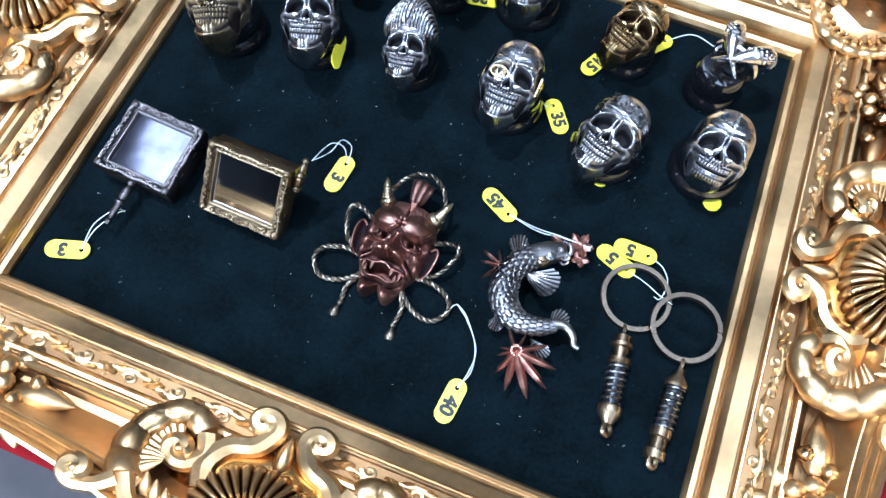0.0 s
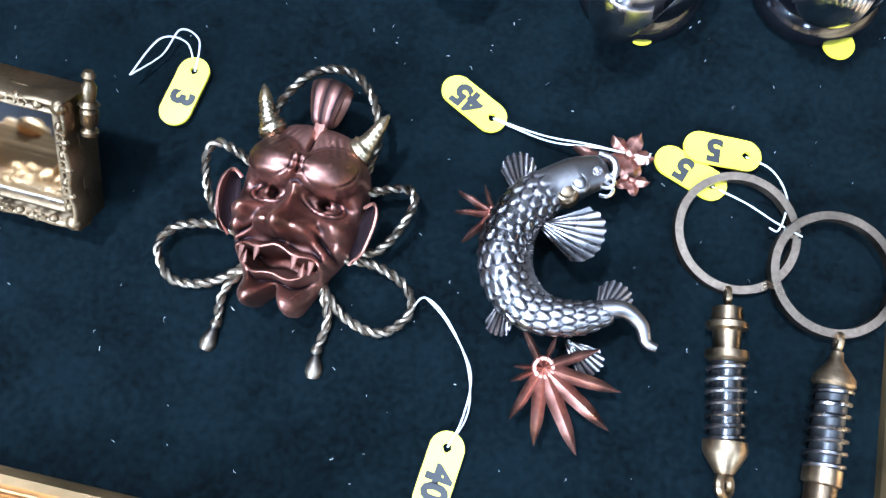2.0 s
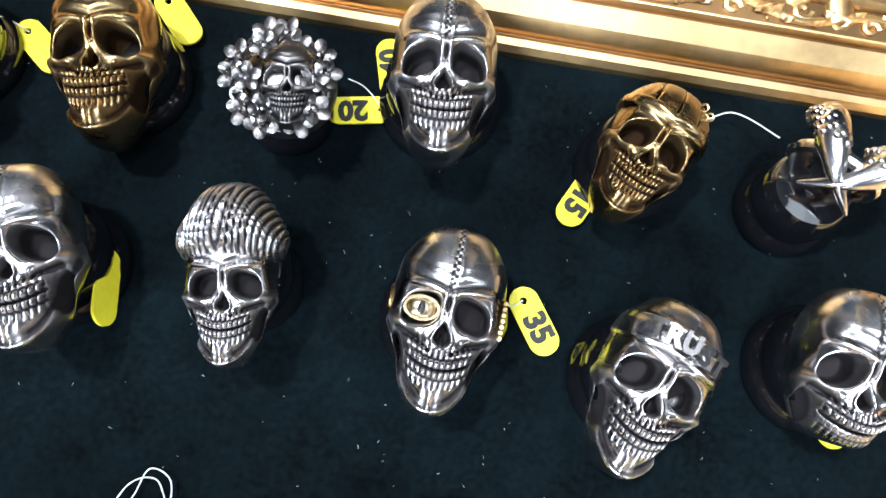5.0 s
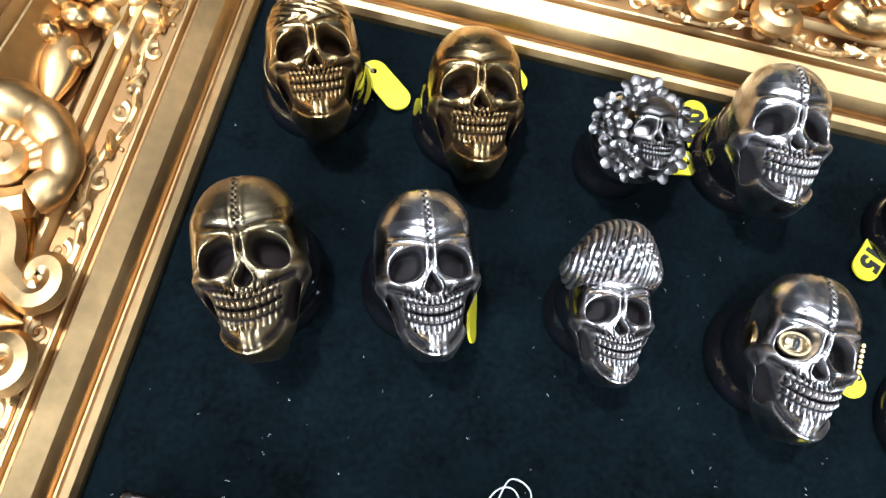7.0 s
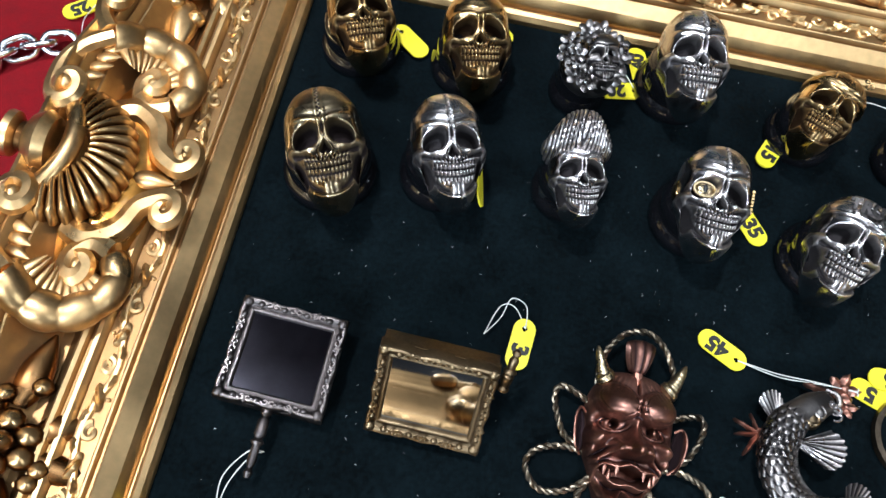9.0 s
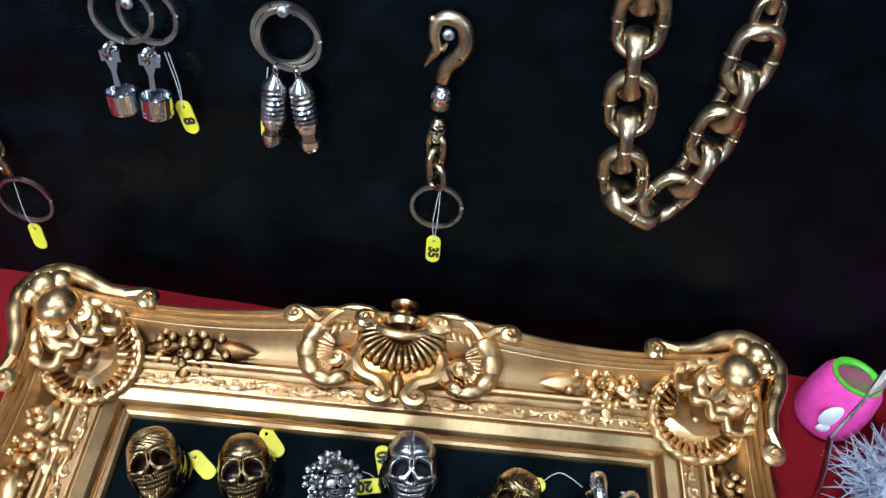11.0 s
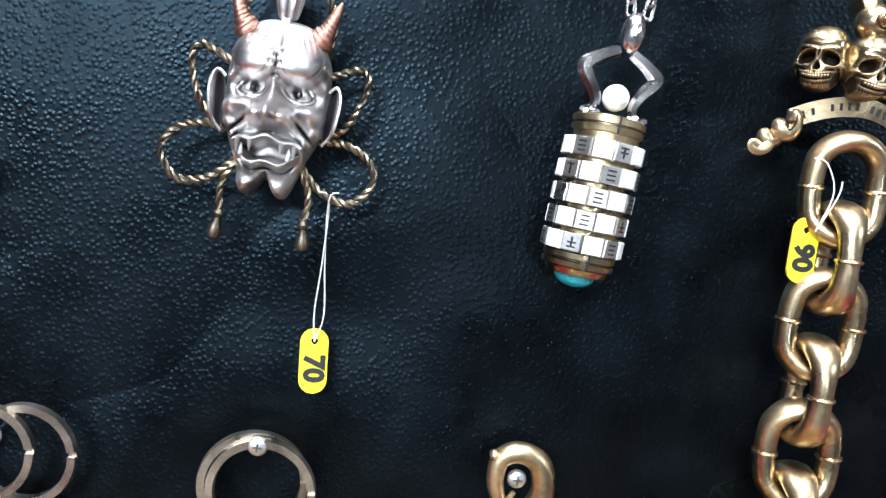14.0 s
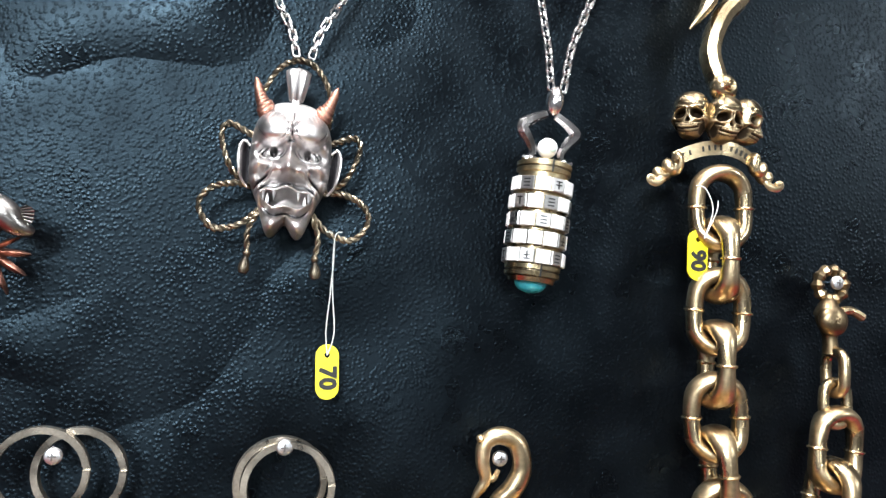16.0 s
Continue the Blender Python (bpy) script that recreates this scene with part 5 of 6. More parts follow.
part("gill_cover", plate(0.0672, -0.0645, 0.0140, 0.0036, 0.0042, 40), DARK_BRONZE, koi, "brown gill cover")
part("gill_cover", plate(0.0700, -0.0620, 0.0142, 0.0030, 0.0034, 40), DARK_SILVER, koi)
part("lip", tube(smooth_path([(0.0740, -0.0525, 0.0125), (0.0775, -0.0540, 0.0135), (0.0785, -0.0570, 0.0130), (0.0765, -0.0590, 0.0125)], 16), 0.0010, 8), DARK_SILVER, koi)
part("eye", tube(arc(0.0735, -0.0590, 0.0010, 0, 340, 14, 0.0168), 0.00035, 6, True).join(ball((0.0006, 0.0006, 0.0005), (0.0735, -0.0590, 0.0168), 8, 5)), SILVER, koi)
for dy in (0.0, -0.0022):
    part("barbel", tube(smooth_path([(0.0765, -0.0575 + dy, 0.013), (0.0785, -0.0595 + dy, 0.014), (0.0775, -0.0615 + dy, 0.014), (0.0755, -0.0615 + dy, 0.0135)], 16), 0.0005, 6), SILVER, koi)
for nm, x, y, z, r, a0, a1, rays, tilt in (("side_fin", 0.0620, -0.0735, 0.012, 0.0160, -42, 26, 8, 0.2), ("shoulder_fin", 0.0585, -0.0690, 0.008, 0.0135, 85, 135, 7, 0.1), ("belly_fin", 0.0590, -0.0900, 0.006, 0.0120, -115, -75, 6, 0.0), ("rear_fin", 0.0740, -0.0985, 0.006, 0.0115, -60, -10, 6, 0.1)):
    part(nm, Geo().join(fan_fin(r, a0, a1, rays, tilt), pose(x, y, z)), DARK_SILVER, koi)
part("tail", Geo().join(fan_fin(0.0110, 35, 95, 7, 0.12), pose(0.0800, -0.0950, 0.012)), DARK_SILVER, koi)
part("tail", tube(smooth_path([(0.0810, -0.0915, 0.013), (0.0860, -0.0905, 0.0135), (0.0905, -0.0930, 0.013), (0.0925, -0.0965, 0.012), (0.0950, -0.0975, 0.012)], 30), np.interp(np.linspace(0, 1, 31), [0, 0.4, 0.7, 1], [0.0026, 0.0018, 0.0014, 0.0010]), 10), DARK_SILVER, koi)
crest = []
for i in range(72, 230, 2):
    sd = np.array([T[i][1], -T[i][0], 0])
    q = P[i] - sd * rad[i] * 0.85
    up = 0.0024 * math.sin(math.pi * (i - 70) / 162) ** 0.5 * (0.8 + 0.2 * math.cos(i * 1.57))
    crest += [tuple(q + np.array([0, 0, 0.0012])), tuple(q - sd * up + np.array([0, 0, 0.0030])), tuple(q - sd * up + np.array([0, 0, 0.0022])), tuple(q - np.array([0, 0, 0.0010]))]
part("back_fin", Geo().add(crest, grid(79, 4, False, True)), DARK_SILVER, koi)
part("maple_leaf", Geo().join(leaf_star([128, 78, 30, -5, -32, -58, -86, -112, 190, 215], [0.0105, 0.0080, 0.0140, 0.0185, 0.0205, 0.0210, 0.0180, 0.0145, 0.0070, 0.0085], 0.0022), pose(0.0704, -0.1072, 0.0080, 6)), COPPER, koi, "reddish copper maple leaf")
part("maple_leaf", Geo().join(leaf_star([160, 190, 235, 120, 60], [0.0105, 0.0098, 0.0112, 0.0075, 0.0060], 0.0015), pose(0.0515, -0.0722, 0.0070)), COPPER, koi, "reddish copper maple leaf")
bl = Geo().join(flower(0.0062, 5), pose(0.0815, -0.0505, 0.0095)).join(flower(0.0045, 5), pose(0.0835, -0.0560, 0.0075)).join(petal(0.0095, 0.0020, 0.0012, (0.0770, -0.0520, 0.008), 170))
part("blossom", bl, COPPER, koi, "reddish copper blossom")


# ---- shock absorber key rings ----
def flat_ring(r, w=0.0026, t=0.0014, m=None):
    """A split ring with a flat bronze section, two turns."""
    g = Geo()
    for dz, a0 in ((0.0, 0), (t * 0.9, 12)):
        v = []
        kk = 60
        for i in range(kk):
            a = radians(a0 + 354 * i / (kk - 1))
            for o, z in ((-w / 2, -t / 2), (-w / 2 * 0.9, t / 2), (w / 2 * 0.9, t / 2), (w / 2, -t / 2)):
                v.append(((r + o) * math.cos(a), (r + o) * math.sin(a), z * 0.9 + dz))
        g.add(v, [f[::-1] for f in grid(kk, 4, False, True)] + [(3, 2, 1, 0), tuple((kk - 1) * 4 + q for q in (0, 1, 2, 3))], m)
    return g


def shock(ob, ln, dark, m, body, rev=False):
    """Coil-over damper hanging along -y from the origin: end eyes, collars, spring round a dark core."""
    def seg(nm, prof, mt, lb=""):
        pr = [(r, -ln * 0 + z) for r, z in prof]
        part(nm, Geo().join(lathe([(0.00005, pr[0][1])] + pr + [(0.00005, pr[-1][1])], 20), m @ pose(0, 0, 0, 90)), mt, ob, lb)
    if rev:
        seg("cap", [(0.0014, 0.002), (0.0016, 0.004), (0.0048, 0.0085), (0.0050, 0.0100), (0.0042, 0.0108)], body)
        seg("core", [(0.0036, 0.0105), (0.0036, 0.0310)], BLACK, "dark damper core")
        seg("collar", [(0.0044, 0.0300), (0.0044, 0.0335), (0.0036, 0.0340), (0.0036, 0.0390), (0.0044, 0.0395), (0.0044, 0.0430)], body)
        z0, z1 = 0.0112, 0.030
    else:
        seg("cap", [(0.0016, 0.002), (0.0036, 0.0026), (0.0038, 0.0058), (0.0050, 0.0064), (0.0050, 0.0078), (0.0036, 0.0084)], body)
        seg("collar", [(0.0034, 0.0084), (0.0032, 0.0130), (0.0050, 0.0132), (0.0052, 0.0150), (0.0040, 0.0160)], body)
        seg("core", [(0.0036, 0.0160), (0.0036, 0.0350)], BLACK, "dark damper core")
        seg("foot", [(0.0050, 0.0345), (0.0052, 0.0358), (0.0050, 0.0375), (0.0022, 0.0420)], body)
        z0, z1 = 0.0165, 0.0345
    hx = [(0.0043 * math.cos(a), -(z0 + (z1 - z0) * a / (2 * math.pi * 6.5)), 0.0043 * math.sin(a)) for a in np.linspace(0, 2 * math.pi * 6.5, 110)]
    part("spring", Geo().join(tube(hx, 0.0012 if body is SILVER else 0.0006, 6), m), dark, ob, "dark steel coil spring")
    part("eyelet", Geo().join(tube(arc(0, 0, 0.0024, 0, 340, 18), 0.0012, 8, True), m @ pose(0, -0.0445, 0, 0, 40)), body, ob)
    part("loop", Geo().join(tube(arc(0, 0, 0.0018, 0, 340, 16), 0.0008, 7, True), m @ pose(0, 0.0005, 0, 0, 80)), body, ob)


for (rx0, ry0), (sx, sy), az, rev, zz in (((0.1134, -0.0617), (0.1122, -0.0800), 6, False, 0.0), ((0.1376, -0.0680), (0.1400, -0.0855), -2, True, 0.0026)):
    kr = thing("key_ring", board(0, 0, 0.0), "bronze split key ring with a miniature coil-over damper", "key ring", "key rings on the board")
    part("ring", flat_ring(0.0150, 0.0023, m=pose(rx0, ry0, 0.0016 + zz, 3)), STEEL_BROWN, kr)
    shock(kr, 0.045, BLACK_SILVER, pose(sx, sy, 0.0056, 0, 0, az), DARK_BRONZE, rev)


# ---- miniature framed mirrors ----
def mini_mirror(m, w, h, metal, glass, deep, label, handle):
    ob = thing("pocket_mirror", m, label, "mirror", "miniature mirrors")
    prof = ((0.0, 0.0020), (0.0004, 0.0038), (0.0012, 0.0042), (0.0018, 0.0034), (0.0030, 0.0048), (0.0044, 0.0060), (0.0050, 0.0052), (0.0052, 0.0))
    for hw, hh, a, nm in ((w / 2, h / 2, 0, "top"), (w / 2, h / 2, 180, "top"), (h / 2, w / 2, 90, "side"), (h / 2, w / 2, -90, "side")):
        L0, off = hw - 0.0052, hh - 0.0052
        v = []
        for i in range(24):
            s = -1 + 2 * i / 23
            for d, z in prof:
                wave = 0.0008 * (math.cos(s * 3 * math.pi) - 1) * 0.5 * (d / 0.0052) + 0.0007 * abs(s) ** 6 * (d / 0.0052)
                v.append((s * (L0 + d), off + d + wave, z))
        q = pose(0, 0, 0, 0, 0, a)
        part("frame_side", Geo().add(v, grid(24, len(prof)), q), metal, ob, sharp=0)
        for i in range(-3, 4):
            if i % 2 == 0:
                scroll = Geo()
                for sg in (1, -1):
                    scroll.join(tube([(i * L0 / 3.4 + sg * 0.0013 * math.cos(t) * (1 - t / 8) + sg * 0.0012, off + 0.0030 + 0.0013 * math.sin(t) * (1 - t / 8), 0.0055) for t in np.linspace(0, 6, 14)], 0.0005, 6), q)
                part("scroll", scroll.join(ball((0.0009, 0.0014, 0.0009), (i * L0 / 3.4, off + 0.0038, 0.0052), 8, 5), q), metal, ob)
            else:
                part("bead", ball((0.0013, 0.0011, 0.0010), (i * L0 / 3.4, off + 0.0030, 0.0052), 10, 6, q), metal, ob)
        part("corner_boss", ball((0.0020, 0.0020, 0.0014), (L0 + 0.0032, off + 0.0032, 0.0050), 10, 7, q), metal, ob)
    part("glass", box(-w / 2 + 0.004, w / 2 - 0.004, -h / 2 + 0.004, h / 2 - 0.004, 0.0010, 0.0024), glass, ob, "plain mirror glass")
    part("back", box(-w / 2 + 0.0006, w / 2 - 0.0006, -h / 2 + 0.0006, h / 2 - 0.0006, -deep, 0.0009), metal, ob)
    x, y, a, ln = handle
    pr = [(0.0001, 0), (0.0020, 0), (0.0021, 0.0012), (0.0012, 0.0022), (0.0019, 0.0034), (0.0021, 0.0075), (0.0013, 0.0085), (0.0024, 0.0096), (0.0014, 0.0108), (0.0017, 0.0150), (0.0009, 0.0170), (0.0016, 0.0182), (0.0010, 0.0198), (0.0001, 0.0200)]
    part("handle", lathe([(r, z * ln / 0.020) for r, z in pr], 16, pose(x, y, 0.001, 90, 0, a)), metal, ob)
    return ob


mini_mirror(board(-0.1198, -0.0805, 0.0100, -2, 3, 4), 0.0380, 0.0365, DARK_MIRROR_METAL, MIRROR, 0.0080, "square ornate silver-framed miniature mirror with a turned handle", (0.0, -0.0178, 0, 0.0230))
mini_mirror(board(-0.0668, -0.0835, 0.0178, -2, 49, 0), 0.0405, 0.0350, BROWN_MIRROR_METAL, CLEAR_MIRROR, 0.0062, "ornate brass-framed miniature mirror with a turned handle", (0.0225, 0.0085, 175, 0.0160))


# ---- things hung on the leather panel ----
def screw_at(u, w):
    ob = thing("screw", hung(u, w, 0.0), "small silver cross-head screw holding jewellery to the panel", "screw", "screws in the panel")
    part("shank", lathe([(0.0001, -0.004), (0.0011, -0.004), (0.0011, 0.0066), (0.0001, 0.0067)], 12), CHROME, ob)
    part("head", lathe([(0.0001, 0.0064), (0.0029, 0.0066), (0.0031, 0.0074), (0.0026, 0.0083), (0.0012, 0.0088), (0.0001, 0.0089)], 20), WHITE_METAL, ob)
    part("slot", box(-0.0014, 0.0014, -0.0003, 0.0003, 0.0086, 0.0090).join(box(-0.0003, 0.0003, -0.0014, 0.0014, 0.0086, 0.0090)), DARK_SILVER, ob)


SILVER_PLAIN = surface("engraved_silver", (0.55, 0.53, 0.52), 0.35, 1.0, None, (0, 1), 900, 0.2, 0.1)
RING_STEEL = surface("worn_ring_steel", (0.42, 0.37, 0.31), 0.36, 1.0, None, (0, 1), 900, 0.2, 0.1)
WHITE_METAL = surface("dull_zinc", (0.75, 0.74, 0.76), 0.4, 1.0, None, (0, 1), 900, 0.1, 0.1)
for u, w in ((-0.1573, 0.2407), (-0.0796, 0.2470), (0.0020, 0.2462), (0.1471, 0.3266)):
    screw_at(u, w)


def oval_link(a, b, r, collar=True, broad=1.0):
    """A link in the x-y plane, long along y; the bowed ends broaden, bands sit on both sides."""
    g = Geo()
    verts = []
    ts = np.linspace(0, 2 * math.pi, 48, endpoint=False)
    for t in ts:
        c, s_ = math.cos(t), math.sin(t)
        px, py = b * c, (a - b) * (1 if s_ > 0 else -1) * min(1, abs(s_) * 3) + b * s_
        wide = r * (1 + (broad - 1) * abs(s_) ** 1.5)
        for j in range(14):
            q = 2 * math.pi * j / 14
            o = r * math.cos(q)
            verts.append((px + o * c, py + o * s_, wide * math.sin(q)))
    g.add(verts, grid(48, 14, True, True))
    if collar:
        for s in (1, -1):
            g.join(tube(arc(0, 0, r * 1.06, 0, 340, 16), r * 0.18, 6, True, 1.0, pose(s * b, 0, 0, 90)))
    return g


def chain_along(ob, path, pitch, geo, material, name="link", start=0, roll0=0.0):
    """Links along a path, each turned a quarter round the last."""
    p = np.array(smooth_path(path, 300))
    ln = np.concatenate([[0], np.cumsum(np.linalg.norm(np.diff(p, axis=0), axis=1))])
    count = int(ln[-1] / pitch)
    me = geo.mesh(name, True, 50)
    me.materials.append(material)
    for i in range(count):
        s = (i + 0.5) * pitch
        c = Vector([np.interp(s, ln, p[:, k]) for k in range(3)])
        d = Vector([np.interp(min(s + 0.003, ln[-1]), ln, p[:, k]) - np.interp(max(s - 0.003, 0), ln, p[:, k]) for k in range(3)]).normalized()
        x = d.cross(Vector((0, 0, 1))).normalized()
        z = x.cross(d)
        m = Matrix((x, d, z)).transposed().to_4x4()
        m.translation = c
        o = new(name, me)
        o.parent = ob
        o.matrix_local = m @ pose(0, 0, 0, 0, roll0 + 90 * ((i + start) % 2), 0)


# heavy wallet chain
wc = thing("wallet_chain", LEA, "heavy antiqued brass wallet chain with hook, skulls and clasp", "chain")
LINK = oval_link(0.0150, 0.0100, 0.0034, True, 1.85)
chain_along(wc, [(0.0862, 0.3625, 0.0125), (0.0880, 0.3250, 0.0125), (0.0885, 0.2830, 0.0125), (0.0912, 0.2500, 0.0125), (0.0965, 0.2200, 0.0125), (0.1010, 0.1900, 0.0125), (0.1085, 0.1680, 0.0125), (0.1220, 0.1660, 0.0125), (0.1340, 0.1840, 0.0125), (0.1405, 0.2080, 0.0125), (0.1430, 0.2330, 0.0125), (0.1452, 0.2560, 0.0125), (0.1455, 0.2700, 0.0115)], 0.0212, LINK, BRONZE, roll0=8)
SMALL = oval_link(0.0088, 0.0056, 0.0023, False)
chain_along(wc, [(0.1455, 0.2690, 0.0110), (0.1452, 0.2960, 0.0100)], 0.0130, SMALL, BRONZE, name="small_link")
# lobster clasp with an engraved ring
part("clasp_ring", tube(arc(0.1450, 0.3255, 0.0064, 0, 345, 40, 0.0060), [0.0024 + 0.0005 * math.sin(i * 1.57) for i in range(40)], 8, True), DARK_BRONZE, wc)
cb = tube(smooth_path([(0.1440, 0.3185, 0.007), (0.1425, 0.3130, 0.008), (0.1435, 0.3070, 0.008), (0.1440, 0.3020, 0.008), (0.1445, 0.2960, 0.008)], 24), np.interp(np.linspace(0, 1, 25), [0, 0.25, 0.5, 0.7, 1], [0.0030, 0.0056, 0.0042, 0.0030, 0.0034]), 12)
part("clasp_body", cb, DARK_BRONZE, wc)
ros = Geo()
for i in range(4):
    ros.join(tube([((0.0010 + 0.0012 * i) * math.cos(t), (0.0010 + 0.0012 * i) * math.sin(t), 0.0138 - 0.0005 * i) for t in np.linspace(0.8 * i, 0.8 * i + 5.6, 18)], 0.00045, 5), pose(0.1432, 0.3100, 0))
part("rose_disc", ball((0.0068, 0.0068, 0.0036), (0.1432, 0.3100, 0.0105), 24, 11), DARK_BRONZE, wc)
part("rose_relief", ros, DARK_BRONZE, wc)
part("lever", tube(smooth_path([(0.1465, 0.3135, 0.009), (0.1515, 0.3150, 0.010), (0.1580, 0.3125, 0.010)], 14), 0.0019, 8), BRONZE, wc)
# crown of three skulls
SK3 = skull(0.0158, jawless=True, nu=120, nv=96)
for x, y, z, ry in ((0.0845, 0.3878, 0.0150, 0), (0.0726, 0.3890, 0.0105, -40), (0.0966, 0.3893, 0.0105, 40)):
    o = part("skull", SK3, BRONZE, wc, sharp=0)
    o.matrix_local = pose(x, y, z, 0, ry, -2)
# ribbon banner with flowing ends
rib = []
for i in range(31):
    t = -1 + 2 * i / 30
    cx, cy = 0.0852 + 0.0185 * t, 0.3772 - 0.0052 * t * t + 0.0012 * t
    for q, dz in ((-1, 0), (-1, 0.0012), (1, 0.0012), (1, 0)):
        rib.append((cx + 0.0006 * q * t, cy + 0.0030 * q, 0.0120 - 0.004 * t * t + dz))
part("banner", Geo().add(rib, grid(31, 4, False, True) + [(0, 1, 2, 3), (123, 122, 121, 120)]), BRONZE, wc)
ink = Geo()
for i in range(13):
    t = -0.82 + 1.64 * i / 12
    if i in (2, 7):
        continue
    ink.join(box(-0.0004, 0.0004, -0.0011, 0.0011, 0, 0.0003), pose(0.0852 + 0.0185 * t, 0.3772 - 0.0052 * t * t + 0.0012 * t, 0.0133 - 0.004 * t * t, 0, 0, -30 * t))
part("banner_lettering", ink, INK, wc, "worn engraved letters")
for s in (1, -1):
    pth = [(0.0852 + s * (0.0165 + 0.0125 * t + 0.0020 * math.cos(21 * t)), 0.3722 - 0.0105 * t + 0.0034 * math.sin(21 * t) * (1 - 0.6 * t) + 0.0018 * s, 0.0105 + 0.0008 * math.sin(8 * t)) for t in np.linspace(0, 1, 60)]
    part("ribbon_end", tube(pth, np.linspace(0.0013, 0.0008, len(pth)), 8, False, 1.9), BRONZE, wc)
# rose and hook above
part("rose", ball((0.0060, 0.0060, 0.0052), (0.0846, 0.4020, 0.0140), 20, 11), BRONZE, wc)
r2 = Geo()
for i in range(5):
    r2.join(tube([((0.0008 + 0.00085 * i) * math.cos(t), (0.0008 + 0.00085 * i) * math.sin(t), 0.0056 - 0.00022 * (i + 0.3) ** 2) for t in np.linspace(1.1 * i, 1.1 * i + 5.2, 20)], 0.00045, 5), pose(0.0846, 0.4020, 0.0142))
part("rose_petals", r2, BRONZE, wc)
hk = smooth_path([(0.0845, 0.4040, 0.011), (0.0800, 0.4180, 0.010), (0.0840, 0.4330, 0.010), (0.0925, 0.4440, 0.010), (0.0990, 0.4590, 0.010), (0.0960, 0.4760, 0.010), (0.0820, 0.4850, 0.010), (0.0700, 0.4770, 0.010), (0.0700, 0.4640, 0.010), (0.0780, 0.4520, 0.010), (0.0785, 0.4400, 0.010), (0.0700, 0.4265, 0.010)], 88)
part("hook", tube(hk, np.interp(np.linspace(0, 1, len(hk)), [0, 0.15, 0.5, 0.75, 0.9, 1], [0.0040, 0.0044, 0.0050, 0.0042, 0.0036, 0.0004]), 8, False, 1.2), BRONZE, wc)
screw_at(0.0840, 0.4775)


def hung_tag(hole_end, far_end, text, strings, h=0.0035):
    return tag_between(hole_end, far_end, text, strings, LEA, h)


hung_tag((0.0768, 0.3420), (0.0774, 0.3212), "90", [[(0.0770, 0.338, 0.018), (0.0800, 0.350, 0.0185), (0.0772, 0.3585, 0.017), (0.0745, 0.3600, 0.014)], [(0.0770, 0.338, 0.018), (0.0815, 0.349, 0.0185), (0.0830, 0.3540, 0.017)]], 0.0130)

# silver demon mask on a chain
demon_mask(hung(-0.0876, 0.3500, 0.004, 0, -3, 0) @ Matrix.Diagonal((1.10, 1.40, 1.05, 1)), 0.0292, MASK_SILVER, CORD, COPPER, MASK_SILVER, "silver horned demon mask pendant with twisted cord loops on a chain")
hung_tag((-0.0675, 0.2850), (-0.0658, 0.2640), "70", [[(-0.0672, 0.281, 0.0045), (-0.0685, 0.290, 0.004), (-0.0682, 0.306, 0.005), (-0.0686, 0.3245, 0.007), (-0.0720, 0.3270, 0.008)], [(-0.0672, 0.281, 0.0045), (-0.0655, 0.290, 0.005), (-0.0675, 0.306, 0.004), (-0.0686, 0.3245, 0.008), (-0.0660, 0.3275, 0.007)]])


def box_link(a, b, r):
    o = [(b, a - 0.0004), (b - 0.0004, a), (-b + 0.0004, a), (-b, a - 0.0004), (-b, -a + 0.0004), (-b + 0.0004, -a), (b - 0.0004, -a), (b, -a + 0.0004)]
    return tube([(x, y, 0) for x, y in o], r, 6, True)


for nm, foot, left, right, lab in (("necklace_chain", (-0.0865, 0.3925), (-0.0975, 0.4127), (-0.0745, 0.4160), "fine silver box chain holding the mask"), ("necklace_chain", (0.0138, 0.3935), (0.0063, 0.4294), (0.0272, 0.4327), "silver box chain holding the cylinder pendant")):
    nc = thing(nm, LEA, lab, "chain", "necklace chains")
    big = 0.85 if foot[0] < 0 else 1.0
    geo = box_link(0.0027 * big, 0.0015 * big, 0.00055 * big)
    fx, fy = foot
    for ex, ey in (left, right):
        far = (fx + (ex - fx) * 3.6, fy + (ey - fy) * 3.6, 0.004)
        chain_along(nc, [(fx + (ex - fx) * 0.25, fy, 0.008), (fx + (ex - fx) * 0.5, fy + (ey - fy) * 0.5, 0.006), (ex, ey, 0.005), far], 0.0040 * big, geo, SILVER, roll0=20)

# cylinder pendant with letter wheels
cy = thing("cylinder_pendant", hung(0.0085, 0.3385, 0.0135, 0, 0, 0) @ pose(0, 0, 0, 0, 0, -3), "brass cylinder pendant with white lettered wheels and turquoise tip", "pendant")
up = pose(0, 0, 0, -90)


def turned(nm, prof, mt, lb="", n=32):
    part(nm, lathe([(0.0001, prof[0][1])] + prof + [(0.0001, prof[-1][1])], n, up), mt, cy, lb)


turned("core", [(0.0098, -0.0210), (0.0098, 0.0230)], OLD_BRASS)
for z0, nm in ((0.0180, "upper_cap"), (-0.0220, "lower_cap")):
    turned(nm, [(0.0100, z0), (0.0106, z0 + 0.0003), (0.0108, z0 + 0.0018), (0.0101, z0 + 0.0021), (0.0101, z0 + 0.0025), (0.0108, z0 + 0.0028), (0.0108, z0 + 0.0044), (0.0100, z0 + 0.0048)], OLD_BRASS)
    part("notch", box(-0.0003, 0.0003, z0, z0 + 0.0050, 0.0104, 0.0111), BLACK, cy)
turned("tip_setting", [(0.0088, -0.0240), (0.0094, -0.0222)], OLD_BRASS)
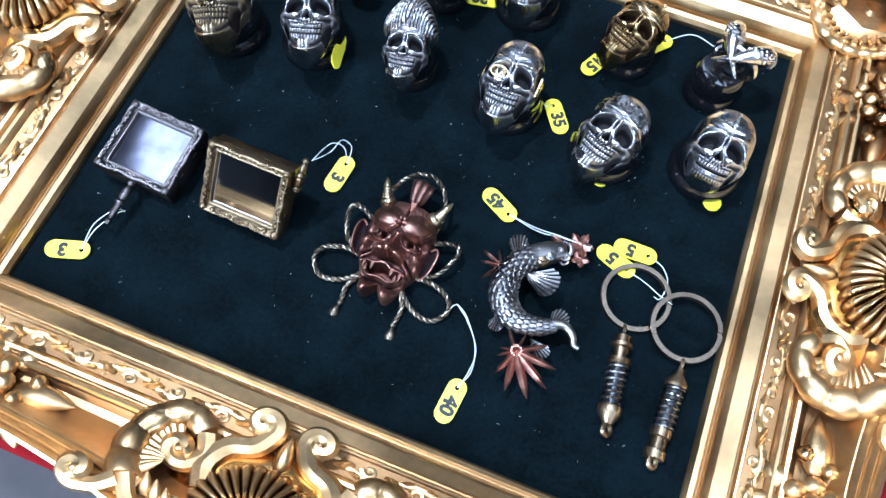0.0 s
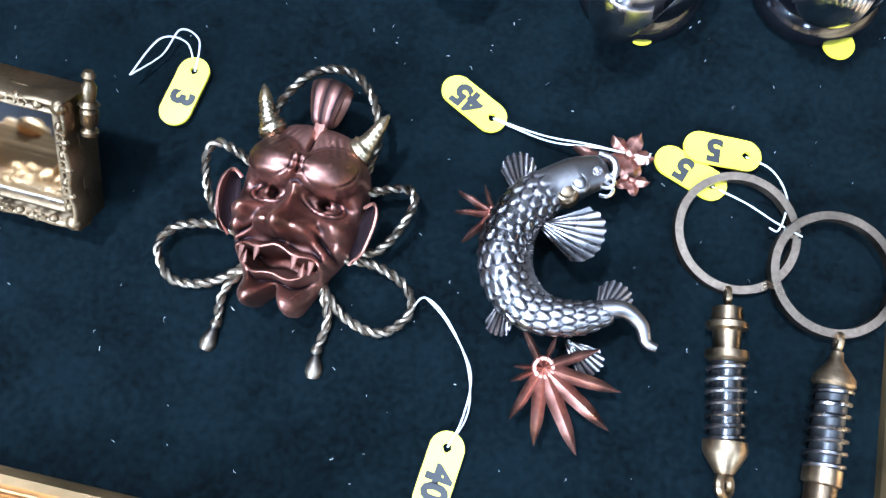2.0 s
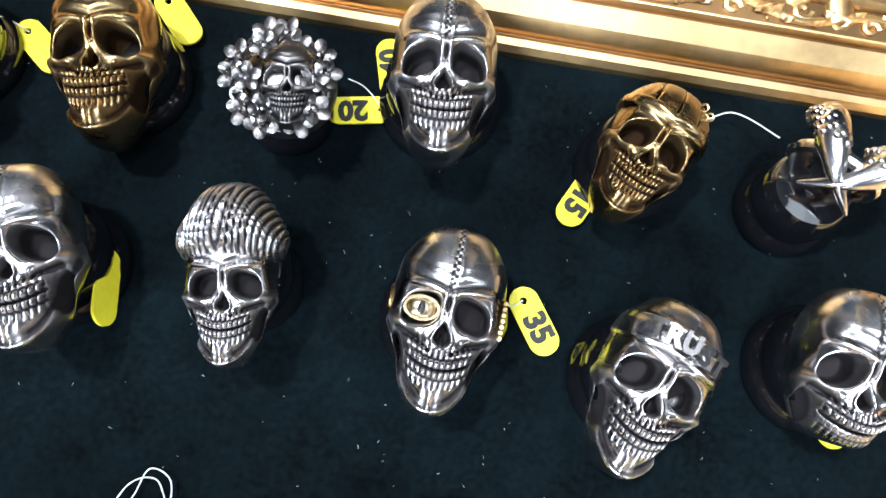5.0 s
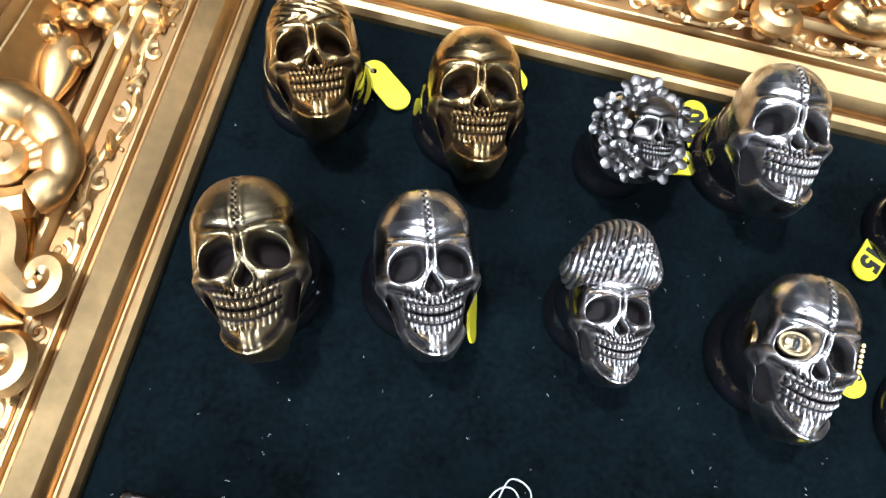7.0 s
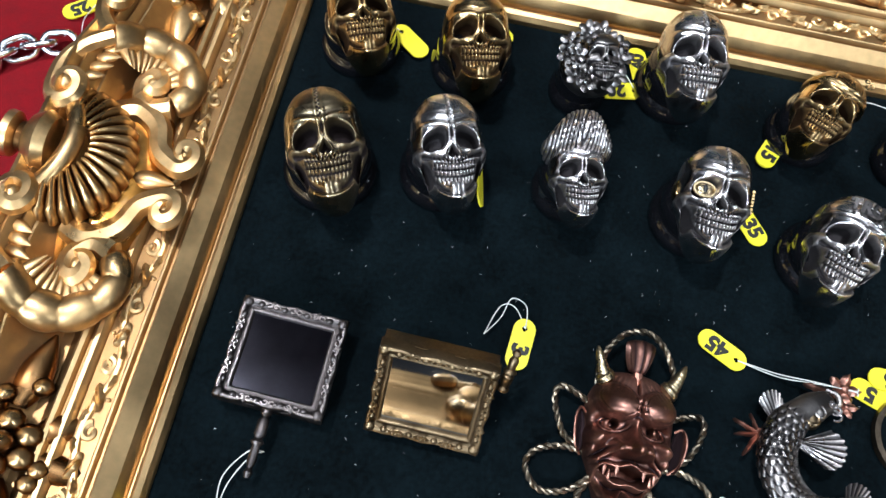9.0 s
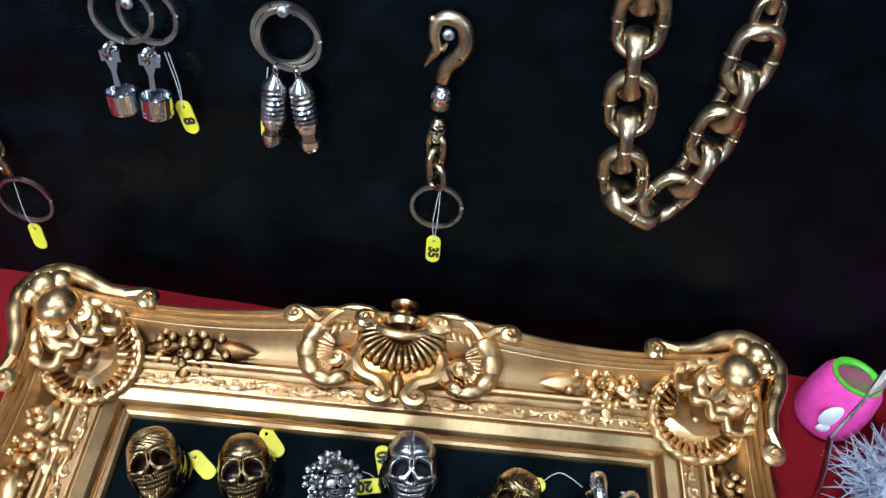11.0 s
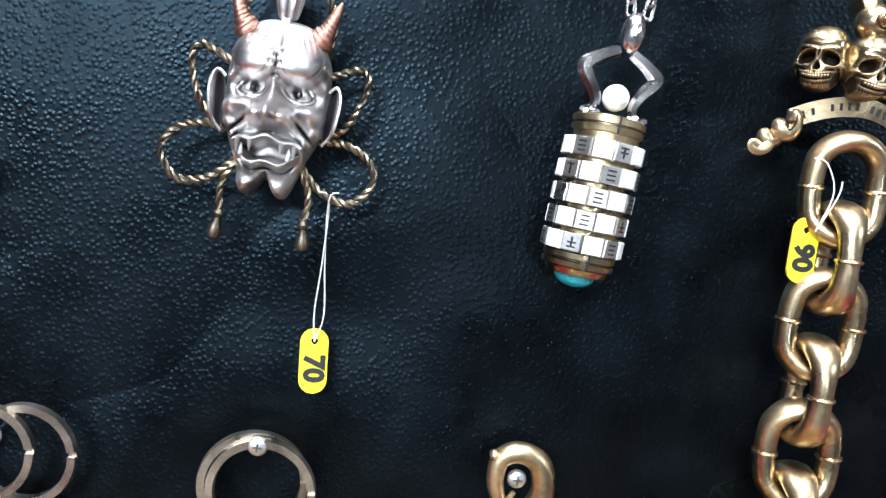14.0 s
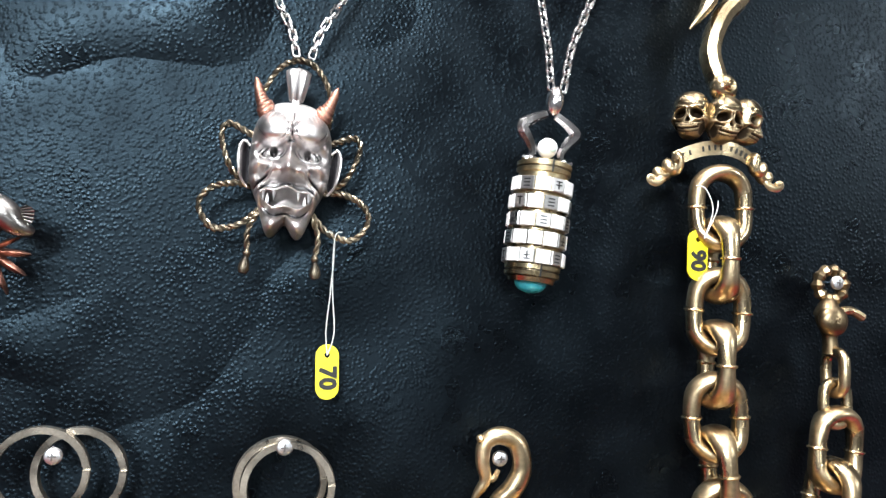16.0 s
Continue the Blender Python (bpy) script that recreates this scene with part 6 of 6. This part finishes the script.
part("tip_stone", ball((0.0064, 0.0044, 0.0064), (0, -0.0238, 0), 24, 12), TURQUOISE, cy, "smooth turquoise stone")
rr = random.Random(7)
for k in range(5):
    z = -0.0145 + 0.0069 * k
    wheel = lathe([(0.0001, z - 0.0030), (0.0104, z - 0.0030), (0.0112, z - 0.0028), (0.0112, z + 0.0028), (0.0104, z + 0.0030), (0.0001, z + 0.0030)], 12, up)
    wo = part("wheel", wheel, OLD_BRASS, cy, "ring of white and silver tiles", sharp=20)
    for i in range(12):
        a = 30 * i + 11 * k
        pale = i % 2 == 0
        t = slab([(-0.0028, -0.0026), (0.0028, -0.0026), (0.0028, 0.0026), (-0.0028, 0.0026)], 0.0, 0.0010, 0.0003, pose(0, z, 0, 0, a, 0) @ pose(0, 0, 0.0110))
        part("tile", t, WHITE if pale else SILVER_PLAIN, wo, "white enamel tile" if pale else "engraved silver tile")
        if not pale:
            sg = Geo()
            for q in range(3):
                sg.join(box(-0.0013, 0.0013, -0.0016 + 0.0013 * q, -0.0011 + 0.0013 * q, 0.0010, 0.00115) if rr.random() < 0.8 else box(-0.0003, 0.0003, -0.0016, 0.0016, 0.0010, 0.00115), pose(0, z, 0, 0, a, 0) @ pose(0, 0, 0.0110))
            part("sign", sg, INK, wo, "small engraved sign")
part("pearl", ball((0.0040, 0.0040, 0.0040), (0, 0.0290, 0.001), 20, 12), WHITE, cy, "white bead with an opal spot")
part("opal", ball((0.0017, 0.0017, 0.0008), (0.0008, 0.0285, 0.0048), 12, 7), OPAL, cy)
for s in (1, -1):
    arm = smooth_path([(s * 0.0070, 0.0235, 0.001), (s * 0.0058, 0.0270, 0.001), (s * 0.0075, 0.0310, 0.001), (s * 0.0108, 0.0360, 0.001), (s * 0.0075, 0.0395, 0.001), (s * 0.0020, 0.0425, 0.001)], 40)
    part("arm", tube(arm, np.interp(np.linspace(0, 1, len(arm)), [0, 0.1, 0.3, 0.62, 0.8, 1], [0.0026, 0.0014, 0.0018, 0.0026, 0.0021, 0.0017]), 6), SILVER, cy)
    part("arm_foot", tube(smooth_path([(s * 0.0045, 0.0237, 0.002), (s * 0.0075, 0.0232, 0.003), (s * 0.0098, 0.0240, 0.002)], 12), 0.0011, 6), SILVER, cy)
part("bail", ball((0.0036, 0.0062, 0.0036), (0.0008, 0.0480, 0.001), 16, 10), SILVER, cy)

# hook key chain with a jewelled bead
hc = thing("hook_key_chain", LEA, "bronze hook key chain with jewelled bead, links and ring", "key chain")
hp = smooth_path([(0.0012, 0.2205, 0.006), (0.0030, 0.2290, 0.006), (0.0080, 0.2350, 0.007), (0.0110, 0.2430, 0.0075), (0.0085, 0.2520, 0.0075), (0.0015, 0.2550, 0.0075), (-0.0040, 0.2520, 0.007), (-0.0048, 0.2450, 0.007), (-0.0030, 0.2380, 0.0065), (-0.0060, 0.2320, 0.006), (-0.0085, 0.2275, 0.006)], 80)
part("hook", tube(hp, np.interp(np.linspace(0, 1, len(hp)), [0, 0.2, 0.5, 0.62, 0.85, 1], [0.0036, 0.0042, 0.0035, 0.0031, 0.0021, 0.0003]), 12), BRONZE, hc)
part("hook_knob", ball((0.0018,) * 3, (-0.0064, 0.2535, 0.0080), 10, 7).join(tube([(-0.0062, 0.2535, 0.0075), (-0.0040, 0.2515, 0.007)], 0.0012, 6)), BRONZE, hc)
part("hook_barb", tube(smooth_path([(-0.0030, 0.2390, 0.0065), (0.0000, 0.2385, 0.007), (0.0015, 0.2420, 0.008)], 12), np.linspace(0.0018, 0.0008, 13), 8), BRONZE, hc)
part("jewelled_bead", ball((0.0052, 0.0060, 0.0052), (0.0012, 0.2125, 0.0065), 22, 12), SILVER, hc, "silver bead set with stones")
st = Geo()
for i in range(14):
    a, b = 2.4 * i, -0.9 + 1.8 * i / 13
    st.join(ball((0.0008,) * 3, (0.0012 + 0.0050 * math.cos(b) * math.sin(a), 0.2125 + 0.0056 * math.sin(b), 0.0065 + 0.0050 * math.cos(b) * abs(math.cos(a))), 6, 5))
part("pave_stones", st, CHROME, hc, "clear stones")
part("red_stone", ball((0.0012, 0.0014, 0.0010), (0.0018, 0.2110, 0.0117), 12, 7), RUBY, hc, "red stone")
part("collar", lathe([(0.0001, 0), (0.0045, 0), (0.0050, 0.0012), (0.0048, 0.0040), (0.0036, 0.0050), (0.0001, 0.0050)], 20, pose(0.0012, 0.2100, 0.0065, 90)), BRONZE, hc)
o = part("skull_bead", skull(0.0098, nu=90, nv=70), BRONZE, hc, sharp=0)
o.matrix_local = pose(0.0014, 0.1935, 0.0060, 0, 0, 0)
chain_along(hc, [(0.0015, 0.1865, 0.0065), (0.0020, 0.1740, 0.0065), (0.0044, 0.1540, 0.0060)], 0.0098, oval_link(0.0080, 0.0052, 0.0017, False), BRONZE, roll0=35)
part("ring", flat_ring(0.0145, 0.0022, 0.0012, pose(0.0056, 0.1400, 0.0040, 2)), RING_STEEL, hc)
hung_tag((0.0060, 0.1180), (0.0066, 0.0975), "35", [[(0.0061, 0.114, 0.0045), (0.0045, 0.130, 0.006), (0.0060, 0.1520, 0.007)], [(0.0061, 0.114, 0.0045), (0.0070, 0.130, 0.006), (0.0068, 0.1530, 0.007)]])

# twin rings with silver dampers
kr = thing("key_ring", LEA, "pair of bronze split rings with two silver coil-over dampers", "key ring", "key rings on the panel")
part("ring", flat_ring(0.0158, m=pose(-0.0800, 0.2335, 0.0030, 2, 6)), RING_STEEL, kr)
part("ring", flat_ring(0.0158, m=pose(-0.0770, 0.2322, 0.0058, 2, -4)), RING_STEEL, kr)
shock(kr, 0.045, SILVER, pose(-0.0842, 0.2165, 0.0082, 0, 0, -5) @ Matrix.Diagonal((1.25, 1, 1.25, 1)), SILVER, True)
shock(kr, 0.045, SILVER, pose(-0.0725, 0.2165, 0.0090, 0, 0, 8) @ Matrix.Diagonal((1.25, 1, 1.25, 1)), SILVER, True)
hung_tag((-0.0905, 0.1900), (-0.0912, 0.1700), "", [[(-0.0906, 0.186, 0.004), (-0.0912, 0.200, 0.004), (-0.0885, 0.2160, 0.007)]], 0.003)


# twin rings with pistons
def piston(ob, m):
    part("cup", lathe([(0.0001, 0.0), (0.0062, 0.0), (0.0066, 0.0005), (0.0066, 0.0012), (0.0062, 0.0014), (0.0062, 0.0019), (0.0066, 0.0021), (0.0066, 0.0030), (0.0062, 0.0032), (0.0062, 0.0037), (0.0066, 0.0039), (0.0066, 0.0095), (0.0058, 0.0097), (0.0055, 0.0060), (0.0001, 0.0060)], 28, m @ pose(0, -0.0310, 0, -90)), CHROME, ob)
    part("rod", slab([(-0.0016, -0.026), (0.0016, -0.026), (0.0011, -0.012), (0.0024, -0.008), (0.0024, -0.003), (-0.0024, -0.003), (-0.0024, -0.008), (-0.0011, -0.012)], -0.0014, 0.0014, 0.0003, m), CHROME, ob)
    part("big_end", tube(arc(0, 0, 0.0026, 0, 340, 20), 0.0014, 8, True, 1.0, m @ pose(0, -0.0035, 0, 0, 60)), CHROME, ob)
    part("bolt", box(-0.0042, -0.0018, -0.0075, -0.0030, -0.0010, 0.0016, m).join(box(0.0018, 0.0042, -0.0075, -0.0030, -0.0010, 0.0016, m)), CHROME, ob)


kp = thing("key_ring", LEA, "pair of bronze split rings with two polished steel pistons", "key ring", "key rings on the panel")
part("ring", flat_ring(0.0148, m=pose(-0.1612, 0.2345, 0.0058, 2, 4)), RING_STEEL, kp)
part("ring", flat_ring(0.0148, m=pose(-0.1490, 0.2345, 0.0030, 2, -4)), RING_STEEL, kp)
piston(kp, pose(-0.1690, 0.2200, 0.0105, 0, 0, 3) @ Matrix.Scale(1.25, 4))
piston(kp, pose(-0.1485, 0.2200, 0.0105, 0, 0, -1) @ Matrix.Scale(1.25, 4))
hung_tag((-0.1385, 0.1880), (-0.1335, 0.1685), "8", [[(-0.1377, 0.184, 0.0045), (-0.1390, 0.198, 0.005), (-0.1420, 0.2170, 0.007)], [(-0.1377, 0.184, 0.0045), (-0.1375, 0.198, 0.005), (-0.1400, 0.2170, 0.007)]])

# key chain at the far edge, with curb links
kc = thing("skull_key_chain", LEA, "copper curb key chain with a silver skull cluster and ring", "key chain")
part("ring", flat_ring(0.0160, 0.0022, 0.0012, pose(-0.2452, 0.1040, 0.0040, 2)), RING_STEEL, kc)
chain_along(kc, [(-0.2640, 0.1780, 0.007), (-0.2580, 0.1500, 0.007), (-0.2490, 0.1220, 0.006)], 0.0105, oval_link(0.0088, 0.0058, 0.0021, False), BRONZE, roll0=35)
o = part("skull", skull(0.013, nu=80, nv=60), SILVER, kc, sharp=0)
o.matrix_local = pose(-0.2660, 0.1870, 0.0080, 0, 0, 8)
part("collar", rosette(0.008), SILVER, kc).matrix_local = pose(-0.2645, 0.1790, 0.0070)
hung_tag((-0.2462, 0.0850), (-0.2452, 0.0645), "", [[(-0.2461, 0.081, 0.0045), (-0.2480, 0.095, 0.006), (-0.2475, 0.1180, 0.007)]])

# second carp with copper leaves, at the panel's edge
k2 = thing("carp_pendant", LEA, "silver carp pendant with copper maple leaves", "pendant")
part("maple_leaf", Geo().join(leaf_star([-58, -28, 0, 28, 62, 95, 180, 215], [0.0170, 0.0160, 0.0150, 0.0120, 0.0090, 0.0070, 0.008, 0.008], 0.0022), pose(-0.1862, 0.3090, 0.008)), COPPER, k2, "reddish copper maple leaf")
bp = smooth_path([(-0.1720, 0.3165, 0.008), (-0.1770, 0.3185, 0.010), (-0.1830, 0.3235, 0.010), (-0.1930, 0.3260, 0.010), (-0.2020, 0.3330, 0.010)], 40)
part("body", tube(bp, np.interp(np.linspace(0, 1, len(bp)), [0, 0.12, 0.4, 1], [0.0012, 0.0026, 0.0048, 0.0060]), 14), DARK_SILVER, k2)
part("tail_fin", Geo().join(fan_fin(0.0120, -25, 20, 7, 0.1), pose(-0.1835, 0.3225, 0.009)), DARK_SILVER, k2)

# ---- things on the red cloth beside the frame ----
ZT = TABLE_Z
bg = thing("bangle", pose(-0.2930, 0.1120, ZT + 0.0035), "open polished silver bangle lying on the red cloth", "bracelet")
part("hoop", tube(arc(0, 0, 0.0375, -70, 205, 60, 0, 0.0360), 0.0032, 12, False), CHROME, bg)
tag_at(pose(-0.2640, 0.1270, ZT + 0.005, 0, 0, 226), "20", [[(0.003, 0, 0.001), (-0.004, -0.004, 0.003), (-0.010, -0.008, 0.004)]])
tag_at(pose(-0.2475, 0.0745, ZT + 0.002, 0, 0, 222), "25", [[(0.003, 0, 0.001), (0.014, 0.010, 0.003), (0.020, 0.026, 0.004)]])
sc = thing("silver_bracelet", pose(0, 0, ZT + 0.0045), "silver curb-link bracelet on the red cloth", "bracelet")
chain_along(sc, [(-0.3300, -0.0050, 0), (-0.2950, 0.0150, 0), (-0.2700, 0.0380, 0), (-0.2520, 0.0450, 0)], 0.0085, oval_link(0.0070, 0.0046, 0.0016, False), CHROME, roll0=40)

pk = thing("plush_cup", pose(0.2800, 0.1500, ZT, -12, 6, 0) @ Matrix.Scale(0.8, 4), "pink fluffy cup with a green lining and white skull patch", "toy")
part("body", lathe([(0.0001, 0.0), (0.0230, 0.0), (0.0265, 0.008), (0.0262, 0.030), (0.0240, 0.046), (0.0205, 0.052), (0.0185, 0.0525)], 32), PINK, pk)
part("lining", lathe([(0.0190, 0.0525), (0.0196, 0.0545), (0.0165, 0.0550), (0.0140, 0.0520), (0.0130, 0.0300), (0.0001, 0.0295)], 28), GREEN, pk, "bright green lining")
part("patch", ball((0.0100, 0.0030, 0.0120), (-0.0150, -0.0215, 0.028), 16, 10).join(ball((0.0062, 0.0026, 0.0055), (-0.0150, -0.0220, 0.015), 12, 8)), WHITE, pk, "white skull-shaped patch")
fl = thing("fluffy_ball", pose(0.2980, 0.0950, ZT), "grey fluffy ball resting on the table", "toy")
fz = Geo()
rr = random.Random(3)
for i in range(420):
    a, b = rr.uniform(0, 6.283), math.asin(rr.uniform(-0.2, 1))
    d = Vector((math.cos(a) * math.cos(b), math.sin(a) * math.cos(b), math.sin(b)))
    e = d + Vector((rr.uniform(-0.3, 0.3), rr.uniform(-0.3, 0.3), rr.uniform(-0.3, 0.3)))
    c = Vector((0, 0, 0.022))
    fz.join(tube([c + d * 0.020, c + d * 0.027, c + e * 0.033], [0.0009, 0.0006, 0.0001], 4))
part("fluff", fz, GREY_FUR, fl)
part("core", ball((0.0220, 0.0220, 0.0220), (0, 0, 0.022), 20, 12), GREY_FUR, fl)
pb = thing("plush_cup", pose(0.3350, 0.1250, ZT, -8, 0, 0), "pink and black fluffy cup on the table", "toy")
part("body", lathe([(0.0001, 0.0), (0.0220, 0.0), (0.0255, 0.008), (0.0250, 0.030), (0.0215, 0.047), (0.0001, 0.049)], 28), PINK, pb)
part("strap", tube(smooth_path([(-0.026, -0.004, 0.010), (-0.021, -0.018, 0.030), (-0.010, -0.020, 0.048)], 16), 0.0045, 8), BLACK, pb, "black strap")
cl = thing("clip_stand", pose(0.2480, 0.0900, ZT), "small steel crocodile clip on a thin wire stem", "clip")
part("stem", tube([(0.006, -0.010, 0.0), (0.002, 0.008, 0.040), (-0.002, 0.018, 0.060)], 0.0017, 8), CHROME, cl)
part("rod", tube([(-0.002, 0.018, 0.060), (0.018, 0.040, 0.078)], 0.0011, 8), DARK_SILVER, cl)
for s in (1, -1):
    part("jaw", tube([(0.016, 0.038, 0.077 + s * 0.001), (0.024, 0.046 + s * 0.002, 0.082 + s * 0.003), (0.034, 0.056, 0.088 + s * 0.0012)], [0.0012, 0.0026, 0.0014], 8), RING_STEEL, cl)
